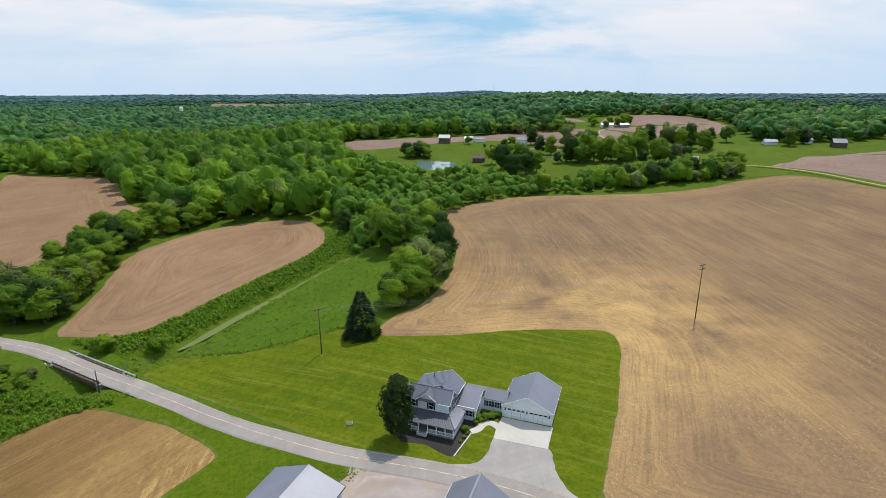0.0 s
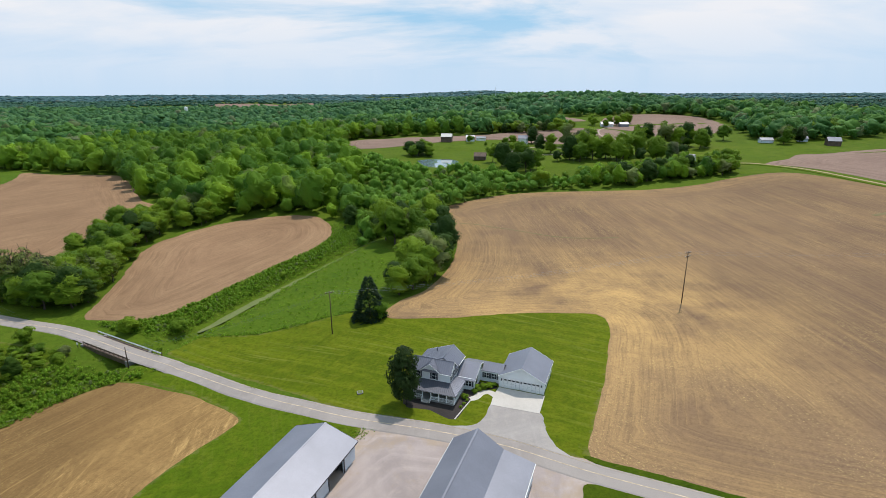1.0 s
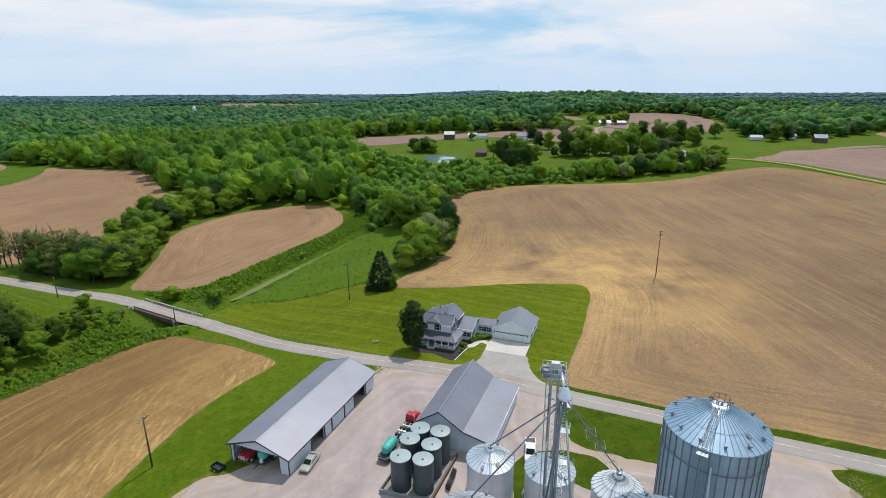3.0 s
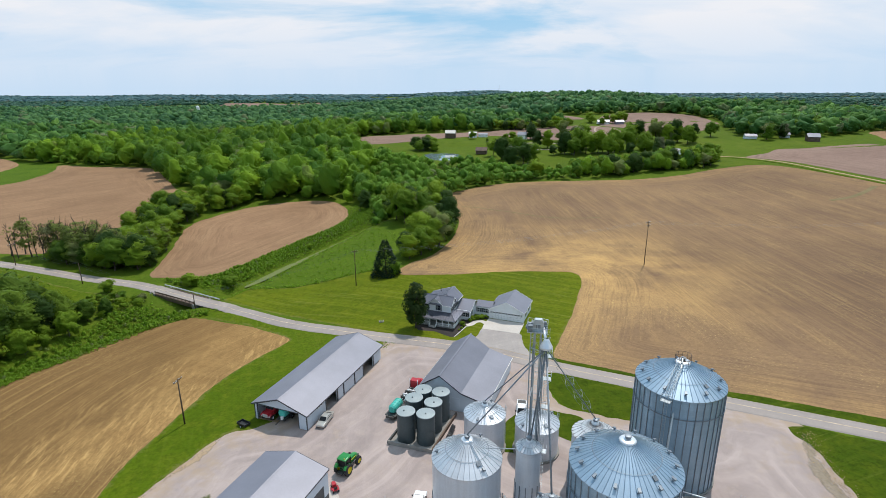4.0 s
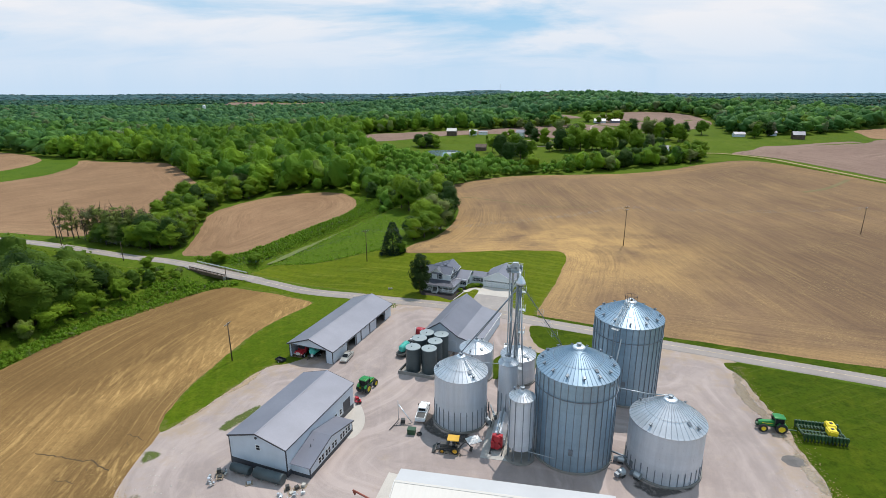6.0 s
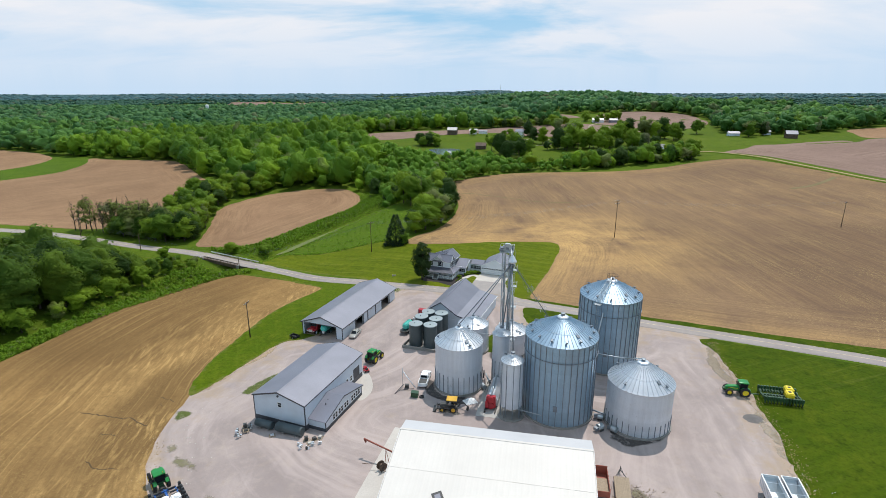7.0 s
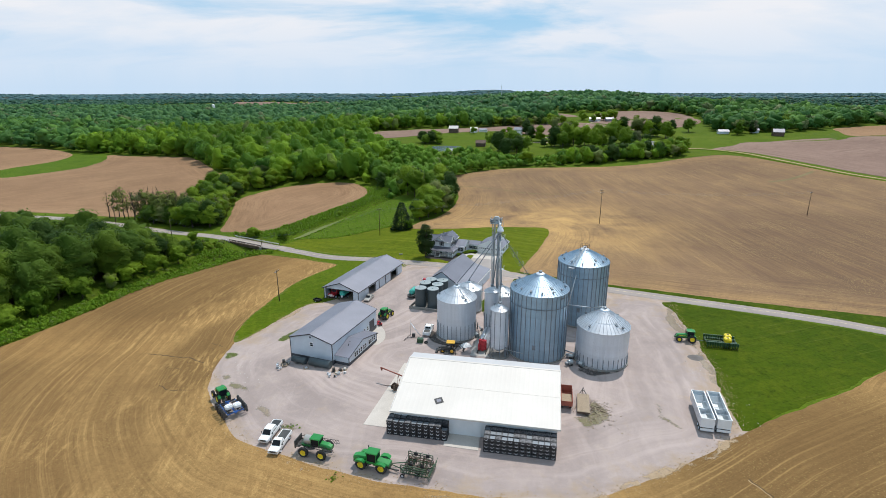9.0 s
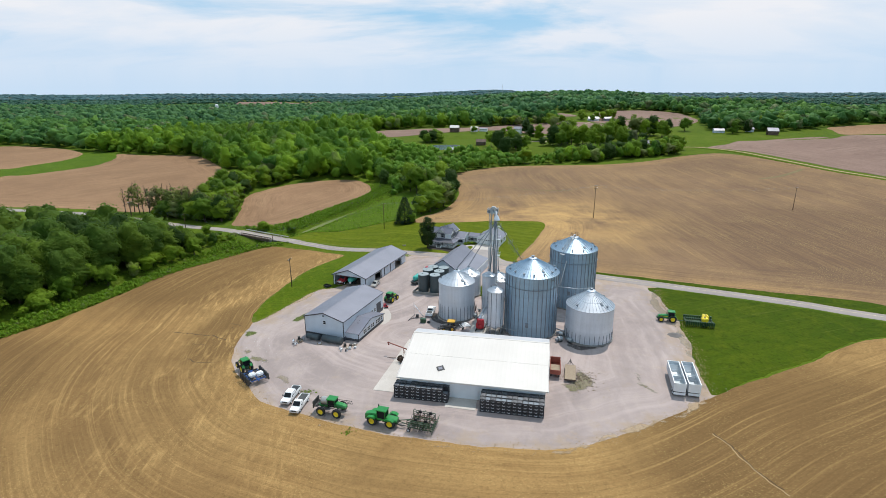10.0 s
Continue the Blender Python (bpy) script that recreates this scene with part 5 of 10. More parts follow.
part("trunk", trunk_mesh("trunk", 11.5, 0.25, 1.2, 8, 6, M["bark"]), None, t)
part("crown", quads_mesh("crown", np.concatenate(qs), M["leaf_spruce"]), None, t)
tree("bush", -15.5, 124.5, 1.25, 1.2, "", "round green shrub beside the spruce")

# woods: too many to count
TEMPL = [crown(380, 5.2, 11.6, 0.2, 0.34, 20, 200 + i, 0.9, 14, 8) for i in range(8)]
BRUSH_T = [crown(150, 5.2, 10.0, 0.0, 0.5, 12, 210 + i, 0.9, 12, 6) for i in range(5)]
FAR_T = [crown(64, 7.0, 12.0, 0.4, 0.70, 14, 220 + i, 0.85, 11, 6) for i in range(6)]
RIDGE_T = [crown(14, 7.0, 11.4, 1.2, 1.1, 11, 230 + i, 0.85, 8, 5) for i in range(6)]
HAZE_T = [crown(6, 12, 9.5, 0.5, 1.6, 9, 250 + i, 0.6, 8, 4) for i in range(5)]
VAST_T = [crown(4, 22, 7.5, 0.0, 2.5, 9, 240 + i, 0.4, 8, 4) for i in range(4)]


def woods(name, pts, templ, material, label, lo=0.75, hi=1.25, seed=1, tall=(0.9, 1.3)):
    r = np.random.default_rng(seed)
    leaves, hearts, faces, tone_h, tone_l, count = [], [], [], [], [], 0
    for x, y in pts:
        made = templ[r.integers(len(templ))]
        q, (v, f) = made if isinstance(made, tuple) else (made, (np.zeros((0, 3)), np.zeros((0, 3), int)))
        a, s = r.uniform(0, 2 * np.pi), r.uniform(lo, hi)
        c, sn = np.cos(a) * s, np.sin(a) * s
        turn = np.array(((c, sn, 0), (-sn, c, 0), (0, 0, s * r.uniform(*tall))))
        at = np.array((x, y, terrain(x, y)))
        leaves.append(q @ turn + at)
        hearts.append(v @ turn + at)
        faces.append(f + count)
        count += len(v)
        shade = r.beta(1.0, 1.5)
        tone_h.append(np.full(len(v), shade))
        tone_l.append(np.full(3 * len(q), shade))
    ob = new(name, crown_mesh(name, (np.concatenate(leaves), (np.concatenate(hearts), np.concatenate(faces))), material, np.concatenate(tone_h + tone_l)))
    return tagged(ob, label, "woods", kind="stuff")


WOOD_N = [(-146, 282), (-132, 262), (-108, 254), (-86, 266), (-62, 266), (-46, 246), (-38, 262), (-48, 310), (-58, 370), (-80, 440), (-88, 480), (-92, 545), (-40, 556), (40, 566), (-100, 600), (-330, 600), (-366, 428), (-318, 410), (-289, 400), (-238, 391), (-198, 336), (-174, 300)]
woods("woods", scatter(WOOD_N, 7.8, 41), TEMPL, M["leaf_wood"], "dense green broadleaf woods with uneven crowns", 0.5, 1.5, 2, (0.8, 1.35))


def open_land(x, y):
    return inside(x, y, [(-90, 480), (-90, 545), (-5, 552), (50, 570), (105, 610), (170, 632), (210, 640), (225, 704), (250, 728), (288, 731), (320, 714), (340, 688), (341, 644), (328, 590), (298, 520), (288, 480), (303, 462), (345, 461), (402, 478), (438, 508), (600, 560), (600, 200), (80, 200), (-80, 440)]) or inside(x, y, [(58, 715), (88, 800), (128, 828), (150, 802), (196, 740), (200, 640), (130, 655)])


def cone(x, y, wide=0.95):
    return abs(x) < wide * (y + 190)


# from here outwards the leaf colours themselves carry the haze
far_pts = [p for p in scatter([(-800, 520), (-500, 484), (-416, 464), (-366, 428), (-330, 600), (-100, 600), (60, 566), (160, 612), (150, 660), (60, 690), (120, 765), (220, 730), (280, 715), (330, 700), (350, 650), (330, 590), (298, 520), (290, 482), (303, 466), (345, 464), (400, 480), (438, 512), (530, 545), (640, 560), (900, 760), (-900, 760)], 10.2, 43) if cone(*p) and not open_land(*p)]
woods("woods_far", far_pts, FAR_T, M["leaf_far_haze"], "distant green woods on rising ground", 0.6, 1.4, 3, (0.85, 1.25))
def far_plain(x, y):
    u = x / (y + 50)
    return (0.40 < u < 0.50 and y > 1000) or (u > 0.50 and y > 1420 - 2600 * max(0.0, u - 0.60))


ridge_pts = [p for p in scatter([(-1000, 760), (1000, 760), (1500, 1350), (1200, 1600), (-1500, 1600)], 15.5, 44) if cone(*p, 0.88) and not far_plain(*p)]
woods("woods_ridge", ridge_pts, RIDGE_T, M["leaf_ridge_haze"], "distant wooded ridge", 0.9, 1.6, 4, (0.7, 1.0))
def thicket(p, bar):
    return noise.noise(Vector((p[0] * 0.0016, p[1] * 0.0030, 9.0))) > bar and not inside(*p, FIELD_HORIZON)


haze_pts = [p for p in scatter([(-1500, 1600), (440, 1600), (480, 1060), (1000, 1060), (1300, 1300), (2400, 2500), (-2400, 2500)], 27, 48) if cone(*p, 0.88) and thicket(p, -0.3 if p[0] < 450 else 0.0) and not (inside(*p, [(-560, 1590), (-340, 1600), (-480, 1900), (-900, 1900)]))]
woods("woods_haze", haze_pts, HAZE_T, M["leaf_haze"], "green woods on the plain with haze in the leaf colour", 0.7, 1.3, 15, (0.6, 1.0))
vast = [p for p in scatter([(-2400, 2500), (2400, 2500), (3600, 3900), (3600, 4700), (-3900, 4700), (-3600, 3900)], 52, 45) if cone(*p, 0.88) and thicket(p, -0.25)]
woods("woods_horizon", vast, VAST_T, M["leaf_blue_haze"], "far-off woods along the horizon", 0.9, 1.5, 5, (0.7, 1.0))
woods("woods_creek", inner, TEMPL, M["leaf_bank"], "dark green woods behind the creek trees", 0.9, 1.35, 8)
brush = scatter([(-34, 200), (-20, 226), (0, 254), (40, 294), (92, 306), (86, 326), (62, 330), (20, 352), (-4, 347), (-30, 374), (-62, 425), (-78, 440), (-60, 370), (-50, 310), (-42, 262)], 5.0, 46)
hedge = scatter([(88, 303), (146, 318), (196, 340), (206, 352), (196, 362), (140, 350), (92, 338)], 6.0, 47)
woods("hedgerow", hedge, TEMPL, M["leaf_wood"], "thick green hedgerow beyond the field", 0.45, 0.9, 10)
brush = [p for p in brush if math.hypot(p[0] - POND[0], p[1] - POND[1]) > 42]
woods("brush", brush, BRUSH_T, M["leaf_brush"], "tangled green brush below the woods", 0.16, 0.78, 6, (0.8, 1.4))

# tall weeds on the banks of the creek and beside the fields
wpts = []
rw = random.Random(21)
BANK = [(-18, 232), (-36, 206), (-49, 180), (-57, 162), (-63, 144), (-68, 131), (-76, 121), (-100, 131), (-92, 131), (-82, 136), (-74, 152), (-64, 178), (-53, 203), (-48, 224), (-52, 243), (-44, 252)]
bank = scatter(BANK, 0.9, 61) + scatter([(-68, 104), (-80, 93.5), (-92, 62), (-101, 36), (-108, 18), (-116, 22), (-110, 50), (-102, 80), (-98, 96), (-104, 104), (-92, 108), (-80, 106)], 0.9, 64)
for (ax, ay), (bx, by) in zip(CREEK, CREEK[1:]):
    n = int(math.dist((ax, ay), (bx, by)) * 5)
    for _ in range(n):
        t_, o = rw.random(), rw.choice((-1, 1)) * (1.4 + abs(rw.gauss(0, 3.6 if ay < 112 else 2.0)))
        x, y = ax + (bx - ax) * t_, ay + (by - ay) * t_
        d = Vector((ay - by, bx - ax)).normalized()
        wpts.append((x + d.x * o, y + d.y * o))
wpts = [(x, y) for x, y in wpts + bank if min(math.hypot(x - rx, y - ry) for rx, ry in ((-92, 120), (-86, 117), (-80, 113.5), (-74, 110.5))) > 5.2 and seg_dist(x, y, CHANNEL) > 1.3 and not inside(x, y, FIELD_ISLAND) and not inside(x, y, FIELD_SOUTH)]
wpts += [(x + rw.gauss(0, 0.5), y + rw.gauss(0, 0.4)) for x, y in curve_through([(-24, 131.5), (-32, 129), (-44, 125), (-54, 123), (-66, 122.5)], 0.35, False)]
for _ in range(1500):
    t_ = rw.random() * 4
    i = int(t_)
    line = [(-80, 94), (-93, 61), (-102, 34), (-109, 16), (-122, -14)]
    x = line[i][0] + (line[i + 1][0] - line[i][0]) * (t_ - i) - abs(rw.gauss(0, 3.0)) - 0.6
    y = line[i][1] + (line[i + 1][1] - line[i][1]) * (t_ - i) + rw.uniform(-1, 1)
    wpts.append((x, y))
tall = [p for p in scatter([(-30, 222), (-41, 203), (-50, 182), (-58, 164), (-64, 146), (-70, 132), (-78, 124), (-90, 126), (-97, 131), (-88, 132), (-80, 136), (-72, 153), (-62, 179), (-51, 203), (-46, 224), (-44, 240), (-30, 236)], 0.95, 62) if not inside(*p, FIELD_ISLAND) and seg_dist(*p, CHANNEL) > 1.6 and seg_dist(*p, ROAD) > 4.5]
tall += [p for p in scatter([(-69, 101), (-80, 94), (-92, 62), (-101, 36), (-108, 18), (-122, -14), (-131, -14), (-118, 18), (-110, 46), (-102, 74), (-97, 92), (-100, 101), (-90, 106), (-80, 104)], 1.15, 63) if not inside(*p, FIELD_SOUTH) and seg_dist(*p, ROAD) > 4.0]
WEED_T = [crown(30, 5.2, 8.0, 0.0, 0.95, 6, 260 + i, 0.9, 7, 4) for i in range(6)]
woods("weed_thicket", tall, WEED_T, M["weed"], "thick green weeds along the creek banks", 0.06, 0.15, 16, (0.8, 1.6))
wpts += scatter([(-26, 133), (-44, 127), (-62, 126), (-57, 146), (-48, 168), (-34, 196), (-20, 178), (-20, 150)], 2.6, 65)
wt = [leaf_cloud(34, 0.62, 0.62, 0.0, 0.11, 6, 300 + i, 0.9) for i in range(5)]
woods("tall_weeds", wpts, wt, M["weed"], "tall green weeds along the creek banks", 0.6, 1.25, 7)


# ---------------------------------------------------------------- farm buildings


def roof_slope(x0, x1, y0, y1, z0, z1, thick=0.09, rib=0.30, along="y"):
    """A sheet-steel slope from the eave (x0, z0) to the ridge (x1, z1); ribs run from eave to ridge."""
    bm = bmesh.new()
    n = max(1, int((y1 - y0) / rib))
    prof = [(y0, 0.0)]
    for i in range(n + 1):
        y = y0 + 0.06 + (y1 - y0 - 0.12) * i / n
        prof += [(y - 0.03, thick), (y, thick + 0.005), (y + 0.03, thick)]
    prof.append((y1, 0.0))
    a = [bm.verts.new((x0, y, z0 + h)) for y, h in prof]
    b = [bm.verts.new((x1, y, z1 + h)) for y, h in prof]
    for i in range(len(prof)):
        k = (i + 1) % len(prof)
        bm.faces.new((a[i], a[k], b[k], b[i]))
    bm.faces.new(a[::-1]), bm.faces.new(b)
    return bm


def seamed(e0, e1, r1, r0, n, thick=0.1, h=0.05):
    """A standing-seam slope between two eave corners and two ridge corners, in one piece."""
    bm = bmesh.new()
    e0, e1, r0, r1 = (Vector(p) for p in (e0, e1, r0, r1))
    prof = [(0.0, 0.0)]
    for i in range(n + 1):
        f = 0.012 + 0.976 * i / n
        prof += [(f - 0.008, thick), (f - 0.003, thick + h), (f + 0.003, thick + h), (f + 0.008, thick)]
    prof.append((1.0, 0.0))
    a = [bm.verts.new(e0.lerp(e1, f) + Vector((0, 0, z))) for f, z in prof]
    b = [bm.verts.new(r0.lerp(r1, f) + Vector((0, 0, z))) for f, z in prof]
    for i in range(len(prof)):
        k = (i + 1) % len(prof)
        bm.faces.new((a[i], a[k], b[k], b[i]))
    bm.faces.new(a[::-1]), bm.faces.new(b)
    return bm


def gable_wall(x0, x1, y, ze, xr, zr, t=0.15, z0=0.0):
    return slab([(x0, y, z0), (x1, y, z0), (x1, y, ze), (xr, y, zr), (x0, y, ze)], (0, t, 0))


def hole_wall(horizontal, a0, a1, c0, c1, z0, z1, holes):
    """An upright wall with openings; a runs along it, c across it. holes: (a0, a1, z0, z1)."""
    bm = bmesh.new()
    cuts_a = sorted({a0, a1, *(h[0] for h in holes), *(h[1] for h in holes)})
    cuts_z = sorted({z0, z1, *(h[2] for h in holes), *(h[3] for h in holes)})
    for p, q in zip(cuts_a, cuts_a[1:]):
        run = None
        for r, s in zip(cuts_z, cuts_z[1:]):
            m, n = (p + q) / 2, (r + s) / 2
            if not any(h[0] < m < h[1] and h[2] < n < h[3] for h in holes):
                bm_box(bm, *((p, q, c0, c1) if horizontal else (c0, c1, p, q)), r, s)
    bmesh.ops.remove_doubles(bm, verts=bm.verts, dist=1e-4)
    return bm


def window(parent, x, y, z, w, h, facing, shutters=True, sash="white", pane="glass"):
    """A sash window on a wall. facing: degrees that its front is turned by; 0 looks along -y."""
    m = pose(x, y, z, 0, 0, facing)
    fr = part("window", boxes((-w / 2 - 0.07, w / 2 + 0.07, -0.06, 0.02, -0.08, 0.0), (-w / 2 - 0.07, w / 2 + 0.07, -0.06, 0.02, h, h + 0.09), (-w / 2 - 0.07, -w / 2, -0.05, 0.02, 0, h), (w / 2, w / 2 + 0.07, -0.05, 0.02, 0, h), (-w / 2, w / 2, -0.04, 0.02, h / 2 - 0.03, h / 2 + 0.03)), M[sash], parent, "", m)
    part("pane", boxes((-w / 2, w / 2, -0.015, 0.01, 0, h / 2 - 0.03), (-w / 2, w / 2, -0.015, 0.01, h / 2 + 0.03, h)), M[pane], fr)
    if shutters:
        for s in (-1, 1):
            c = s * (w / 2 + 0.26)
            part("shutter", boxes((c - 0.17, c + 0.17, -0.05, 0.0, -0.05, h + 0.05)), M["trim_dark"], parent, "dark shutter", m)
    return fr


def gable_building(name, m, w, l, ze, zr, label, wall, roof, over=0.4, base=None, trim="trim_dark", front_open=None, right_holes=(), rib=0.9, category="barn", left_run=None, rakes=True):
    """A steel-clad building; x across, y along the ridge from the near gable at 0."""
    t = thing(name, m, label, category)
    h = w / 2
    f = (zr - ze) / h
    zs = base or 0.0
    if front_open:
        a0, a1, top = front_open
        part("gable_wall", slab([(-h, 0, 0), (a0, 0, 0), (a0, 0, top), (a1, 0, top), (a1, 0, 0), (h, 0, 0), (h, 0, ze), (0, 0, zr), (-h, 0, ze)], (0, 0.15, 0)), M[wall], t)
        part("door_frame", boxes((a0 - 0.12, a0, -0.03, 0.18, 0, top), (a1, a1 + 0.12, -0.03, 0.18, 0, top), (a0 - 0.12, a1 + 0.12, -0.03, 0.18, top, top + 0.14)), M[trim], t)
    else:
        part("gable_wall", gable_wall(-h, h, 0, ze, 0, zr, 0.15, zs), M[wall], t)
        if base:
            part("wainscot", boxes((-h, h, -0.03, 0.15, 0, base)), M["wall_base"], t, "charcoal lower wall panels")
    part("gable_wall", gable_wall(-h, h, l - 0.15, ze, 0, zr, 0.15), M[wall], t)
    part("side_wall", boxes((-h, -h + 0.15, 0.15, l - 0.15, 0, ze)), M[wall], t)
    part("side_wall", hole_wall(False, 0.15, l - 0.15, h - 0.15, h, zs, ze, right_holes), M[wall], t)
    if base:
        part("wainscot", boxes((h - 0.15, h + 0.03, 0.15, l - 0.15, 0, base)), M["wall_base"], t, "charcoal lower wall panels")
    for s in (-1, 1):
        part("roof_slope", roof_slope(s * (h + over), 0, -over, l + over, ze - f * over + 0.02, zr + 0.02, rib=rib), M[roof], t)
        if rakes:
            part("rake_trim", slab([(s * (h + over), -over - 0.03, ze - f * over - 0.14), (0, -over - 0.03, zr - 0.14), (0, -over - 0.03, zr + 0.14), (s * (h + over), -over - 0.03, ze - f * over + 0.14)], (0, 0.03, 0)), M[trim], t)
            part("rake_trim", slab([(s * (h + over), l + over, ze - f * over - 0.14), (0, l + over, zr - 0.14), (0, l + over, zr + 0.14), (s * (h + over), l + over, ze - f * over + 0.14)], (0, 0.03, 0)), M[trim], t)
        part("eave_trim", boxes((s * (h + over) - 0.03, s * (h + over) + 0.03, -over, l + over, ze - f * over - 0.12, ze - f * over + 0.08)), M[trim], t)
        part("corner_trim", boxes((s * h - 0.09, s * h + 0.09, -0.035, 0.09, 0, ze)), M[trim], t)
    part("ridge_cap", slab([(-0.22, -over, zr + 0.13 - f * 0.22 + 0.03), (0, -over, zr + 0.16), (0.22, -over, zr + 0.13 - f * 0.22 + 0.03), (0, -over, zr + 0.1)], (0, l + 2 * over, 0)), M[roof], t)
    return t


# long open-fronted machine shed
bays = [(6.5, 10.2, 0.0, 2.7), (12.6, 13.0, 0.0, 2.7), (17.0, 17.4, 0.0, 2.7), (21.0, 25.2, 0.0, 2.7)]
shed = gable_building("machine_shed", pose(-30.32, 41.47, -0.15, 0, 0, -21.2), 11.6, 29.0, 3.5, 5.5, "long grey steel machine shed with an open end", "wall_pale", "roof_grey", 0.45, front_open=(-5.2, 4.0, 3.25), right_holes=bays)
for y in (6.3, 10.4, 12.8, 17.2, 20.8, 25.4):
    part("post", boxes((5.62, 5.9, y - 0.12, y + 0.12, 0, 3.3)), M["trim_dark"], shed)
for y in (3.5, 4.2, 4.9, 14.4, 15.1, 18.6, 19.3, 26.8):
    window(shed, 5.8, y, 2.6, 0.5, 0.4, 90, False)
part("floor", boxes((-5.65, 5.65, 0.15, 28.8, -0.2, 0.06)), M["dirt"], shed)

# tall workshop with a lean-to office
shop = gable_building("workshop", pose(-30.14, 4.86, -0.1, 0, 0, -20.7), 11.2, 21.0, 5.35, 6.9, "pale steel workshop with charcoal base panels", "wall_pale", "roof_grey", 0.2, base=1.15, category="workshop", right_holes=[(17.2, 19.8, 1.15, 3.4)])
part("overhead_door", boxes((5.46, 5.54, 17.2, 19.8, 0.05, 3.4)), M["wall_base"], shop)
part("vent", lathe([(0, -0.12), (0.22, -0.12), (0.22, 0)], 16, (0, 0, 6.1), "y"), M["trim_dark"], shop)
window(shop, 0.2, 0, 3.9, 0.75, 0.9, 0, False)
for y in (14.6, 16.2):
    window(shop, 5.62, y, 1.6, 0.7, 1.0, 90, False)
# office: ridge across, low side walls
ox0, ox1, oy0, oyr, oy1 = 5.6, 9.2, 1.0, 7.2, 14.2
office = thing("office_annex", pose(-30.14, 4.86, -0.1, 0, 0, -20.7), "low pale office annex against the workshop", "annex")
part("front_wall", slab([(ox1 - 0.15, oy0, 0.8), (ox1 - 0.15, oy1, 0.8), (ox1 - 0.15, oy1, 2.3), (ox1 - 0.15, oyr, 3.95), (ox1 - 0.15, oy0, 2.3)], (0.15, 0, 0)), M["wall_pale"], office)
part("wainscot", boxes((ox1 - 0.15, ox1 + 0.03, oy0, oy1, 0, 0.8)), M["wall_base"], office)
part("end_wall", boxes((ox0, ox1 - 0.15, oy0, oy0 + 0.15, 0.8, 2.3)), M["wall_pale"], office)
part("end_wall", boxes((ox0 + 0.0, ox1 - 0.15, oy1 - 0.15, oy1, 0.0, 2.3)), M["wall_pale"], office)
part("wainscot", boxes((ox0, ox1 - 0.15, oy0 - 0.03, oy0 + 0.15, 0, 0.8)), M["wall_base"], office)
for ya, yb in ((oy0 - 0.3, oyr), (oy1 + 0.3, oyr)):
    za = 2.3 - (3.95 - 2.3) / (oyr - oy0) * 0.3
    bm = bmesh.new()
    bm_slab(bm, [(ox0 + 0.02, ya, za), (ox1 + 0.25, ya, za), (ox1 + 0.25, yb, 3.97), (ox0 + 0.02, yb, 3.97)], (0, 0, 0.09))
    part("roof_slope", bm, M["roof_grey"], office)
    part("rake_trim", slab([(ox1 + 0.25, ya, za - 0.1), (ox1 + 0.25, yb, 3.87), (ox1 + 0.25, yb, 4.09), (ox1 + 0.25, ya, za + 0.12)], (0.04, 0, 0)), M["trim_dark"], office)
for y in (4.2, 6.2, 8.2, 10.8, 12.6):
    for dy in (-0.42, 0.42):
        window(office, ox1, y + dy, 1.1, 0.6, 1.1, 90, False)
for y in (oy0 + 0.05, oy1 - 0.05):
    part("corner_trim", boxes((ox1 - 0.1, ox1 + 0.04, y - 0.08, y + 0.08, 0, 2.3)), M["trim_dark"], office)
for x, y in ((7.2, 4.4), (6.9, 5.6)):
    part("vent_pipe", tubes(((x, y, 2.9), (x, y, 3.7), 0.09)), M["trim_dark"], office)
drape("apron_shop", [(-17.6, 25), (-15.3, 20.5), (-14.8, 16), (-16.5, 12.8), (-18.5, 15), (-19.5, 21)], 1.0, 0.05, M["concrete"], "pale concrete apron beside the workshop", "apron", 0.0)

# barn with a lean-to slope towards the bins
barn = thing("grey_barn", pose(-0.75, 46.2, 0, 0, 0, -21.2), "grey steel-roofed barn with a lean-to side", "barn")
bl = 19.6
prof = [(-4.3, 4.2), (0, 7.1), (4.4, 4.2), (9.6, 2.9)]
for y, nm in ((0.35, "gable_wall"), (bl - 0.5, "gable_wall")):
    part(nm, slab([(-4.1, y, 0), (9.4, y, 0), (9.4, y, 2.9), (4.4, y, 4.15), (0, y, 7.05), (-4.1, y, 4.3)], (0, 0.15, 0)), M["wall_pale"], barn)
part("side_wall", boxes((-4.1, -3.95, 0.5, bl - 0.5, 0, 4.25)), M["wall_pale"], barn)
part("side_wall", boxes((9.25, 9.4, 0.5, bl - 0.5, 0, 2.9)), M["wall_pale"], barn)
for (xa, za), (xb, zb) in zip(prof, prof[1:]):
    part("roof_slope", roof_slope(xa, xb, 0, bl, za, zb, 0.09, 0.9), M["roof_dark"], barn)
    part("rake_trim", slab([(xa, -0.03, za - 0.12), (xb, -0.03, zb - 0.12), (xb, -0.03, zb + 0.14), (xa, -0.03, za + 0.14)], (0, 0.03, 0)), M["trim_dark"], barn)
part("ridge_cap", boxes((-0.16, 0.16, 0, bl, 7.12, 7.22)), M["roof_dark"], barn)
part("gutter", tubes(((9.65, 0, 2.85), (9.65, bl, 2.85), 0.08)), M["white"], barn)
part("gutter", tubes(((-4.35, 0, 4.12), (-4.35, bl, 4.12), 0.08)), M["white"], barn)
part("sliding_door", boxes((1.2, 4.0, 0.26, 0.33, 0.05, 2.9)), M["wall_pale"], barn)

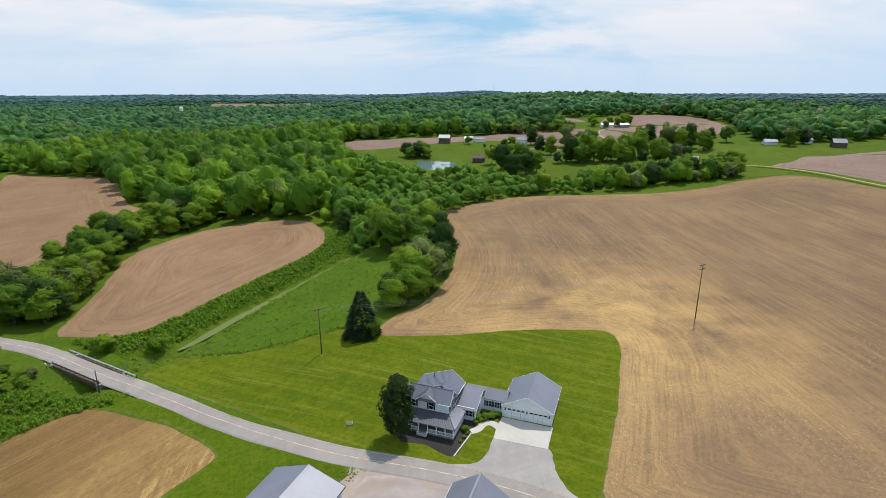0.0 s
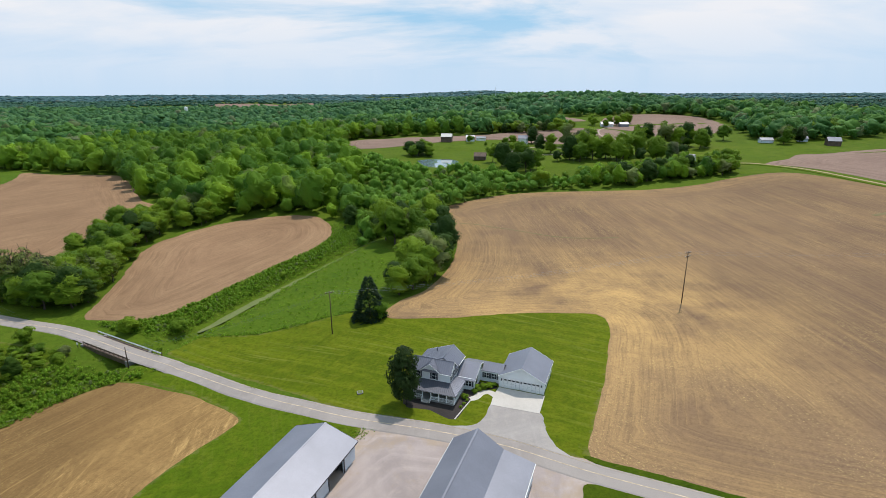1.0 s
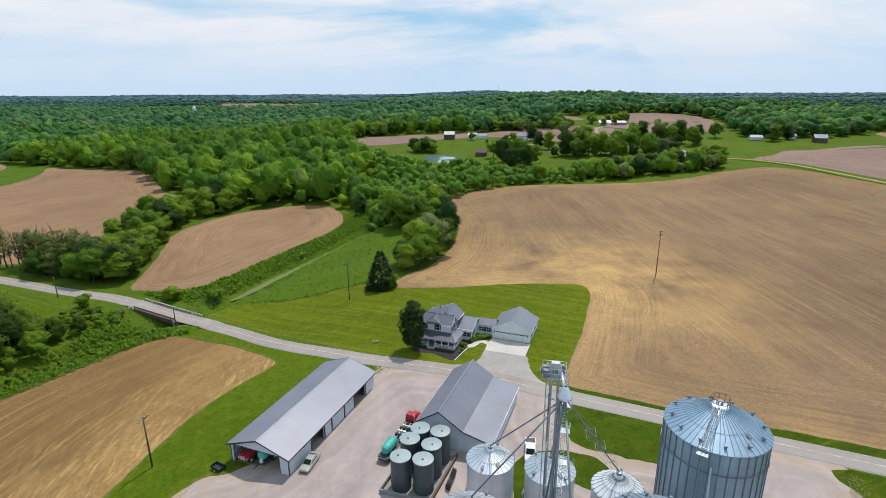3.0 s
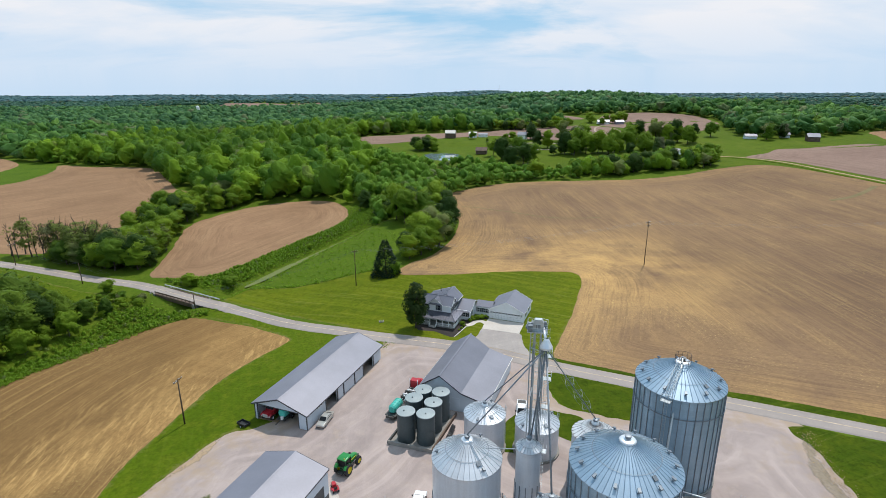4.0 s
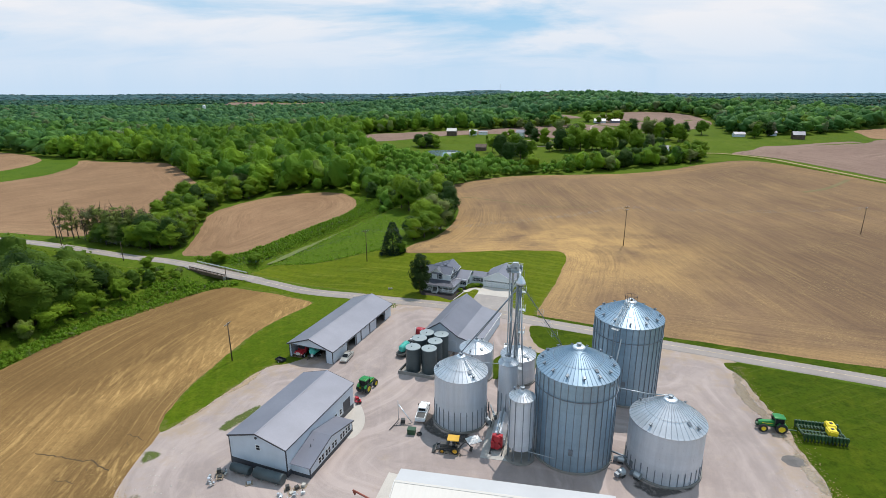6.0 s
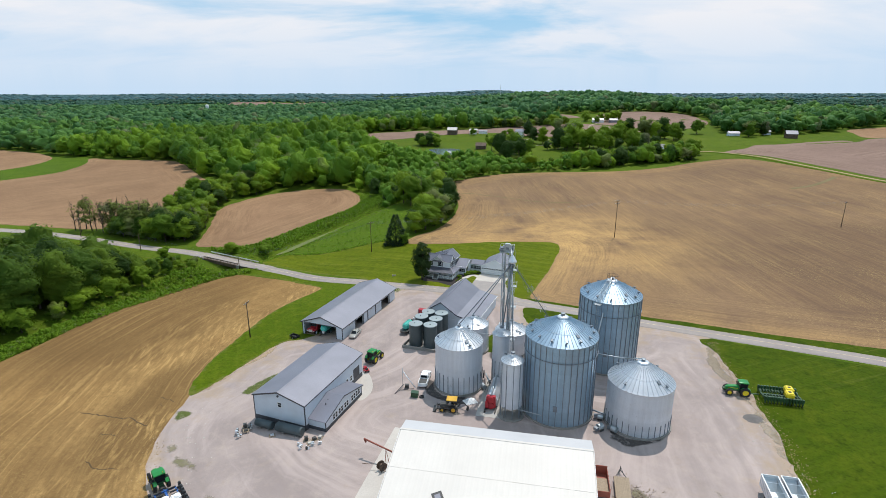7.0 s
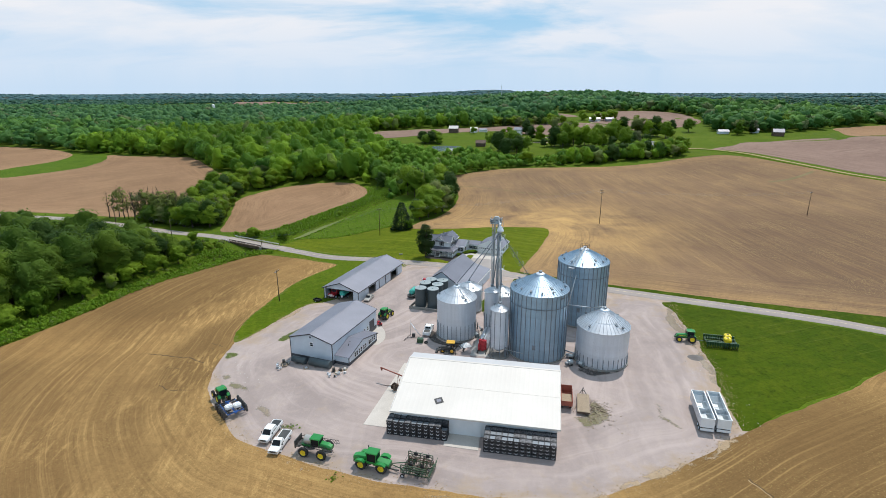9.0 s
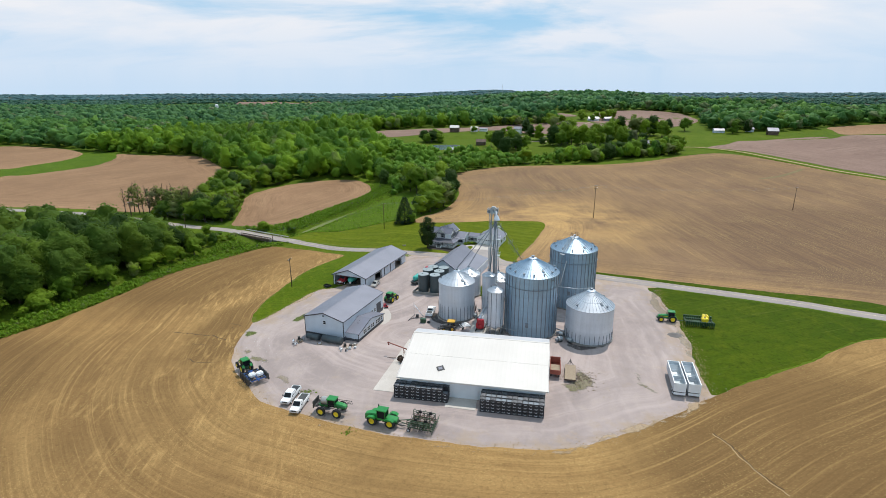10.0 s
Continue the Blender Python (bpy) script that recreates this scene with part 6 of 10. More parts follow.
# white-roofed storage shed
ws = thing("storage_shed", pose(-9.57, -20.78, 0, 0, 0, -10.6), "low white steel shed with a broad white roof", "shed")
WX, WR = 30.34, 15.07
ze, zr = 3.96, 6.91
fr = (zr - ze) / WR
WB, zb_ = 18.4, 6.2
part("roof_slope", seamed((0, 0, ze), (WX, 0, ze), (WX, WR, zr), (0, WR, zr), 33, 0.1, 0.006), M["roof_white"], ws)
# back slope takes the greyer copy, with shade painted in
part("roof_slope", slab([(0, WB, zb_), (WX, WB, zb_), (WX, WR, zr), (0, WR, zr)], (0, 0, 0.1)), M["roof_back"], ws)
part("seam", slab([(0, 7.6, ze + fr * 7.6 + 0.11), (WX, 7.6, ze + fr * 7.6 + 0.11), (WX, 7.68, ze + fr * 7.68 + 0.11), (0, 7.68, ze + fr * 7.68 + 0.11)], (0, 0, 0.02)), M["roof_white"], ws)
part("ridge_cap", slab([(0, WR - 0.3, zr + 0.06), (WX, WR - 0.3, zr + 0.06), (WX, WR, zr + 0.15), (0, WR, zr + 0.15)], (0, 0, 0.04)), M["roof_white"], ws)
part("front_wall", hole_wall(True, 0.5, WX - 0.5, 1.0, 1.15, 0, ze + 0.1, [(10.6, 16.2, 0, 3.4)]), M["wall_white"], ws)
part("sliding_door", boxes((10.4, 15.2, 0.9, 0.98, 0.1, 3.45)), M["wall_white"], ws)
part("sliding_door", boxes((15.2, 16.6, 0.86, 0.94, 0.1, 3.45)), M["wall_white"], ws)
part("door_track", boxes((10.0, 17.0, 0.8, 1.0, 3.5, 3.62)), M["alu"], ws)
for x in (0.5, WX - 0.65):
    part("side_wall", slab([(x, 1.15, 0), (x, WB - 0.3, 0), (x, WB - 0.3, zb_), (x, WR, zr - 0.02), (x, 1.15, ze + 0.2)], (0.15, 0, 0)), M["wall_white"], ws)
part("back_wall", boxes((0.5, WX - 0.5, WB - 0.45, WB - 0.3, 0, zb_)), M["wall_white"], ws)
part("fascia", boxes((0, WX, -0.04, 0.0, ze - 0.2, ze + 0.12)), M["roof_white"], ws)
part("floor", boxes((0.6, WX - 0.6, 1.2, WB - 0.5, 0.0, 0.06)), M["concrete_dark"], ws)
for x in (-0.05, WX + 0.01):
    part("rake_trim", slab([(x, 0, ze - 0.15), (x, WR, zr - 0.15), (x, WR, zr + 0.13), (x, 0, ze + 0.13)], (0.04, 0, 0)), M["white"], ws)
bm = slab([(7.6, 3.0, 0.13), (9.1, 3.0, 0.13), (9.1, 4.4, 0.13), (7.6, 4.4, 0.13)], (0, 0, 0.03))
bmesh.ops.rotate(bm, verts=bm.verts, cent=(8.35, 3.7, 0), matrix=Matrix.Rotation(0.5, 3, "Z"))
for v in bm.verts:
    v.co.z += ze + fr * v.co.y
part("roof_patch", bm, M["black"], ws, "dark square patch with a pale middle")
bm = slab([(7.95, 3.35, 0.165), (8.75, 3.35, 0.165), (8.75, 4.05, 0.165), (7.95, 4.05, 0.165)], (0, 0, 0.01))
bmesh.ops.rotate(bm, verts=bm.verts, cent=(8.35, 3.7, 0), matrix=Matrix.Rotation(0.5, 3, "Z"))
for v in bm.verts:
    v.co.z += ze + fr * v.co.y
part("roof_patch", bm, M["roof_grey"], ws)
def slab_on_ground(name, pts, label, material="concrete", h=0.09):
    setting(name, slab([(x, y, terrain(x, y)) for x, y in pts], (0, 0, h)), M[material], label, "slab")
slab_on_ground("concrete_side", [(-14.8, -19.2), (-9.9, -20.2), (-5.6, 3.0), (-8.8, 4.0)], "pale concrete slab beside the storage shed")
slab_on_ground("concrete_door", [(0.9, -21.8), (6.7, -22.9), (6.2, -26.6), (0.1, -25.3)], "pale concrete ramp at the shed door")

# ---------------------------------------------------------------- farmhouse
hm = pose(-1.12, 86.61, 0, 0, 0, -21)
house = thing("farmhouse", hm, "white two-storey farmhouse with a grey steel roof and wrap porch", "house")
part("foundation", boxes((-4.6, 3.6, -0.1, 8.0, 0, 0.35)), M["concrete_dark"], house)
# front block: ridge along x, with a small gable in the middle of its front
part("wall", hole_wall(True, -4.5, 3.6, -0.1, 0.05, 0.3, 5.05, []), M["wall_white"], house)
part("wall", slab([(-2.55, -0.13, 5.0), (1.15, -0.13, 5.0), (-0.7, -0.13, 6.45)], (0, 0.12, 0)), M["wall_white"], house)
part("wall", slab([(3.45, 0.05, 0.3), (3.45, 8.0, 0.3), (3.45, 8.0, 5.05), (3.45, 3.5, 5.05), (3.45, 1.7, 6.8), (3.45, 0.05, 5.2)], (0.15, 0, 0)), M["wall_white"], house)
part("wall", slab([(-4.5, 0.05, 0.3), (-4.5, 8.0, 0.3), (-4.5, 8.0, 5.05), (-4.5, 3.5, 5.05), (-4.5, 1.7, 6.8), (-4.5, 0.05, 5.2)], (0.15, 0, 0)), M["wall_white"], house)
part("wall", slab([(-4.5, 8.0, 0.3), (3.6, 8.0, 0.3), (3.6, 8.0, 5.05), (1.45, 8.0, 7.1), (-4.5, 8.0, 5.05)], (0, 0.15, 0)), M["wall_white"], house)
part("roof_slope", seamed((-4.95, -0.45, 4.88), (3.95, -0.45, 4.88), (3.95, 1.7, 6.88), (-4.95, 1.7, 6.88), 18), M["roof_dark"], house)
part("roof_slope", seamed((3.95, 3.85, 4.88), (-4.95, 3.85, 4.88), (-4.95, 1.7, 6.88), (3.95, 1.7, 6.88), 18), M["roof_dark"], house)
for x in (-4.98, 3.93):
    for ya in (-0.47, 3.87):
        part("rake_trim", slab([(x, ya, 4.76), (x, 1.7, 6.8), (x, 1.7, 7.0), (x, ya, 5.0)], (0.05, 0, 0)), M["white"], house)
for s in (-1, 1):
    part("roof_slope", seamed((-0.7 + s * 2.25, -0.55, 4.92), (-0.7 + s * 2.25, -0.38, 4.92), (-0.7, 1.7, 6.92), (-0.7, -0.55, 6.66), 5), M["roof_dark"], house)
    part("rake_trim", slab([(-0.7 + s * 2.3, -0.6, 4.82), (-0.7, -0.6, 6.56), (-0.7, -0.6, 6.78), (-0.7 + s * 2.3, -0.6, 5.04)], (0, 0.05, 0)), M["white"], house)
# rear block: its ridge runs back, the left slope is the longer
part("roof_slope", seamed((4.05, 2.6, 4.95), (4.05, 8.3, 4.95), (1.45, 8.3, 7.25), (1.45, 1.9, 7.25), 13), M["roof_grey"], house)
part("roof_slope", seamed((-4.8, 8.3, 5.0), (-4.8, 2.6, 5.0), (1.45, 1.9, 7.25), (1.45, 8.3, 7.25), 13), M["roof_dark"], house)
for x0, x1, z in ((4.05, 1.45, 4.95), (-4.8, 1.45, 5.0)):
    part("rake_trim", slab([(x0, 8.32, z - 0.1), (x1, 8.32, 7.17), (x1, 8.32, 7.38), (x0, 8.32, z + 0.14)], (0, 0.05, 0)), M["white"], house)
part("ridge_cap", tubes(((1.45, 1.9, 7.37), (1.45, 8.32, 7.37), 0.09)), M["roof_grey"], house)
part("ridge_cap", tubes(((-4.95, 1.7, 7.0), (3.95, 1.7, 7.0), 0.09)), M["roof_dark"], house)
part("gutter", tubes(((4.12, 3.9, 4.98), (4.12, 8.3, 4.98), 0.07)), M["white"], house)
part("gutter", tubes(((1.6, -0.52, 4.92), (3.95, -0.52, 4.92), 0.07)), M["white"], house)
part("vent_pipe", tubes(((-1.6, 6.3, 6.0), (-1.6, 6.3, 7.3), 0.08)), M["trim_dark"], house)
window(house, 0.1, -0.1, 3.35, 0.8, 1.4, 0)
window(house, -3.4, -0.1, 3.35, 0.8, 1.4, 0)
for y in (0.9, 2.5, 4.3, 5.6):
    window(house, 3.6, y, 3.35, 0.72, 1.4, 90)
for y in (1.8, 5.0):
    window(house, -4.5, y, 3.5, 0.8, 1.4, -90)
window(house, 1.9, -0.1, 0.9, 0.8, 1.6, 0)
window(house, -2.4, -0.1, 0.9, 0.8, 1.6, 0)
part("front_door", boxes((-0.7, 0.25, -0.17, -0.1, 0.45, 2.4)), M["trim_dark"], house, "dark front door")
for x in (3.55, -4.55):
    part("corner_board", boxes((x - 0.08, x + 0.08, -0.14, -0.04, 0.3, 4.9)), M["white"], house)
# porch: deck, hipped roof, posts and rails
porch = part("porch_deck", boxes((-4.4, 5.6, -3.25, -0.1, 0.2, 0.42), (3.62, 5.6, -0.1, 2.6, 0.2, 0.42), (-4.3, 5.5, -3.15, -0.2, 0, 0.2)), M["concrete_dark"], house)
bm = seamed((-4.8, -3.55, 2.3), (5.95, -3.55, 2.3), (3.6, -0.12, 3.0), (-4.6, -0.12, 3.0), 22, 0.08)
part("porch_roof", bm, M["roof_porch"], house, "charcoal steel porch roof")
bm = seamed((5.95, -3.55, 2.3), (5.95, 2.9, 2.3), (3.6, 2.9, 3.0), (3.6, -0.12, 3.0), 13, 0.08)
part("porch_roof", bm, M["roof_grey"], house)
part("porch_ceiling", boxes((-4.6, 5.7, -3.3, -0.15, 2.26, 2.29), (3.65, 5.7, -0.15, 2.8, 2.26, 2.29)), M["wall_base"], house)
part("porch_beam", boxes((-4.5, 5.7, -3.3, -3.1, 2.1, 2.26), (5.5, 5.7, -3.1, 2.8, 2.1, 2.26)), M["white"], house)
for x in (-4.3, -2.7, -1.2, 0.6, 2.3, 4.0, 5.55):
    part("post", boxes((x - 0.08, x + 0.08, -3.28, -3.12, 0.42, 2.1)), M["white"], house)
for y in (-0.6, 2.3):
    part("post", boxes((5.47, 5.63, y - 0.08, y + 0.08, 0.42, 2.1)), M["white"], house)
bm = bmesh.new()
for x0, x1 in ((-4.3, -1.2), (0.6, 5.55)):
    bm_box(bm, x0, x1, -3.24, -3.16, 1.2, 1.29), bm_box(bm, x0, x1, -3.23, -3.17, 0.52, 0.58)
    for i in range(int((x1 - x0) / 0.16)):
        bm_box(bm, x0 + 0.1 + i * 0.16, x0 + 0.15 + i * 0.16, -3.22, -3.18, 0.55, 1.2)
bm_box(bm, 5.51, 5.59, -3.2, 2.3, 1.2, 1.29), bm_box(bm, 5.52, 5.58, -3.2, 2.3, 0.52, 0.58)
for i in range(34):
    bm_box(bm, 5.53, 5.57, -3.1 + i * 0.16, -3.05 + i * 0.16, 0.55, 1.2)
part("railing", bm, M["white"], house)
part("steps", boxes((-1.1, 0.5, -3.65, -3.25, 0, 0.3), (-1.1, 0.5, -4.05, -3.65, 0, 0.16)), M["concrete"], house)
for x in (-1.2, 0.6):
    part("stair_rail", slab([(x - 0.03, -3.25, 1.2), (x - 0.03, -4.05, 0.8), (x - 0.03, -4.05, 0.1), (x - 0.03, -3.25, 0.3)], (0.06, 0, 0)), M["white"], house)
# side wing with its front slope
part("wall", hole_wall(True, 3.62, 7.6, 3.5, 3.65, 0.1, 2.75, []), M["wall_white"], house)
part("wall", slab([(7.45, 3.65, 0.1), (7.45, 11.8, 0.1), (7.45, 11.8, 2.6), (7.45, 7.7, 4.25), (7.45, 3.65, 2.6)], (0.15, 0, 0)), M["wall_white"], house)
for ya, yb in ((3.1, 7.7), (12.3, 7.7)):
    bm = seamed((3.65, ya, 2.4), (7.9, ya, 2.4), (7.9, yb, 4.3), (3.65, yb, 4.3), 9, 0.09)
    part("roof_slope", bm, M["roof_grey"], house)
    part("rake_trim", slab([(7.9, ya, 2.3), (7.9, yb, 4.2), (7.9, yb, 4.42), (7.9, ya, 2.52)], (0.05, 0, 0)), M["white"], house)
for x in (6.05, 6.75):
    window(house, x, 3.5, 1.0, 0.6, 1.1, 0, False)
for x in (5.5, 7.3):
    part("shutter", boxes((x - 0.17, x + 0.17, 3.43, 3.5, 0.95, 2.15)), M["trim_dark"], house, "dark shutter")
window(house, 7.6, 5.4, 1.0, 0.8, 1.3, 90)
# breezeway
part("wall", boxes((7.6, 11.9, 8.0, 8.15, 0.1, 2.7)), M["wall_white"], house)
for ya, yb in ((7.7, 9.8), (11.9, 9.8)):
    bm = seamed((7.95, ya, 2.62), (12.6, ya, 2.62), (12.6, yb, 3.7), (7.95, yb, 3.7), 10, 0.09)
    part("roof_slope", bm, M["roof_grey"], house)
for c in (9.0, 10.7):
    for x in (c - 0.27, c + 0.27):
        window(house, x, 8.0, 1.0, 0.45, 1.15, 0, False)
    for x in (c - 0.72, c + 0.72):
        part("shutter", boxes((x - 0.16, x + 0.16, 7.94, 8.0, 0.95, 2.2)), M["trim_dark"], house, "dark shutter")
part("side_door", boxes((4.0, 4.8, 3.42, 3.5, 0.3, 2.2)), M["white"], house)

garage = gable_building("garage", pose(17.07, 87.14, 0, 0, 0, -21), 9.4, 9.6, 2.75, 5.15, "white two-door garage with a grey steel roof", "wall_white", "roof_grey", 0.28, trim="white", category="garage", rib=0.45)
for x in (-2.1, 2.1):
    d = part("garage_door", boxes((x - 1.75, x + 1.75, -0.03, -0.004, 0.0, 2.2)), M["stiff"], garage, "white panelled garage door")
    for k in range(4):
        part("door_panel", boxes(*[(x - 1.72 + 0.87 * c, x - 0.89 + 0.87 * c, -0.06, -0.03, 0.03 + 0.545 * k, 0.54 + 0.545 * k) for c in range(4)]), M["white"], d)
    for k in range(4):
        part("door_window", boxes((x - 1.6 + 0.87 * k, x - 1.0 + 0.87 * k, -0.075, -0.06, 1.76, 2.06)), M["glass"], d)
    part("door_trim", boxes((x - 1.9, x - 1.77, -0.08, 0.0, 0, 2.35), (x + 1.77, x + 1.9, -0.08, 0.0, 0, 2.35), (x - 1.9, x + 1.9, -0.08, 0.0, 2.22, 2.35)), M["white"], garage)
for x in (-4.2, 0.0, 4.2):
    part("wall_lamp", boxes((x - 0.11, x + 0.11, -0.24, -0.0, 1.65, 2.1)), M["trim_dark"], garage)
for y in (2.6, 6.6):
    window(garage, 4.7, y, 1.0, 0.8, 1.2, 90)

slab_on_ground("driveway_slab", [(12.6, 88.5), (21.6, 84.9), (19.4, 78.8), (10.2, 82.0), (11.2, 85.6)], "pale concrete apron before the garage", h=0.11)
ribbon("garden_path", [(11.6, 85.2), (10.6, 86.5), (9.4, 86.7), (8.4, 86.0), (7.5, 84.7), (6.2, 84.2)], 0.6, 0.12, M["concrete"], "pale curved concrete garden path", "path", 0.5)
drape("flower_bed", [(-6.5, 82.0), (-1.5, 80.4), (2.8, 77.4), (6.2, 83.6), (7.2, 85.6), (9.2, 87.6), (12.3, 88.4), (10.5, 90.5), (6.5, 90), (2, 84), (-5, 86)], 1.0, 0.06, M["mulch"], "dark mulched bed round the porch", "flower bed", 0.2)
slab_on_ground("bed_kerb", [(2.8, 77.3), (3.0, 77.2), (6.4, 83.5), (6.2, 83.6)], "pale stone edging of the flower bed", "concrete", 0.18)
for x, y, s in ((9.4, 88.0, 0.5), (8.4, 87.2, 0.3), (10.6, 88.5, 0.45), (11.5, 88.8, 0.36), (7.2, 86.4, 0.36), (8.0, 88.0, 0.4), (5.6, 83.6, 0.2), (4.9, 82.3, 0.2), (4.2, 81.2, 0.18), (5.2, 84.5, 0.4)):
    tree("bush", x, y, s, 0.8, "garden shrubs", "small clipped garden shrub")
w = thing("well_cover", pose(-16.5, 87.2, terrain(-16.5, 87.2), 0, 0, 15), "square pale concrete septic cover on the lawn", "well cover")
part("curb", boxes((-0.6, 0.6, -0.6, 0.6, 0, 0.3)), M["concrete_dark"], w)
part("lid", boxes((-0.45, 0.45, -0.45, 0.45, 0.3, 0.36)), M["creek"], w)

# ---------------------------------------------------------------- grain bins


def panel_mesh(r0, r1, z0, z1, n, material):
    """One wedge of a bin's roof from the collar out to the eave, with a raised rib along one side."""
    bm = bmesh.new()
    a = math.pi / n
    def p(r, t, z):
        return (r * math.cos(t), r * math.sin(t), z)
    quad(bm, [p(r0, -a, z1), p(r1, -a, z0), p(r1, a, z0), p(r0, a, z1)])
    up, w0, w1 = 0.09, 0.035 / r0, 0.05 / r1
    quad(bm, [p(r0, a - w0, z1), p(r1, a - w1, z0), p(r1, a, z0 + up), p(r0, a, z1 + up)])
    quad(bm, [p(r0, a, z1 + up), p(r1, a, z0 + up), p(r1, a + w1, z0), p(r0, a + w0, z1)])
    quad(bm, [p(r1, a - w1, z0), p(r1, a + w1, z0), p(r1, a, z0 + up)])
    quad(bm, [p(r1, -a, z0), p(r1, -a, z0 - 0.12), p(r1, a, z0 - 0.12), p(r1, a, z0)])
    me = bpy.data.meshes.new("roof_panel")
    bm.to_mesh(me)
    bm.free()
    me.materials.append(material)
    return me


def grain_bin(x, y, R, ze, zp, label, wall, roof, panels, stiffeners=0, stiff_top=None, ring=None, vents=0, base=0.35, phase=0.0, collar=0.75, ladder=None, hatch=True, legs=0.0):
    t = thing("grain_bin", pose(x, y, 0), label, "grain bin", "grain bins in the yard")
    zc = zp - 0.35
    slope = (zc - ze) / (R + 0.12 - collar)
    if legs:
        part("wall", lathe([(R, legs), (R, ze)], 48), M[wall], t)
        part("hopper", lathe([(0.3, 1.1), (R, legs)], 40), M[wall], t)
        for i in range(8):
            a = i * math.pi / 4
            part("leg", tubes(((R * math.cos(a), R * math.sin(a), 0), (R * math.cos(a), R * math.sin(a), legs + 0.3), 0.09)), M["stiff"], t)
        part("footing", lathe([(0, 0.22), (R + 0.5, 0.22), (R + 0.5, 0)], 32), M["concrete_dark"], t)
    else:
        part("wall", lathe([(R, base), (R, ze)], 64), M[wall], t)
        part("footing", lathe([(0, base), (R + 0.3, base), (R + 0.3, 0)], 48), M["concrete_dark"], t)
    pm = panel_mesh(collar, R + 0.12, ze, zc, panels, M[roof])
    for i in range(panels):
        part("roof_panel", pm, None, t, "", Matrix.Rotation(2 * math.pi * i / panels + phase, 4, "Z"))
    part("collar", lathe([(collar + 0.12, zc - 0.06), (collar + 0.05, zc + 0.12), (collar - 0.05, zc + 0.2), (0.34, zp)], 24), M["alu"], t, "bright peak collar")
    part("cap", lathe([(0.34, zp), (0.34, zp + 0.28), (0.42, zp + 0.28), (0.42, zp + 0.38), (0, zp + 0.5)], 16), M["stiff"], t)
    if stiffeners:
        sm_ = mesh_of("stiffener", boxes((R - 0.01, R + 0.10, -0.055, 0.055, base, stiff_top or ze - 0.05)), M["stiff"])
        for i in range(stiffeners):
            part("stiffener", sm_, None, t, "", Matrix.Rotation(2 * math.pi * (i + 0.5) / stiffeners + phase, 4, "Z"))
    if ring:
        part("wind_ring", lathe([(R + 0.1, ring - 0.05), (R + 0.2, ring - 0.05), (R + 0.2, ring + 0.05), (R + 0.1, ring + 0.05)], 64), M["stiff"], t)
    rr = collar + (R - collar) * 0.55
    part("roof_ring", lathe([(rr - 0.03, zc - slope * (rr - collar) + 0.10), (rr + 0.03, zc - slope * (rr - collar) + 0.10)], 64), M["stiff"], t)
    if vents:
        rv = R * 0.86
        zv = zc - slope * (rv - collar)
        bm = bmesh.new()
        bm_tube(bm, (rv, 0, zv - 0.1), (rv, 0, zv + 0.36), 0.15, 0.15, 10)
        bm_slab(bm, [(rv - 0.18, -0.17, zv + 0.36), (rv + 0.34, -0.17, zv + 0.16), (rv + 0.34, -0.17, zv + 0.34), (rv - 0.18, -0.17, zv + 0.52)], (0, 0.34, 0))
        vm = mesh_of("roof_vent", bm, M["stiff"])
        for i in range(vents):
            part("roof_vent", vm, None, t, "", Matrix.Rotation(2 * math.pi * (i + 0.35) / vents + phase, 4, "Z"))
    if ladder is not None:
        bm = bmesh.new()
        for s in (-0.22, 0.22):
            bm_tube(bm, (R + 0.28, s, base), (R + 0.28, s, ze + 0.9), 0.035, 0.035, 5)
            bm_tube(bm, (R + 0.2, s, ze + 0.15), (collar, s, zc + 0.18), 0.035, 0.035, 5)
        for k in range(int((ze - base) / 0.4)):
            bm_tube(bm, (R + 0.28, -0.22, base + 0.3 + k * 0.4), (R + 0.28, 0.22, base + 0.3 + k * 0.4), 0.02, 0.02, 4)
        for k in range(int((R - collar) / 0.45)):
            rk = collar + 0.3 + k * 0.45
            zk = zc + 0.18 - slope * (rk - collar)
            bm_tube(bm, (rk, -0.24, zk), (rk, 0.24, zk), 0.025, 0.025, 4)
        part("ladder", bm, M["frame_steel"], t, "", Matrix.Rotation(ladder, 4, "Z"))
    if hatch:
        rh = R * 0.7
        zh = zc - slope * (rh - collar)
        part("hatch", slab([(rh - 0.27, -0.27, zh + slope * 0.27 + 0.05), (rh + 0.27, -0.27, zh - slope * 0.27 + 0.05), (rh + 0.27, 0.27, zh - slope * 0.27 + 0.05), (rh - 0.27, 0.27, zh + slope * 0.27 + 0.05)], (0.05, 0, 0.14)), M["stiff"], t, "", Matrix.Rotation(-1.15, 4, "Z"))
    return t


BIG = "tall galvanised grain bin with dark vertical stiffeners"
bin_a = grain_bin(36.82, 28.66, 6.5, 16.7, 20.0, BIG, "steel_blue", "steel_roof_blue", 48, 36, None, 13.6, 12, phase=0.05, collar=1.1, ladder=-2.25)
bin_c = grain_bin(22.16, 10.08, 6.6, 16.2, 19.75, BIG, "steel_blue", "steel_roof_blue", 54, 36, None, 13.2, 14, collar=0.95)
bin_b = grain_bin(3.3, 19.14, 4.9, 10.2, 13.25, "galvanised grain bin with short lower stiffeners", "steel", "steel_roof", 36, 28, 4.2, None, 3, collar=0.8, phase=0.3)
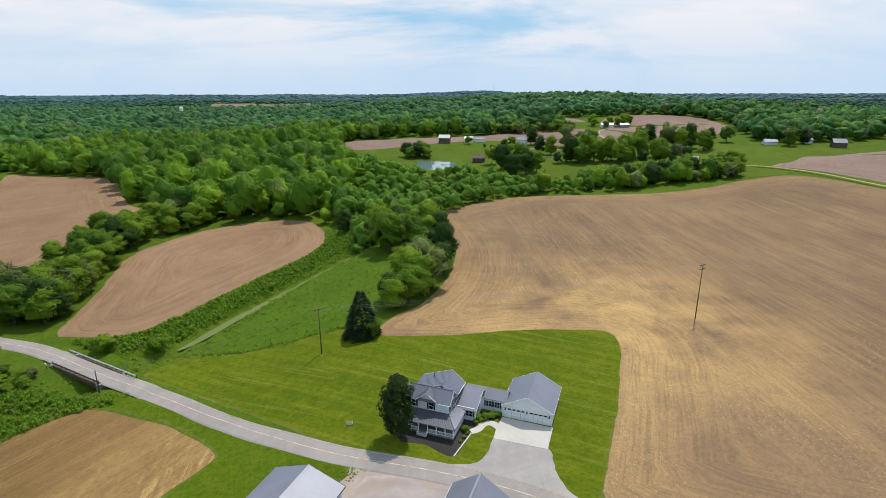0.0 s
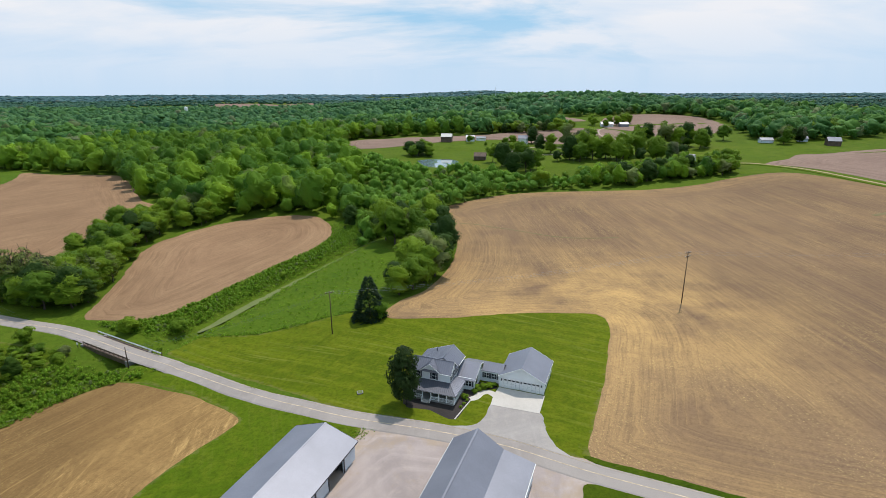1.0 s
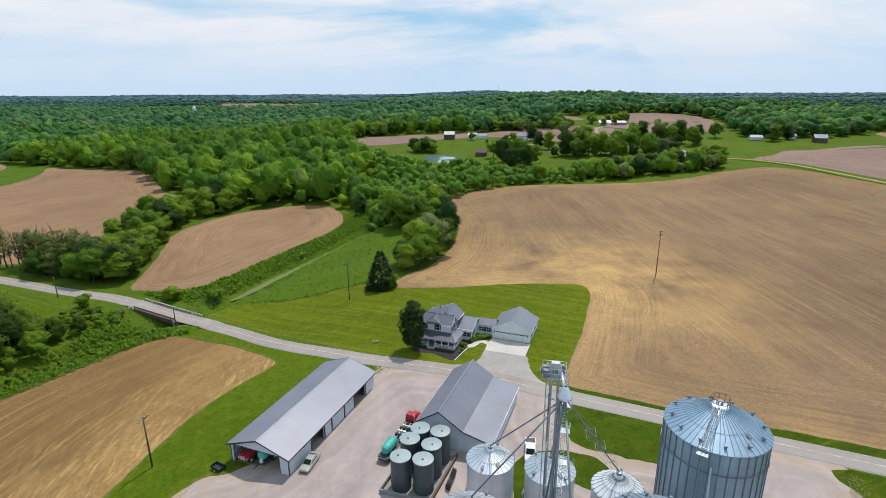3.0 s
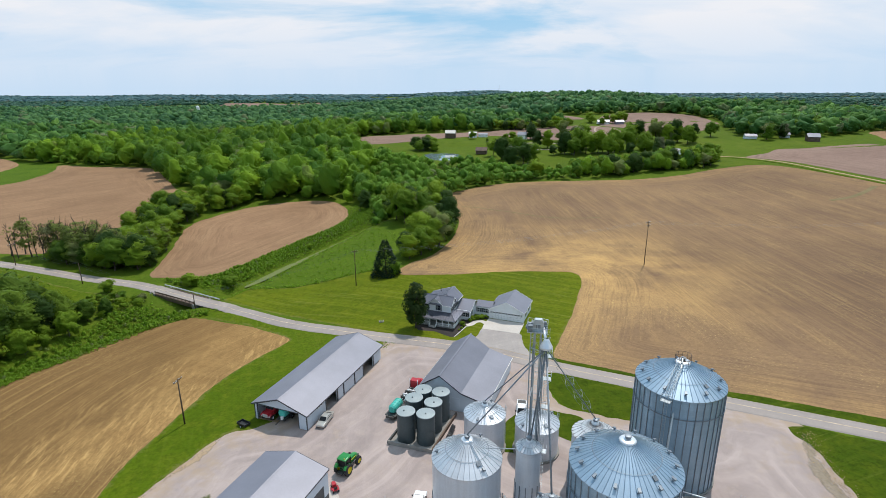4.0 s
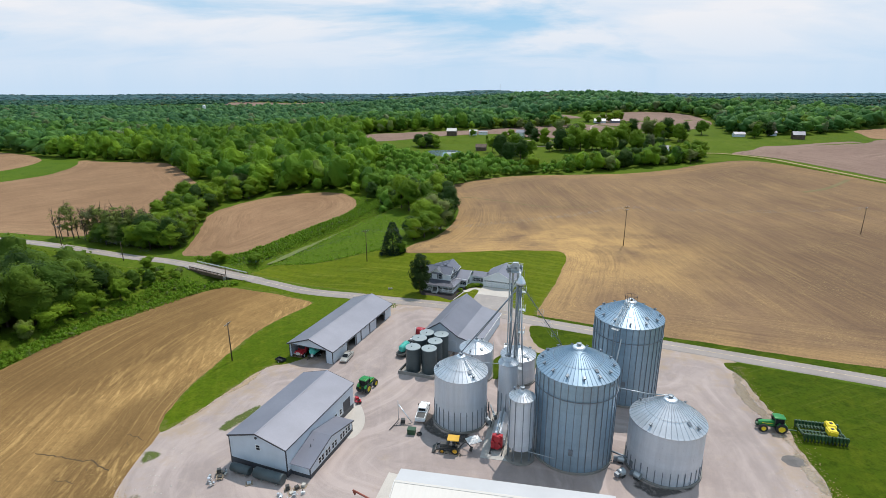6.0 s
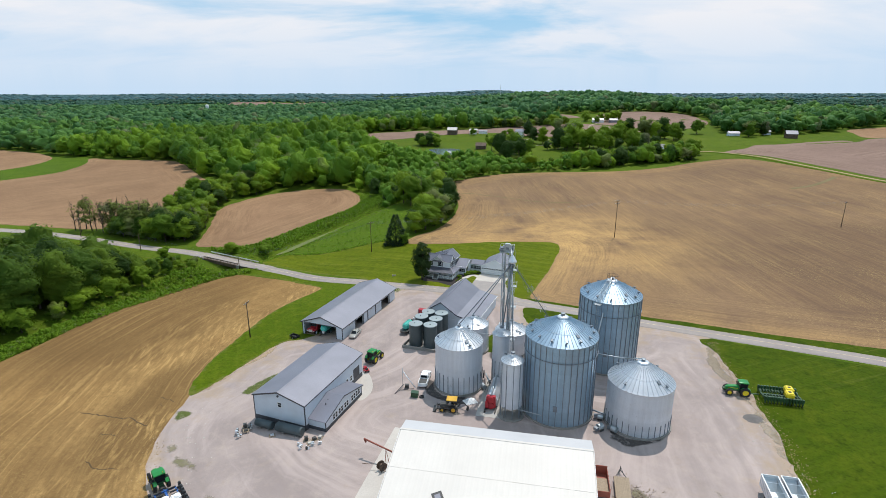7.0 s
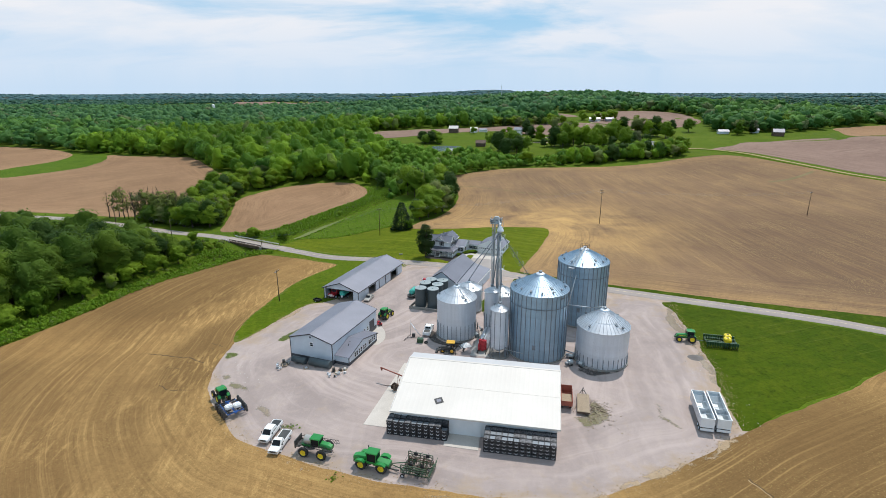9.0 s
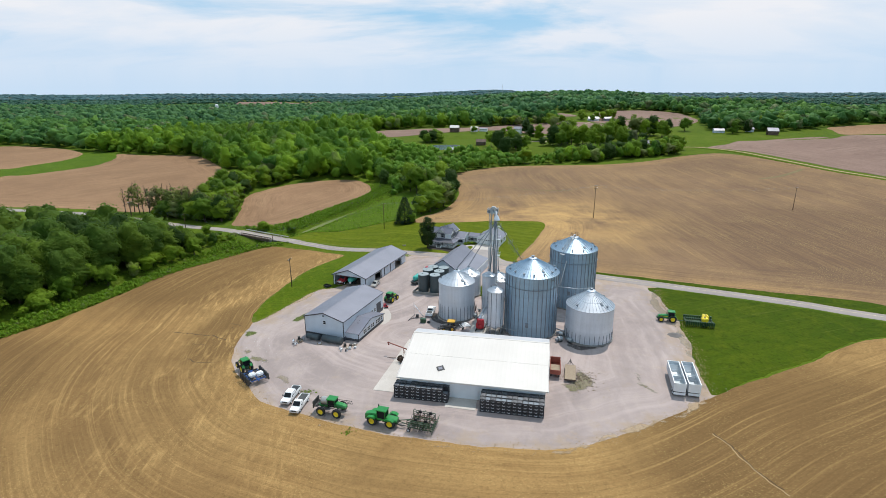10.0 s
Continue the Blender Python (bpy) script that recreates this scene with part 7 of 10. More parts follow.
bin_d = grain_bin(36.28, 6.06, 5.8, 8.85, 12.6, "wide low galvanised grain bin with short stiffeners", "steel", "steel_roof", 40, 32, 2.7, None, 4, collar=1.0, phase=0.1, ladder=1.2)
bin_e = grain_bin(7.1, 34.8, 3.5, 6.7, 8.6, "small galvanised grain bin", "steel", "steel_roof", 26, 0, None, None, 2, collar=0.5, ladder=0.2)
bin_g = grain_bin(16.0, 33.8, 3.7, 5.6, 7.7, "small galvanised grain bin", "steel", "steel_roof", 26, 0, None, None, 4, collar=0.5, ladder=0.3)
bin_h = grain_bin(23.4, 26.2, 3.35, 8.8, 10.9, "small galvanised grain bin with a dust-stained roof", "steel", "steel_roof_dust", 26, 0, None, None, 2, collar=0.5)
bin_f = grain_bin(12.0, 19.2, 1.75, 11.7, 12.9, "slim galvanised surge bin", "steel", "steel_roof", 22, 12, 6.0, None, 0, collar=0.35, hatch=False)
bin_k = grain_bin(12.92, 7.98, 2.05, 11.7, 13.0, "slim hopper-bottomed grain bin on legs", "steel", "steel_roof", 22, 10, None, None, 1, collar=0.4, legs=2.4, hatch=False)

# cage and platform at the top of the tallest bin
for i in range(10):
    a = 2 * math.pi * i / 10
    part("rail_post", tubes(((1.15 * math.cos(a), 1.15 * math.sin(a), 19.6), (1.15 * math.cos(a), 1.15 * math.sin(a), 20.9), 0.035), n=5), M["mesh_brown"], bin_a)
part("top_rail", lathe([(1.12, 20.88), (1.18, 20.88), (1.18, 20.94), (1.12, 20.94)], 24), M["mesh_brown"], bin_a)
part("top_rail", lathe([(1.12, 20.3), (1.18, 20.3), (1.18, 20.35), (1.12, 20.35)], 24), M["mesh_brown"], bin_a)
la = -2.25
bm = boxes((6.3, 7.5, -0.7, 0.7, 16.3, 16.38))
for s in (-0.7, 0.7):
    for xx in (6.5, 7.4):
        bm_tube(bm, (xx, s, 16.38), (xx, s, 17.5), 0.03, 0.03, 5)
    bm_tube(bm, (6.5, s, 17.5), (7.4, s, 17.5), 0.03, 0.03, 5)
bm_tube(bm, (7.4, -0.7, 17.5), (7.4, 0.7, 17.5), 0.03, 0.03, 5)
part("platform", bm, M["frame_steel"], bin_a, "", Matrix.Rotation(la, 4, "Z"))
bm = bmesh.new()
for k in range(7):
    rk = 1.6 + k * 0.7
    zk = 19.65 - (rk - 1.1) * 0.54
    for s in (-0.45, 0.45):
        bm_tube(bm, (rk, s, zk), (rk, s, zk + 0.95), 0.03, 0.03, 5)
        if k:
            bm_tube(bm, (rk - 0.7, s, zk + 0.95 + 0.38), (rk, s, zk + 0.95), 0.03, 0.03, 5)
            bm_tube(bm, (rk - 0.7, s, zk + 0.45 + 0.38), (rk, s, zk + 0.45), 0.025, 0.025, 5)
part("stair_rail", bm, M["frame_steel"], bin_a, "", Matrix.Rotation(la, 4, "Z"))
# unreadable marks near the eave of the big bin become bars
for k in range(3):
    part("mark", boxes((6.66, 6.68, -0.25, 0.25, 15.2, 15.6)), M["stiff"], bin_c, "", Matrix.Rotation(-0.95 + k * 0.085, 4, "Z"))
for b, a0, R_, ht in ((bin_c, -1.85, 6.6, 4.0), (bin_a, -1.9, 6.5, 5.0), (bin_d, -2.9, 5.8, 1.2), (bin_b, -0.3, 4.9, 3.0)):
    part("door", boxes((R_, R_ + 0.12, -0.35, 0.35, ht - 0.55, ht + 0.55)), M["stiff"], b, "", Matrix.Rotation(a0, 4, "Z"))

# ---------------------------------------------------------------- elevator leg
leg = thing("elevator_leg", pose(13.0, 21.9, 0, 0, 0, -12), "tall galvanised grain elevator leg with lattice tower", "grain elevator")
for s in (-0.42, 0.42):
    part("leg_casing", boxes((s - 0.16, s + 0.16, -0.22, 0.22, 0.3, 28.2)), M["frame_steel"], leg)
part("boot", boxes((-0.8, 0.8, -0.4, 0.4, 0, 1.2)), M["mech"], leg)
for sx in (-0.95, 0.95):
    for sy in (-0.75, 0.75):
        part("tower_post", tubes(((sx, sy, 0), (sx, sy, 28.4), 0.06), n=5), M["frame_steel"], leg)
bm = bmesh.new()
k = 0
z = 0.4
while z < 27:
    for (ax, ay), (bx, by) in (((-0.95, -0.75), (0.95, -0.75)), ((0.95, -0.75), (0.95, 0.75)), ((0.95, 0.75), (-0.95, 0.75)), ((-0.95, 0.75), (-0.95, -0.75))):
        bm_tube(bm, (ax, ay, z), (bx, by, z), 0.03, 0.03, 4)
        bm_tube(bm, (ax, ay, z), (bx, by, z + 2.2), 0.025, 0.025, 4) if k % 2 else bm_tube(bm, (bx, by, z), (ax, ay, z + 2.2), 0.025, 0.025, 4)
    z += 2.2
    k += 1
part("bracing", bm, M["frame_steel"], leg)
for x_, y_ in ((0.55, -0.75), (0.75, -0.55), (-0.55, -0.8)):
    part("down_tube", tubes(((x_, y_, 0.6), (x_, y_, 26.4), 0.085), n=8), M["stiff"], leg)
bm = bmesh.new()
for s in (1.2, 1.6):
    bm_tube(bm, (s, 0.4, 0.5), (s, 0.4, 28.6), 0.03, 0.03, 4)
for i in range(70):
    bm_tube(bm, (1.2, 0.4, 0.8 + i * 0.4), (1.6, 0.4, 0.8 + i * 0.4), 0.018, 0.018, 4)
for i in range(34):
    z = 2.5 + i * 0.75
    bm_path(bm, [(1.1, 0.4, z), (1.15, -0.2, z), (1.65, -0.2, z), (1.7, 0.4, z)], 0.018, 4)
part("ladder", bm, M["frame_steel"], leg)
for z_ in (9.0, 16.5, 21.0, 24.5):
    rest = part("rest_platform", boxes((1.0, 2.1, -0.5, 0.5, z_, z_ + 0.06)), M["frame_steel"], leg)
    part("guard", tubes(((2.1, -0.5, z_), (2.1, -0.5, z_ + 1.0), 0.03), ((2.1, 0.5, z_), (2.1, 0.5, z_ + 1.0), 0.03), ((2.1, -0.5, z_ + 1.0), (2.1, 0.5, z_ + 1.0), 0.03), ((1.0, -0.5, z_ - 0.9), (2.1, -0.5, z_), 0.03), ((1.0, -0.5, z_ + 1.0), (2.1, -0.5, z_ + 1.0), 0.03), n=4), M["alu"], rest)
part("platform", boxes((-1.45, 1.25, -1.0, 1.0, 28.3, 28.42)), M["frame_steel"], leg)
bm = bmesh.new()
for x_, y_ in ((-1.45, -1.0), (-0.1, -1.0), (1.25, -1.0), (-1.45, 1.0), (-0.1, 1.0), (1.25, 1.0), (-1.45, 0), (1.25, 0)):
    bm_tube(bm, (x_, y_, 28.4), (x_, y_, 29.6), 0.03, 0.03, 5)
for h in (29.0, 29.6):
    bm_path(bm, [(-1.45, -1.0, h), (1.25, -1.0, h), (1.25, 1.0, h), (-1.45, 1.0, h), (-1.45, -1.0, h)], 0.03, 5)
part("handrail", bm, M["frame_steel"], leg)
part("head_box", slab([(-0.75, -0.35, 28.4), (0.75, -0.35, 28.4), (0.75, -0.35, 29.5), (0.45, -0.35, 30.0), (-0.45, -0.35, 30.0), (-0.75, -0.35, 29.5)], (0, 0.7, 0)), M["frame_steel"], leg)
part("gear_box", boxes((-1.35, -0.75, -0.9, -0.35, 28.5, 29.3)), M["stiff"], leg)
part("belt_guard", boxes((-0.95, -0.8, -0.3, 0.75, 28.6, 29.5)), M["stiff"], leg)
part("control_box", boxes((0.75, 1.1, 0.4, 0.9, 28.45, 29.4)), M["stiff"], leg)
part("hatch", boxes((-0.3, 0.3, -0.37, -0.34, 28.7, 29.3)), M["stiff"], leg)
part("motor", lathe([(0, -0.35), (0.25, -0.35), (0.25, 0.45), (0, 0.45)], 14, (-1.2, 0.2, 29.1), "x"), M["stiff"], leg)
part("motor_mount", boxes((-1.7, -0.7, -0.2, 0.6, 28.5, 28.8)), M["stiff"], leg)
part("downpipe", tubes(((0.7, -0.2, 28.8), (1.1, -2.0, 27.9), 0.2)), M["alu"], leg)
part("distributor", lathe([(0.18, 28.3), (0.35, 28.1), (0.85, 27.1), (0.85, 26.85), (0, 26.7)], 24, (1.2, -2.2, 0)), M["alu"], leg, "bright conical distributor head")
part("distributor_stand", tubes(((0.9, -0.75, 26.0), (1.2, -2.9, 26.4), 0.06), ((-0.9, -0.75, 26.0), (0.6, -2.6, 26.4), 0.06), ((0.95, -0.75, 24.0), (1.2, -2.8, 26.3), 0.05), n=5), M["frame_steel"], leg)
part("sign", slab([(-0.7, -1.02, 18.6), (-0.55, -1.02, 18.6), (-0.35, -1.02, 20.0), (-0.5, -1.02, 20.0)], (0, 0.03, 0)), M["white"], leg, "white zigzag bars")
part("sign", slab([(0.55, -1.02, 18.6), (0.7, -1.02, 18.6), (0.75, -1.02, 20.0), (0.6, -1.02, 20.0)], (0, 0.03, 0)), M["white"], leg)

dist = Vector((13.75, 19.5, 26.8))


def spout(target, r=0.13, frames=(), label="galvanised grain spout from leg to bin"):
    t = thing("grain_spout", pose(0, 0, 0), label, "grain spout", "grain spouts")
    target = Vector(target)
    d = (target - dist).normalized()
    start = dist + d * 0.5
    part("pipe", tubes((start, target, r), n=10), M["stiff"], t)
    side = d.cross(Vector((0, 0, 1))).normalized()
    upv = side.cross(d).normalized()
    for f in frames:
        c = start.lerp(target, f)
        w = 0.85
        bm = bmesh.new()
        bm_path(bm, [c + side * w, c + upv * w, c - side * w, c - upv * w, c + side * w], 0.025, 4)
        bm_path(bm, [c + side * w, c - side * w], 0.02, 4), bm_path(bm, [c + upv * w, c - upv * w], 0.02, 4)
        part("truss_frame", bm, M["stiff"], t)
    if frames:
        for v in (side, -side, upv, -upv):
            part("truss_cable", tubes((start, start.lerp(target, frames[0]) + v * 0.85, 0.012), *[(start.lerp(target, a) + v * 0.85, start.lerp(target, b) + v * 0.85, 0.012) for a, b in zip(frames, frames[1:])], (start.lerp(target, frames[-1]) + v * 0.85, target, 0.012), n=4), M["stiff"], t)
    return t


spout((3.3, 19.14, 13.7), 0.10)
spout((7.1, 34.8, 9.0), 0.10)
spout((23.4, 26.2, 11.3), 0.075, (0.42, 0.6, 0.78))
spout((12.92, 7.98, 13.4), 0.12)
spout((12.3, 19.5, 13.3), 0.12)
spout((16.0, 33.8, 8.1), 0.12)
t = thing("transfer_pipe", pose(0, 0, 0), "long galvanised pipe down from the tallest bin", "pipe", "grain spouts")
part("pipe", tubes(((36.5, 28.2, 20.6), (31.2, 18.6, 9.0), 0.14), n=8), M["frame_steel"], t)
t = thing("transfer_pipe", pose(0, 0, 0), "thin pipe into the low bin's peak", "pipe", "grain spouts")
part("pipe", tubes(((28.7, 11.2, 11.4), (33.6, 8.0, 12.0), 0.1), ((33.6, 8.0, 12.0), (36.28, 6.06, 13.0), 0.1), n=8), M["frame_steel"], t)
t = thing("transfer_pipe", pose(0, 0, 0), "ground auger tube between two bins", "pipe", "grain spouts")
part("pipe", tubes(((28.0, 7.2, 1.7), (31.6, 5.6, 1.1), 0.16), n=8), M["stiff"], t)
t = thing("transfer_pipe", pose(0, 0, 0), "thin pipe across to the surge bin", "pipe", "grain spouts")
part("pipe", tubes(((5.4, 18.0, 12.4), (11.0, 19.0, 11.4), 0.07), n=6), M["frame_steel"], t)
t = thing("transfer_pipe", pose(0, 0, 0), "low pipe between hopper bin and big bin", "pipe", "grain spouts")
part("pipe", tubes(((13.8, 6.2, 2.4), (18.5, 4.8, 1.9), 0.07), n=6), M["frame_steel"], t)
# fans at the foot of the bins
for x_, y_, h_, r_ in ((31.0, 2.5, 40, 0.55), (28.6, 3.2, 120, 0.6), (8.4, 17.2, 20, 0.45), (29.6, 6.4, 70, 0.5)):
    t = thing("bin_fan", pose(x_, y_, 0, 0, 0, h_), "round drying fan at the foot of a bin", "fan", "drying fans")
    part("housing", lathe([(0, -0.5), (r_, -0.5), (r_, 0.5), (r_ * 0.7, 0.6)], 20, (0, 0, r_ + 0.15), "y"), M["frame_steel"], t)
    part("duct", slab([(-0.3, 0.5, 0.4), (0.3, 0.5, 0.4), (0.4, 1.2, 0.3), (-0.4, 1.2, 0.3)], (0, 0, 0.6)), M["stiff"], t)
    part("foot", boxes((-r_, -r_ + 0.1, -0.4, 0.4, 0, 0.4)), M["mech"], t)
    part("foot", boxes((r_ - 0.1, r_, -0.4, 0.4, 0, 0.4)), M["mech"], t)
# near-black part of a ring round the bin's left and front
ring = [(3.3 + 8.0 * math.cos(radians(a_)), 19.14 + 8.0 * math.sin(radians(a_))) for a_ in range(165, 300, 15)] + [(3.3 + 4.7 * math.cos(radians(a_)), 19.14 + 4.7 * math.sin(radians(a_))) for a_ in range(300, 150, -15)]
drape("wet_ground", ring, 1.0, 0.06, M["dark_ground"], "near-black ring of ground by the bin", "dirt", 0.5)
drape("grain_spill", [(-1.6, 9.6), (0.6, 10.2), (3.6, 9.2), (5.0, 8.4), (3.6, 7.4), (0.4, 7.6)], 0.6, 0.075, M["rubble"], "pale spilled grain under the backhoe", "spill", 0.6)
slab_on_ground("dryer_pad", [(6.2, 7.6), (11.0, 6.6), (14.5, 20), (9.5, 21)], "pale concrete pad under the grain dryer", "concrete_mid", 0.08)

# grain dryer: perforated body on skids with a red burner end
dr = thing("grain_dryer", pose(10.0, 12.6, 0.08, 0, 0, -14), "long galvanised grain dryer with red burner fans", "grain dryer")
part("skid", boxes((-1.1, -0.9, -4.5, 4.5, 0, 0.4), (0.9, 1.1, -4.5, 4.5, 0, 0.4)), M["mech"], dr)
part("body", slab([(-1.1, -2.4, 0.5), (1.1, -2.4, 0.5), (1.25, -2.4, 1.6), (0.5, -2.4, 2.9), (-0.5, -2.4, 2.9), (-1.25, -2.4, 1.6)], (0, 6.6, 0)), M["alu"], dr)
part("top_auger", tubes(((0, -2.8, 3.05), (0, 4.6, 3.05), 0.18)), M["frame_steel"], dr)
for z_ in (0.9, 2.2):
    part("burner_fan", lathe([(0, -0.9), (0.65, -0.9), (0.65, 0.0), (0.5, 0.1)], 18, (0, -2.5, z_), "y"), M["red"], dr, "round red burner fan")
part("control_box", boxes((-1.0, -0.4, -3.6, -2.6, 0.5, 1.9)), M["red"], dr)
part("burner_housing", boxes((-0.9, 0.9, -3.1, -2.45, 0.4, 2.8)), M["red"], dr)
part("ladder", tubes(((1.35, 0.0, 0.2), (1.35, 0.0, 3.2), 0.03), ((1.35, 0.4, 0.2), (1.35, 0.4, 3.2), 0.03), n=5), M["frame_steel"], dr)
bm = bmesh.new()
for k in range(8):
    bm_box(bm, -1.3, 1.3, -2.3 + 0.9 * k, -2.22 + 0.9 * k, 0.5, 1.7)
part("body_ribs", bm, M["frame_steel"], dr)
t = thing("conveyor_auger", pose(9.2, 17.6, 0, 0, 0, -8), "slanting galvanised auger above the dryer", "auger")
part("tube", tubes(((0.6, -3.5, 3.4), (-0.6, 4.0, 1.0), 0.16)), M["frame_steel"], t)
part("motor", boxes((0.4, 0.9, -3.9, -3.3, 3.3, 3.8)), M["mech"], t)
part("stand", tubes(((-0.4, -2.0, 0), (0.3, -2.0, 2.9), 0.05), ((1.0, -2.0, 0), (0.3, -2.0, 2.9), 0.05), n=5), M["mech"], t)
part("wheel_guard", lathe([(0.9, -0.12), (0.9, 0.12), (0.6, 0.12), (0.6, -0.12)], 20, (-0.9, 2.6, 1.6), "x"), M["black"], t)

# ---------------------------------------------------------------- liquid tanks in their walled pad
for x_, y_ in ((-6.57, 36.8), (-3.06, 36.1), (-5.35, 41.1), (-1.8, 39.6), (-3.75, 43.9), (-0.4, 43.0)):
    t = thing("storage_tank", pose(x_, y_, 0.1, 0, 0, 20 * x_), "upright grey-green steel storage tank with a pale lid", "tank", "liquid tanks")
    part("shell", lathe([(1.6, 0), (1.6, 5.6)], 40), M["tank"], t)
    part("lid", lathe([(1.66, 5.55), (1.66, 5.68), (0.3, 5.8), (0, 5.8)], 40), M["tank_top"], t)
    part("manhole", lathe([(0.14, 5.79), (0.14, 5.9), (0, 5.9)], 10, (0.3, -0.2, 0)), M["tank"], t)
    part("band", lathe([(1.6, 2.8), (1.625, 2.8), (1.625, 2.86), (1.6, 2.86)], 40), M["tank"], t)
slab_on_ground("tank_pad", [(-9.6, 35.6), (-2.0, 33.2), (2.2, 43.6), (-5.6, 46.6)], "concrete pad under the liquid tanks", "concrete_dark", 0.1)
for a, b, mat_, h_ in (((-9.8, 35.4), (-2.0, 32.9), "concrete_dark", 0.75), ((-2.0, 32.9), (2.5, 43.9), "mesh_brown", 0.7), ((-9.8, 35.4), (-7.2, 42.0), "mech", 0.6)):
    d = (Vector(b) - Vector(a)).normalized()
    n_ = Vector((-d.y, d.x)) * 0.14
    setting("containment_wall", slab([(a[0] - n_.x, a[1] - n_.y, 0), (b[0] - n_.x, b[1] - n_.y, 0), (b[0] + n_.x, b[1] + n_.y, 0), (a[0] + n_.x, a[1] + n_.y, 0)], (0, 0, h_)), M[mat_], "low containment wall round the liquid tanks", "wall")
for i in range(12):
    t = thing("pipe_length", pose(0.4 + 0.16 * (i % 4), 36.6 - 0.12 * i, 0.16 + 0.16 * (i // 4), 0, 0, 0), "loose black pipe lying by the tank pad", "pipe", "loose black pipes")
    part("tube", tubes(((0, 0, 0), (1.3, 4.2, 0.05), 0.08), n=7), M["black"], t)

# ---------------------------------------------------------------- vehicles and machines; y is forward
WHEELS = {}


def wheel(parent, x, y, r, w, rim="alu", tread=False):
    key = (r, w, rim)
    if key not in WHEELS:
        bm = lathe([(r * 0.58, -w / 2), (r * 0.9, -w / 2), (r, -w * 0.36), (r, w * 0.36), (r * 0.9, w / 2), (r * 0.58, w / 2)], 22, (0, 0, 0), "x")
        if r > 0.6:
            for i in range(20):
                a = 2 * math.pi * i / 20
                c, s = math.cos(a), math.sin(a)
                bm_slab(bm, [(-w * 0.45, c * r * 0.97, s * r * 0.97), (0.0, c * r * 0.97 - s * 0.10, s * r * 0.97 + c * 0.10), (0.0, c * r * 1.05 - s * 0.10, s * r * 1.05 + c * 0.10), (-w * 0.45, c * r * 1.05, s * r * 1.05)], (w * 0.1, 0, 0))
                bm_slab(bm, [(w * 0.45, c * r * 0.97, s * r * 0.97), (0.0, c * r * 0.97 + s * 0.10, s * r * 0.97 - c * 0.10), (0.0, c * r * 1.05 + s * 0.10, s * r * 1.05 - c * 0.10), (w * 0.45, c * r * 1.05, s * r * 1.05)], (-w * 0.1, 0, 0))
        rm = lathe([(0, -w * 0.22), (r * 0.2, -w * 0.3), (r * 0.52, -w * 0.2), (r * 0.6, -w * 0.46), (r * 0.6, w * 0.46), (r * 0.52, w * 0.2), (r * 0.2, w * 0.3), (0, w * 0.22)], 18, (0, 0, 0), "x")
        WHEELS[key] = mesh_of("wheel", bm, M["rubber"]), mesh_of("rim", rm, M[rim])
    tm, rm = WHEELS[key]
    t = part("wheel", tm, None, parent, "", pose(x, y, r))
    part("rim", rm, None, t)
    return t


def loft(sections, smooth=False):
    """A body through cross-sections (y, half width, z bottom, z top, half width at the top)."""
    bm = bmesh.new()
    rings = []
    for y, w, z0, z1, wt in sections:
        zm = z0 + (z1 - z0) * 0.62
        rings.append([bm.verts.new(p) for p in ((-w, y, z0), (-w, y, zm), (-wt, y, z1), (wt, y, z1), (w, y, zm), (w, y, z0))])
    for a, b in zip(rings, rings[1:]):
        for i in range(6):
            j = (i + 1) % 6
            bm.faces.new((a[i], a[j], b[j], b[i]))
    bm.faces.new(rings[0][::-1]), bm.faces.new(rings[-1])
    bmesh.ops.bevel(bm, geom=[e for e in bm.edges], offset=0.035, segments=1, affect="EDGES")
    return bm


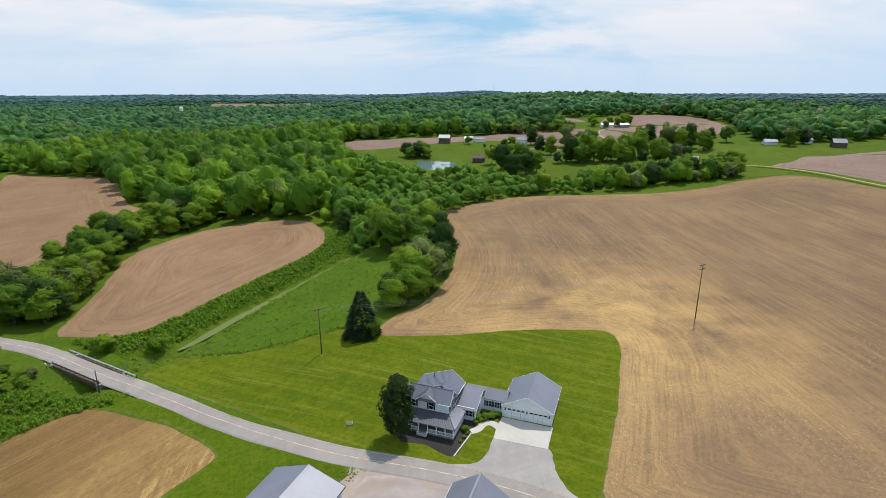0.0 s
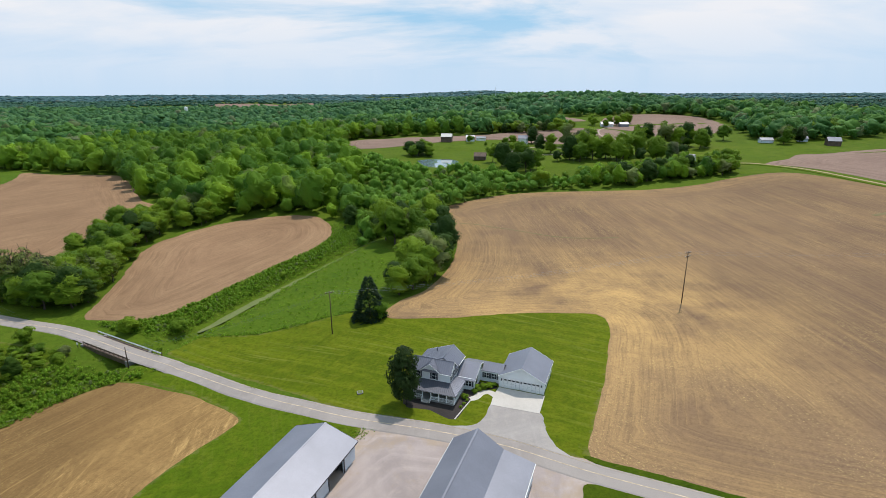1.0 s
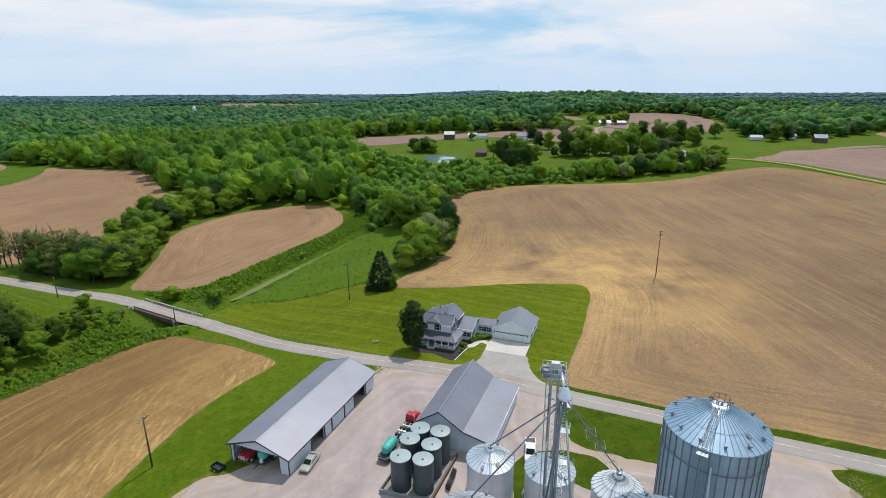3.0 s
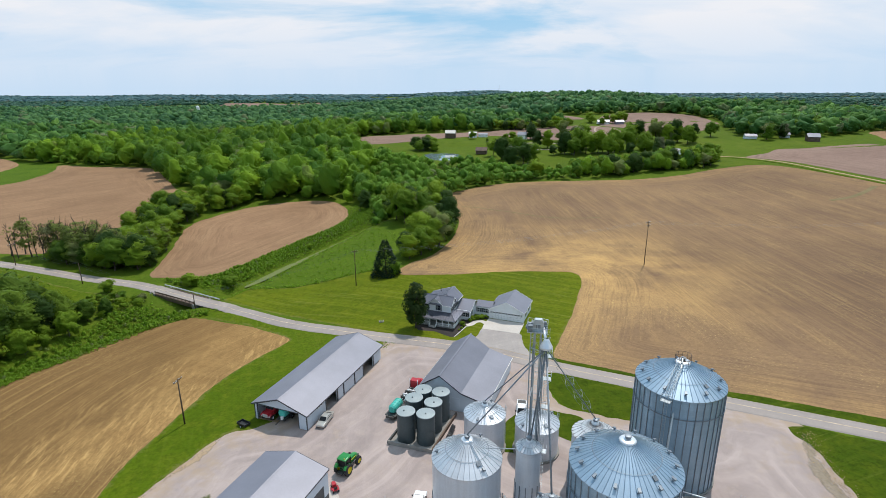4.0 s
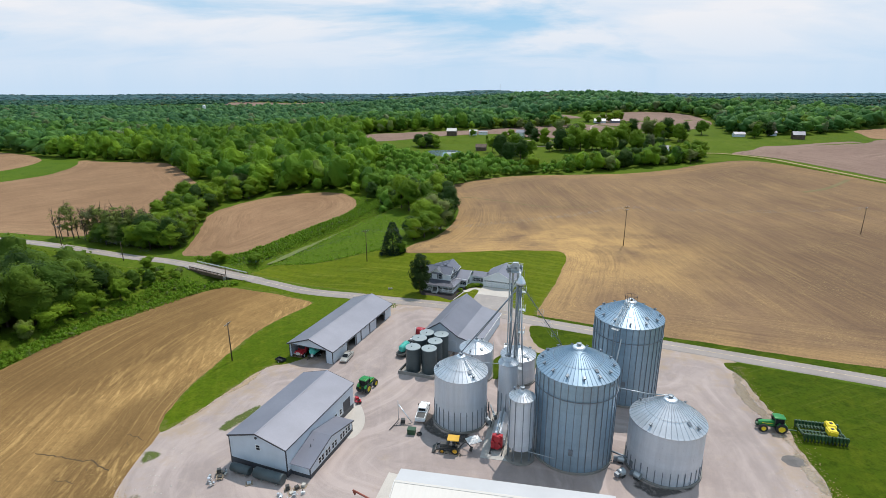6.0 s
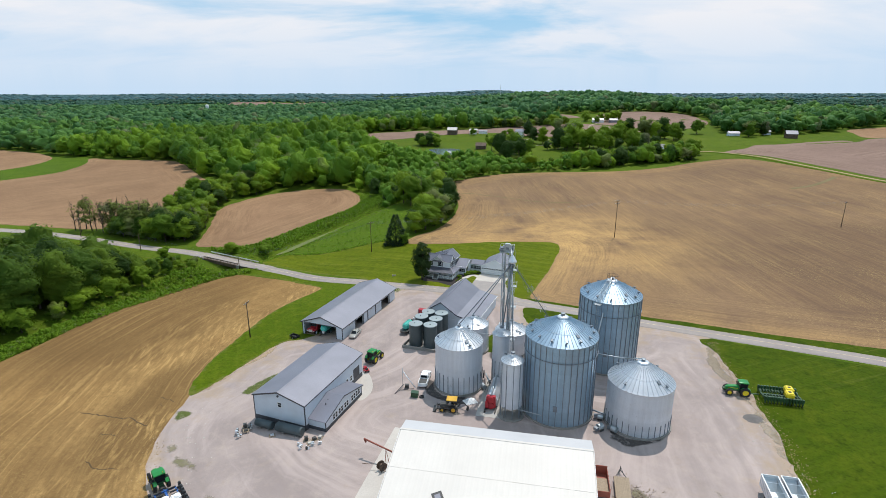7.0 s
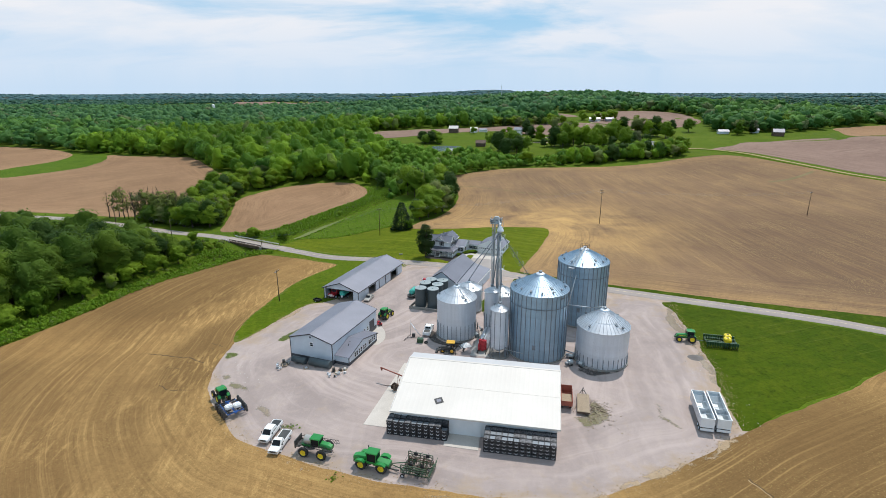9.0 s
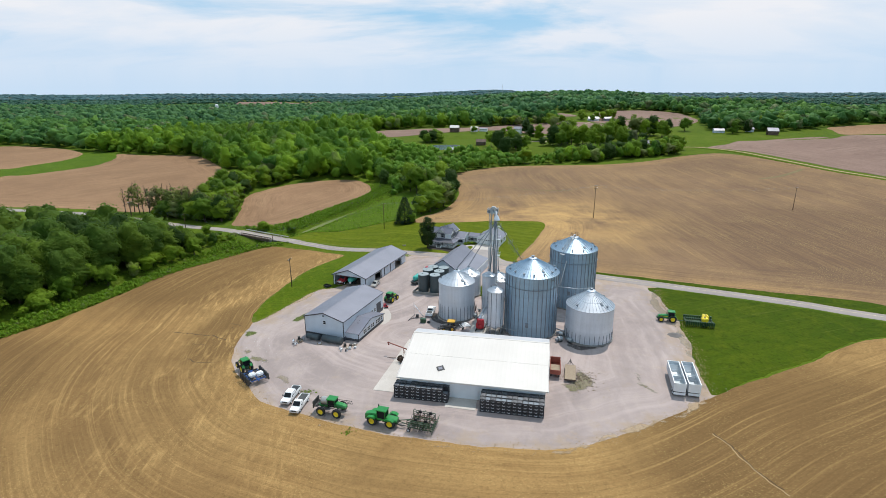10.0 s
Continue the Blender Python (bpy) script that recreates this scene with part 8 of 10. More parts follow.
def pickup(m, label, paint="white", cover=False, crew=True, group="pickups in the yard"):
    t = thing("pickup_truck", m, label, "pickup", group)
    part("body", loft([(-2.85, 0.93, 0.5, 1.08, 0.9), (0.3, 0.96, 0.45, 1.1, 0.93), (1.6, 0.96, 0.45, 1.12, 0.92), (2.75, 0.93, 0.48, 1.05, 0.85), (2.95, 0.86, 0.52, 0.95, 0.78)]), M[paint], t)
    y0 = -0.75 if crew else 0.1
    part("cab", loft([(y0, 0.9, 1.05, 1.15, 0.88), (y0 + 0.15, 0.88, 1.05, 1.86, 0.72), (1.0, 0.88, 1.05, 1.88, 0.72), (1.75, 0.86, 1.05, 1.12, 0.8)]), M[paint], t)
    part("windscreen", slab([(-0.74, 1.72, 1.16), (0.74, 1.72, 1.16), (0.66, 1.08, 1.82), (-0.66, 1.08, 1.82)], (0, 0.03, 0.02)), M["glass"], t)
    part("rear_window", slab([(-0.66, y0 + 0.03, 1.3), (0.66, y0 + 0.03, 1.3), (0.62, y0 + 0.1, 1.78), (-0.62, y0 + 0.1, 1.78)], (0, -0.03, 0)), M["glass"], t)
    for s in (-1, 1):
        part("side_window", slab([(s * 0.875, y0 + 0.3, 1.22), (s * 0.875, 1.35, 1.22), (s * 0.76, 0.95, 1.78), (s * 0.76, y0 + 0.3, 1.78)], (s * 0.025, 0, 0)), M["glass"], t)
        part("headlight", boxes((s * 0.72 - 0.16, s * 0.72 + 0.16, 2.88, 2.98, 0.75, 0.93)), M["alu"], t)
        part("mirror", boxes((s * 1.05 - 0.1, s * 1.05 + 0.1, 1.3, 1.4, 1.2, 1.45)), M["black"], t)
    bed = boxes((-0.8, 0.8, -2.72, y0 - 0.12, 1.09, 1.13))
    part("bed_cover" if cover else "bed_floor", bed, M["black"] if cover else M["mech"], t)
    for s in (-1, 1):
        part("bed_rail", boxes((s * 0.86 - 0.06, s * 0.86 + 0.06, -2.8, y0 - 0.05, 1.05, 1.2 if not cover else 1.14)), M[paint], t)
    part("tailgate", boxes((-0.84, 0.84, -2.86, -2.78, 0.7, 1.2)), M[paint], t)
    part("bumper", boxes((-0.92, 0.92, 2.9, 3.05, 0.48, 0.68)), M["alu"], t)
    part("bumper", boxes((-0.9, 0.9, -3.0, -2.86, 0.48, 0.66)), M["alu"], t)
    part("grille", boxes((-0.55, 0.55, 2.9, 2.99, 0.7, 0.95)), M["mech"], t)
    for x in (-0.82, 0.82):
        for y in (-1.75, 1.85):
            wheel(t, x, y, 0.4, 0.27)
    return t


pickup(pose(-31.0, -22.2, 0.03, 0, 0, 170), "white crew-cab pickup with a dark bed cover", cover=True)
pickup(pose(-28.4, -25.2, 0.03, 0, 0, 171), "white pickup with an open empty bed", crew=False)
pickup(pose(-3.9, 20.0, 0.03, 0, 0, -9), "white pickup parked by a grain bin")
pickup(pose(15.0, 44.4, 0.03, 0, 0, 170), "white pickup with a dark open bed behind the barn")

car = thing("sedan_car", pose(-22.2, 42.0, 0.03, 0, 0, 166), "silver sedan parked beside the machine shed", "car")
part("body", loft([(-2.35, 0.82, 0.4, 0.85, 0.75), (-1.6, 0.88, 0.3, 0.95, 0.8), (1.2, 0.88, 0.3, 0.92, 0.8), (2.25, 0.82, 0.32, 0.72, 0.7)]), M["silver"], car)
part("cabin", loft([(-1.7, 0.76, 0.88, 0.95, 0.72), (-0.9, 0.74, 0.88, 1.4, 0.58), (0.35, 0.74, 0.88, 1.42, 0.58), (1.2, 0.76, 0.86, 0.92, 0.7)]), M["silver"], car)
part("windscreen", slab([(-0.64, 1.14, 0.95), (0.64, 1.14, 0.95), (0.54, 0.42, 1.39), (-0.54, 0.42, 1.39)], (0, 0.03, 0.03)), M["glass"], car)
part("rear_window", slab([(-0.62, -1.62, 0.98), (0.62, -1.62, 0.98), (0.54, -0.96, 1.37), (-0.54, -0.96, 1.37)], (0, -0.03, 0.03)), M["glass"], car)
for s in (-1, 1):
    part("side_window", slab([(s * 0.75, -1.3, 0.98), (s * 0.75, 0.9, 0.98), (s * 0.62, 0.35, 1.35), (s * 0.62, -0.8, 1.35)], (s * 0.03, 0, 0)), M["glass"], car)
    part("headlight", boxes((s * 0.6 - 0.16, s * 0.6 + 0.16, 2.16, 2.27, 0.52, 0.66)), M["alu"], car)
    for y in (-1.4, 1.4):
        wheel(car, s * 0.76, y, 0.32, 0.2)


def tractor(m, label, cab_z=2.95, duals=False, big=True):
    """Row-crop tractor: long hood forward, cab over the rear axle."""
    t = thing("tractor", m, label, "tractor", "green tractors")
    part("hood", loft([(0.35, 0.45, 1.05, 1.95, 0.36), (2.3, 0.42, 1.0, 1.78, 0.3), (2.9, 0.36, 0.95, 1.55, 0.24)]), M["green"], t)
    part("chassis", boxes((-0.35, 0.35, -1.2, 2.7, 0.75, 1.1)), M["green_dark"], t)
    part("front_weights", boxes((-0.35, 0.35, 2.85, 3.3, 0.75, 1.15)), M["green_dark"], t)
    part("cab_frame", boxes(*[(x - 0.05, x + 0.05, y - 0.05, y + 0.05, 1.4, cab_z - 0.12) for x in (-0.78, 0.78) for y in (-1.0, 0.45)], (-0.8, 0.8, -1.05, 0.5, 1.2, 1.45)), M["green_dark"], t)
    part("cab_glass", loft([(-0.97, 0.75, 1.45, cab_z - 0.15, 0.74), (0.42, 0.72, 1.45, cab_z - 0.15, 0.7)]), M["glass"], t)
    part("cab_roof", loft([(-1.2, 0.85, cab_z - 0.2, cab_z, 0.72), (-0.3, 0.9, cab_z - 0.2, cab_z + 0.06, 0.76), (0.65, 0.82, cab_z - 0.2, cab_z, 0.68)]), M["green"], t)
    for s in (-1, 1):
        part("fender", slab([(s * 0.62, -1.6, 1.5), (s * 0.62, -1.2, 1.9), (s * 0.62, -0.2, 1.9), (s * 0.62, 0.2, 1.5), (s * 0.62, 0.1, 1.35), (s * 0.62, -1.5, 1.35)], (s * 0.5, 0, 0)), M["green"], t)
        wheel(t, s * 1.0, -0.65, 0.98, 0.52, "yellow")
        if duals:
            wheel(t, s * 1.6, -0.65, 0.98, 0.5, "yellow")
        wheel(t, s * 0.95, 2.25, 0.72, 0.44, "yellow")
    part("stripe", boxes((-0.47, -0.44, 0.6, 2.4, 1.42, 1.52), (0.44, 0.47, 0.6, 2.4, 1.42, 1.52)), M["yellow"], t)
    part("exhaust", tubes(((0.5, 0.75, 1.7), (0.5, 0.75, 3.0), 0.06)), M["mech"], t)
    part("hitch", boxes((-0.45, 0.45, -1.8, -1.2, 0.5, 0.8)), M["mech"], t)
    part("beacon", lathe([(0.07, 0), (0.07, 0.14), (0, 0.16)], 10, (0.5, -0.9, cab_z + 0.02)), M["amber"], t)
    return t


tractor(pose(60.4, 15.1, 0.05, 0, 0, 77), "green tractor with yellow wheels hitched to a planter")
tractor(pose(-44.3, -11.2, 0.02, 0, 0, 41), "green tractor hitched to a blue planter")
tractor(pose(-16.0, 28.6, 0.05, 0, 0, -25), "green tractor with yellow wheels beside the workshop")

# articulated tractor
m = pose(-11.4, -30.9, 0.05, 0, 0, 73)
t = thing("articulated_tractor", m, "large green four-wheel-drive articulated tractor", "tractor", "green tractors")
part("hood", loft([(0.6, 0.62, 1.35, 2.35, 0.5), (2.6, 0.6, 1.3, 2.2, 0.46), (3.3, 0.52, 1.25, 1.95, 0.4)]), M["green"], t)
part("front_chassis", boxes((-0.5, 0.5, 0.2, 3.3, 0.8, 1.4)), M["green_dark"], t)
part("rear_chassis", boxes((-0.5, 0.5, -3.2, -0.2, 0.8, 1.35)), M["green_dark"], t)
part("rear_deck", loft([(-3.1, 0.75, 1.3, 1.7, 0.6), (-0.9, 0.7, 1.3, 1.95, 0.55)]), M["green"], t)
part("cab_glass", loft([(-0.85, 0.78, 1.6, 3.15, 0.78), (0.75, 0.74, 1.6, 3.15, 0.72)]), M["glass"], t)
part("cab_frame", boxes(*[(x - 0.05, x + 0.05, y - 0.05, y + 0.05, 1.5, 3.15) for x in (-0.8, 0.8) for y in (-0.88, 0.75)], (-0.85, 0.85, -0.9, 0.8, 1.3, 1.65)), M["green"], t)
part("cab_roof", loft([(-1.1, 0.88, 3.1, 3.3, 0.75), (0.95, 0.84, 3.1, 3.32, 0.7)]), M["green"], t)
part("exhaust", tubes(((0.7, 1.0, 2.2), (0.7, 1.0, 3.6), 0.09)), M["mech"], t)
for s in (-1, 1):
    for y in (-1.85, 1.75):
        wheel(t, s * 0.85, y, 0.95, 0.62, "yellow")
        part("fender", slab([(s * 0.8, y - 0.9, 1.7), (s * 0.8, y - 0.4, 2.05), (s * 0.8, y + 0.4, 2.05), (s * 0.8, y + 0.9, 1.7)], (s * 0.7, 0, 0.05)), M["green"], t)
part("drawbar", boxes((-0.1, 0.1, -4.6, -3.1, 0.45, 0.6)), M["mech"], t)

# folded field cultivator behind it
t = thing("field_cultivator", pose(-4.3, -31.9, 0, 0, 0, 73), "folded dark green field cultivator with many tines", "cultivator")
rf = random.Random(3)
for y in (-2.6, -1.5, -0.4, 0.7, 1.8):
    part("frame_bar", boxes((-1.6, 1.6, y - 0.06, y + 0.06, 0.75, 0.9)), M["green_dark"], t)
for x in (-1.6, -0.55, 0.55, 1.6):
    part("frame_bar", boxes((x - 0.06, x + 0.06, -2.7, 2.0, 0.72, 0.86)), M["green_dark"], t)
for s in (-1, 1):
    wing = part("wing", boxes(*[(s * 1.75 - 0.05, s * 1.75 + 0.05, y - 0.05, y + 0.05, 0.8, 2.3) for y in (-2.4, -1.3, -0.2, 0.9, 1.9)], *[(s * 1.75 - 0.05, s * 1.75 + 0.05, -2.4, 1.9, z, z + 0.1) for z in (0.9, 1.4, 1.85, 2.25)]), M["green_dark"], t, "upright folded wing of the cultivator")
    for k in range(16):
        y, z = -2.3 + 0.27 * k, 1.0 + 0.4 * (k % 4)
        part("tine", tubes(((s * 1.8, y, z), (s * 2.25, y + 0.1, z + 0.1), 0.03), ((s * 2.25, y + 0.1, z + 0.1), (s * 2.35, y, z - 0.25), 0.03), n=4), M["mech"], wing)
for k in range(30):
    x, y = -1.5 + 0.6 * (k % 6), -2.4 + 1.1 * (k // 6) + 0.1
    part("tine", tubes(((x, y, 0.8), (x, y - 0.35, 0.55), 0.03), ((x, y - 0.35, 0.55), (x, y - 0.1, 0.12), 0.03), n=4), M["mech"], t)
bm = bmesh.new()
for i in range(9):
    bm_tube(bm, (-1.9 + 0.45 * i, -2.8, 0.35), (-1.9 + 0.45 * i, -3.1, 2.0 + 0.15 * (i % 2)), 0.03, 0.03, 4)
for z, y in ((0.4, -2.85), (1.1, -2.95), (1.8, -3.08)):
    bm_tube(bm, (-2.2, y, z), (2.2, y, z), 0.04, 0.04, 5)
part("harrow", bm, M["green_dark"], t, "folded harrow rack")
for s in (-1, 1):
    inner = part("wing", boxes(*[(s * 0.95 - 0.05, s * 0.95 + 0.05, y - 0.05, y + 0.05, 0.85, 2.0) for y in (-2.2, -1.0, 0.2, 1.4)], *[(s * 0.95 - 0.05, s * 0.95 + 0.05, -2.2, 1.5, z, z + 0.1) for z in (1.2, 1.65, 1.95)]), M["mesh_brown"], t, "inner folded wing of the cultivator")
    for k in range(18):
        y, z = -2.1 + 0.2 * k, 1.05 + 0.32 * (k % 3)
        part("tine", tubes(((s * 0.95, y, z), (s * 0.5, y + 0.12, z + 0.15), 0.04), ((s * 0.5, y + 0.12, z + 0.15), (s * 0.4, y, z - 0.25), 0.04), n=4), M["green_dark"], inner)
    for y in (-1.6, 0.4):
        part("gauge_wheel", lathe([(0, -0.1), (0.3, -0.1), (0.36, 0), (0.3, 0.1), (0, 0.1)], 14, (s * 1.35, y, 2.35), "x"), M["rubber"], t)
    for k in range(7):
        y = -2.5 + 0.7 * k
        part("hose", tubes(((s * 0.2, y, 1.0), (s * 0.8, y + 0.3, 1.5), 0.03), ((s * 0.8, y + 0.3, 1.5), (s * 1.6, y, 2.1), 0.03), n=4), M["black"], t)
for s in (-1, 1):
    wheel(t, s * 1.0, -0.6, 0.42, 0.28, "alu")
    wheel(t, s * 1.9, 1.6, 0.36, 0.22, "alu")
part("tongue", tubes(((-0.9, 1.9, 0.75), (0, 4.6, 0.55), 0.08), ((0.9, 1.9, 0.75), (0, 4.6, 0.55), 0.08), n=6), M["green_dark"], t)
part("cylinder", tubes(((-0.5, 0.4, 1.0), (-1.6, 0.4, 2.3), 0.07), ((0.5, 0.4, 1.0), (1.6, 0.4, 2.3), 0.07), n=7), M["mech"], t)

for k in range(72):
    x, y, z = rf.uniform(-1.9, 1.9), rf.uniform(-2.6, 1.9), rf.uniform(0.9, 2.2)
    part("shank", tubes(((x, y, z), (x + rf.uniform(-0.1, 0.1), y - 0.3, z - 0.35), 0.045), ((x, y - 0.3, z - 0.35), (x, y - 0.05, z - 0.75), 0.04), n=4), M[rf.choice(("green_dark", "mech", "mesh_brown", "mech"))], t)
# self-propelled sprayer
t = thing("crop_sprayer", pose(-21.7, -27.3, 0.05, 0, 0, -105), "green high-clearance crop sprayer with a white tank", "sprayer")
part("chassis", boxes((-0.45, 0.45, -2.6, 2.4, 1.5, 1.75)), M["green_dark"], t)
part("hood", loft([(1.1, 0.6, 1.6, 2.45, 0.45), (2.6, 0.6, 1.55, 2.3, 0.42), (3.2, 0.5, 1.5, 2.05, 0.34)]), M["green"], t)
part("cab_glass", loft([(-0.35, 0.75, 1.75, 3.2, 0.74), (1.1, 0.7, 1.75, 3.2, 0.68)]), M["glass"], t)
part("cab_roof", loft([(-0.6, 0.85, 3.15, 3.35, 0.7), (1.3, 0.8, 3.15, 3.35, 0.66)]), M["green"], t)
part("cab_frame", boxes(*[(x - 0.04, x + 0.04, y - 0.04, y + 0.04, 1.7, 3.2) for x in (-0.76, 0.76) for y in (-0.36, 1.08)]), M["green"], t)
part("tank", lathe([(0, -2.0), (0.6, -1.95), (0.78, -1.7), (0.78, -0.75), (0.6, -0.5), (0, -0.45)], 24, (0, 0, 2.5), "y"), M["silver"], t, "pale grey solution tank")
part("tank_cradle", boxes((-0.85, 0.85, -2.1, -0.5, 1.7, 1.95)), M["green"], t)
for s in (-1, 1):
    for y in (-1.55, 1.75):
        wheel(t, s * 1.45, y, 0.9, 0.45, "yellow")
        part("axle_strut", boxes((s * 1.2 - 0.1, s * 1.2 + 0.1, y - 0.12, y + 0.12, 0.9, 1.7), (min(0, s * 1.2), max(0, s * 1.2), y - 0.1, y + 0.1, 1.5, 1.68)), M["green_dark"], t)
    bm = bmesh.new()
    for z in (1.7, 2.35):
        bm_tube(bm, (s * 0.85, -3.1, z), (s * 1.25, 3.8, z), 0.045, 0.045, 5)
    for k in range(14):
        y = -3.0 + 0.5 * k
        bm_tube(bm, (s * 0.85, y, 1.7), (s * 1.18, y + 0.25, 2.35), 0.025, 0.025, 4)
        bm_tube(bm, (s * 1.18, y + 0.25, 2.35), (s * 1.18, y + 0.5, 1.7), 0.025, 0.025, 4)
    part("boom", bm, M["black"], t, "black folded spray boom")
part("rear_frame", boxes((-1.2, 1.2, -3.3, -3.15, 1.2, 2.6), (-1.1, 1.1, -3.1, -2.4, 1.5, 1.65)), M["mech"], t)


def planter(m, label, length, frame_mat, tank_mat, rows, tanks):
    t = thing("planter", m, label, "planter", "planters")
    part("tongue", boxes((-0.1, 0.1, 0.4, 3.2, 0.5, 0.65)), M[frame_mat], t)
    part("main_frame", boxes((-1.5, 1.5, -0.1, 0.1, 0.8, 1.05), (-1.5, 1.5, -length + 0.2, -length + 0.4, 0.8, 1.05), (-0.15, 0.15, -length, 0.2, 0.7, 0.95)), M[frame_mat], t)
    for s in (-1, 1):
        part("toolbar", boxes((s * 1.45 - 0.1, s * 1.45 + 0.1, -length, 0.1, 0.85, 1.05)), M[frame_mat], t)
        for k in range(rows):
            y = -length + 0.3 + (length - 0.4) * k / (rows - 1)
            u = part("row_unit", boxes((s * 1.95 - 0.4, s * 1.95 + 0.4, y - 0.1, y + 0.1, 0.4, 0.85), (s * 2.1 - 0.2, s * 2.1 + 0.2, y - 0.2, y + 0.2, 0.85, 1.5), (s * 1.0 - 0.5, s * 1.0 + 0.5, y - 0.07, y + 0.07, 0.95, 1.2)), M[frame_mat if tank_mat == "yellow" else "mech"], t)
            part("disc", lathe([(0, -0.04), (0.24, -0.02), (0.24, 0.02), (0, 0.04)], 12, (s * 2.2, y, 0.26), "y"), M["mech"], u)
            part("hopper_lid", lathe([(0.2, 0), (0.2, 0.07), (0, 0.1)], 10, (s * 2.1, y, 1.51)), M["black"] if tank_mat != "yellow" else M["green_dark"], u)
        wheel(t, s * 0.9, -length * 0.62, 0.5, 0.35, "alu")
    for x, y, r, h, nm in tanks:
        bm = boxes((x - r, x + r, y - r * 0.85, y + r * 0.85, 1.25, 1.25 + h))
        bmesh.ops.bevel(bm, geom=list(bm.edges), offset=0.18, segments=3, affect="EDGES")
        k = part("tank", bm, M[nm], t)
        part("lid", lathe([(0.28, 1.25 + h), (0.28, 1.33 + h), (0, 1.37 + h)], 14, (x, y, 0)), M["black"] if nm == "yellow" else M["white"], k)
    bm = bmesh.new()
    for k in range(6):
        y = -length + 0.6 + k * (length - 1) / 6
        bm_tube(bm, (-1.4, y, 1.0), (-0.2, y + 0.5, 1.5), 0.03, 0.03, 4), bm_tube(bm, (1.4, y, 1.0), (0.2, y + 0.5, 1.5), 0.03, 0.03, 4)
    part("hoses", bm, M["black"], t)
    return t


planter(pose(64.0, 13.9, 0.05, 0, 0, 77), "dark green folded planter with two yellow seed tanks", 7.0, "green_dark", "yellow", 13, ((-0.9, -4.6, 0.88, 1.1, "yellow"), (0.95, -5.1, 0.88, 1.1, "yellow")))
planter(pose(-42.4, -13.3, 0.02, 0, 0, 41), "blue planter with two white liquid tanks", 4.6, "blue", "white", 6, ((-0.75, -3.0, 0.68, 0.8, "white"), (0.75, -3.4, 0.68, 0.8, "white")))


def hopper_trailer(m):
    t = thing("grain_trailer", m, "white open-top grain hopper trailer on gravel", "trailer", "grain trailers")
    L_, w, z0, z1 = 9.6, 1.14, 1.15, 2.95
    for s in (-1, 1):
        part("side_panel", boxes((s * w - 0.04, s * w + 0.04, -L_ / 2, L_ / 2, z0, z1)), M["alu"], t)
        for k in range(16):
            y = -L_ / 2 + 0.3 + k * (L_ - 0.6) / 15
            part("side_rib", boxes((s * (w + 0.06) - 0.03, s * (w + 0.06) + 0.03, y - 0.035, y + 0.035, z0, z1)), M["alu"], t)
        part("top_rail", boxes((s * w - 0.08, s * w + 0.08, -L_ / 2, L_ / 2, z1, z1 + 0.12)), M["white"], t)
    for y in (-L_ / 2, L_ / 2):
        part("end_panel", boxes((-w, w, y - 0.04, y + 0.04, z0, z1 + 0.1)), M["white"], t)
    y0, y1 = -L_ / 2, L_ / 2
    for a, b in ((y0 + 0.06, y0 + 1.5), (y1 - 0.06, y1 - 1.5)):
        part("end_slope", slab([(-w + 0.05, a, 2.6), (w - 0.05, a, 2.6), (w - 0.35, b, 1.2), (-w + 0.35, b, 1.2)], (0, 0, 0.05)), M["frame_steel"], t)
    for s in (-1, 1):
        part("side_slope", slab([(s * (w - 0.05), y0 + 0.06, 2.2), (s * (w - 0.05), y1 - 0.06, 2.2), (s * (w - 0.45), y1 - 1.4, 1.2), (s * (w - 0.45), y0 + 1.4, 1.2)], (0, 0, 0.05)), M["frame_steel"], t)
    part("floor", boxes((-w + 0.4, w - 0.4, y0 + 1.4, y1 - 1.4, 1.16, 1.2)), M["frame_steel"], t)
    part("partition", boxes((-w + 0.05, w - 0.05, -0.03, 0.03, 1.2, 2.1)), M["alu"], t)
    for y in (-3.1, -1.0, 1.0, 3.1):
        part("cross_bow", tubes(((-w, y, z1 + 0.03), (w, y, z1 + 0.03), 0.035), n=6), M["alu"], t)
    part("chassis", boxes((-0.5, -0.36, -L_ / 2, L_ / 2, 0.95, 1.15), (0.36, 0.5, -L_ / 2, L_ / 2, 0.95, 1.15)), M["mech"], t)
    part("rear_bumper", boxes((-w, w, -L_ / 2 - 0.12, -L_ / 2 - 0.04, 0.5, 1.0)), M["white"], t)
    for s in (-1, 1):
        for y in (-4.0, -2.85):
            wheel(t, s * 0.95, y, 0.5, 0.45)
        part("landing_leg", boxes((s * 0.8 - 0.07, s * 0.8 + 0.07, 2.9, 3.05, 0, 1.0)), M["mech"], t)
    return t


hopper_trailer(pose(48.95, -16.9, 0.03, 0, 0, -13.5))
hopper_trailer(pose(51.75, -17.3, 0.03, 0, 0, -13.5))

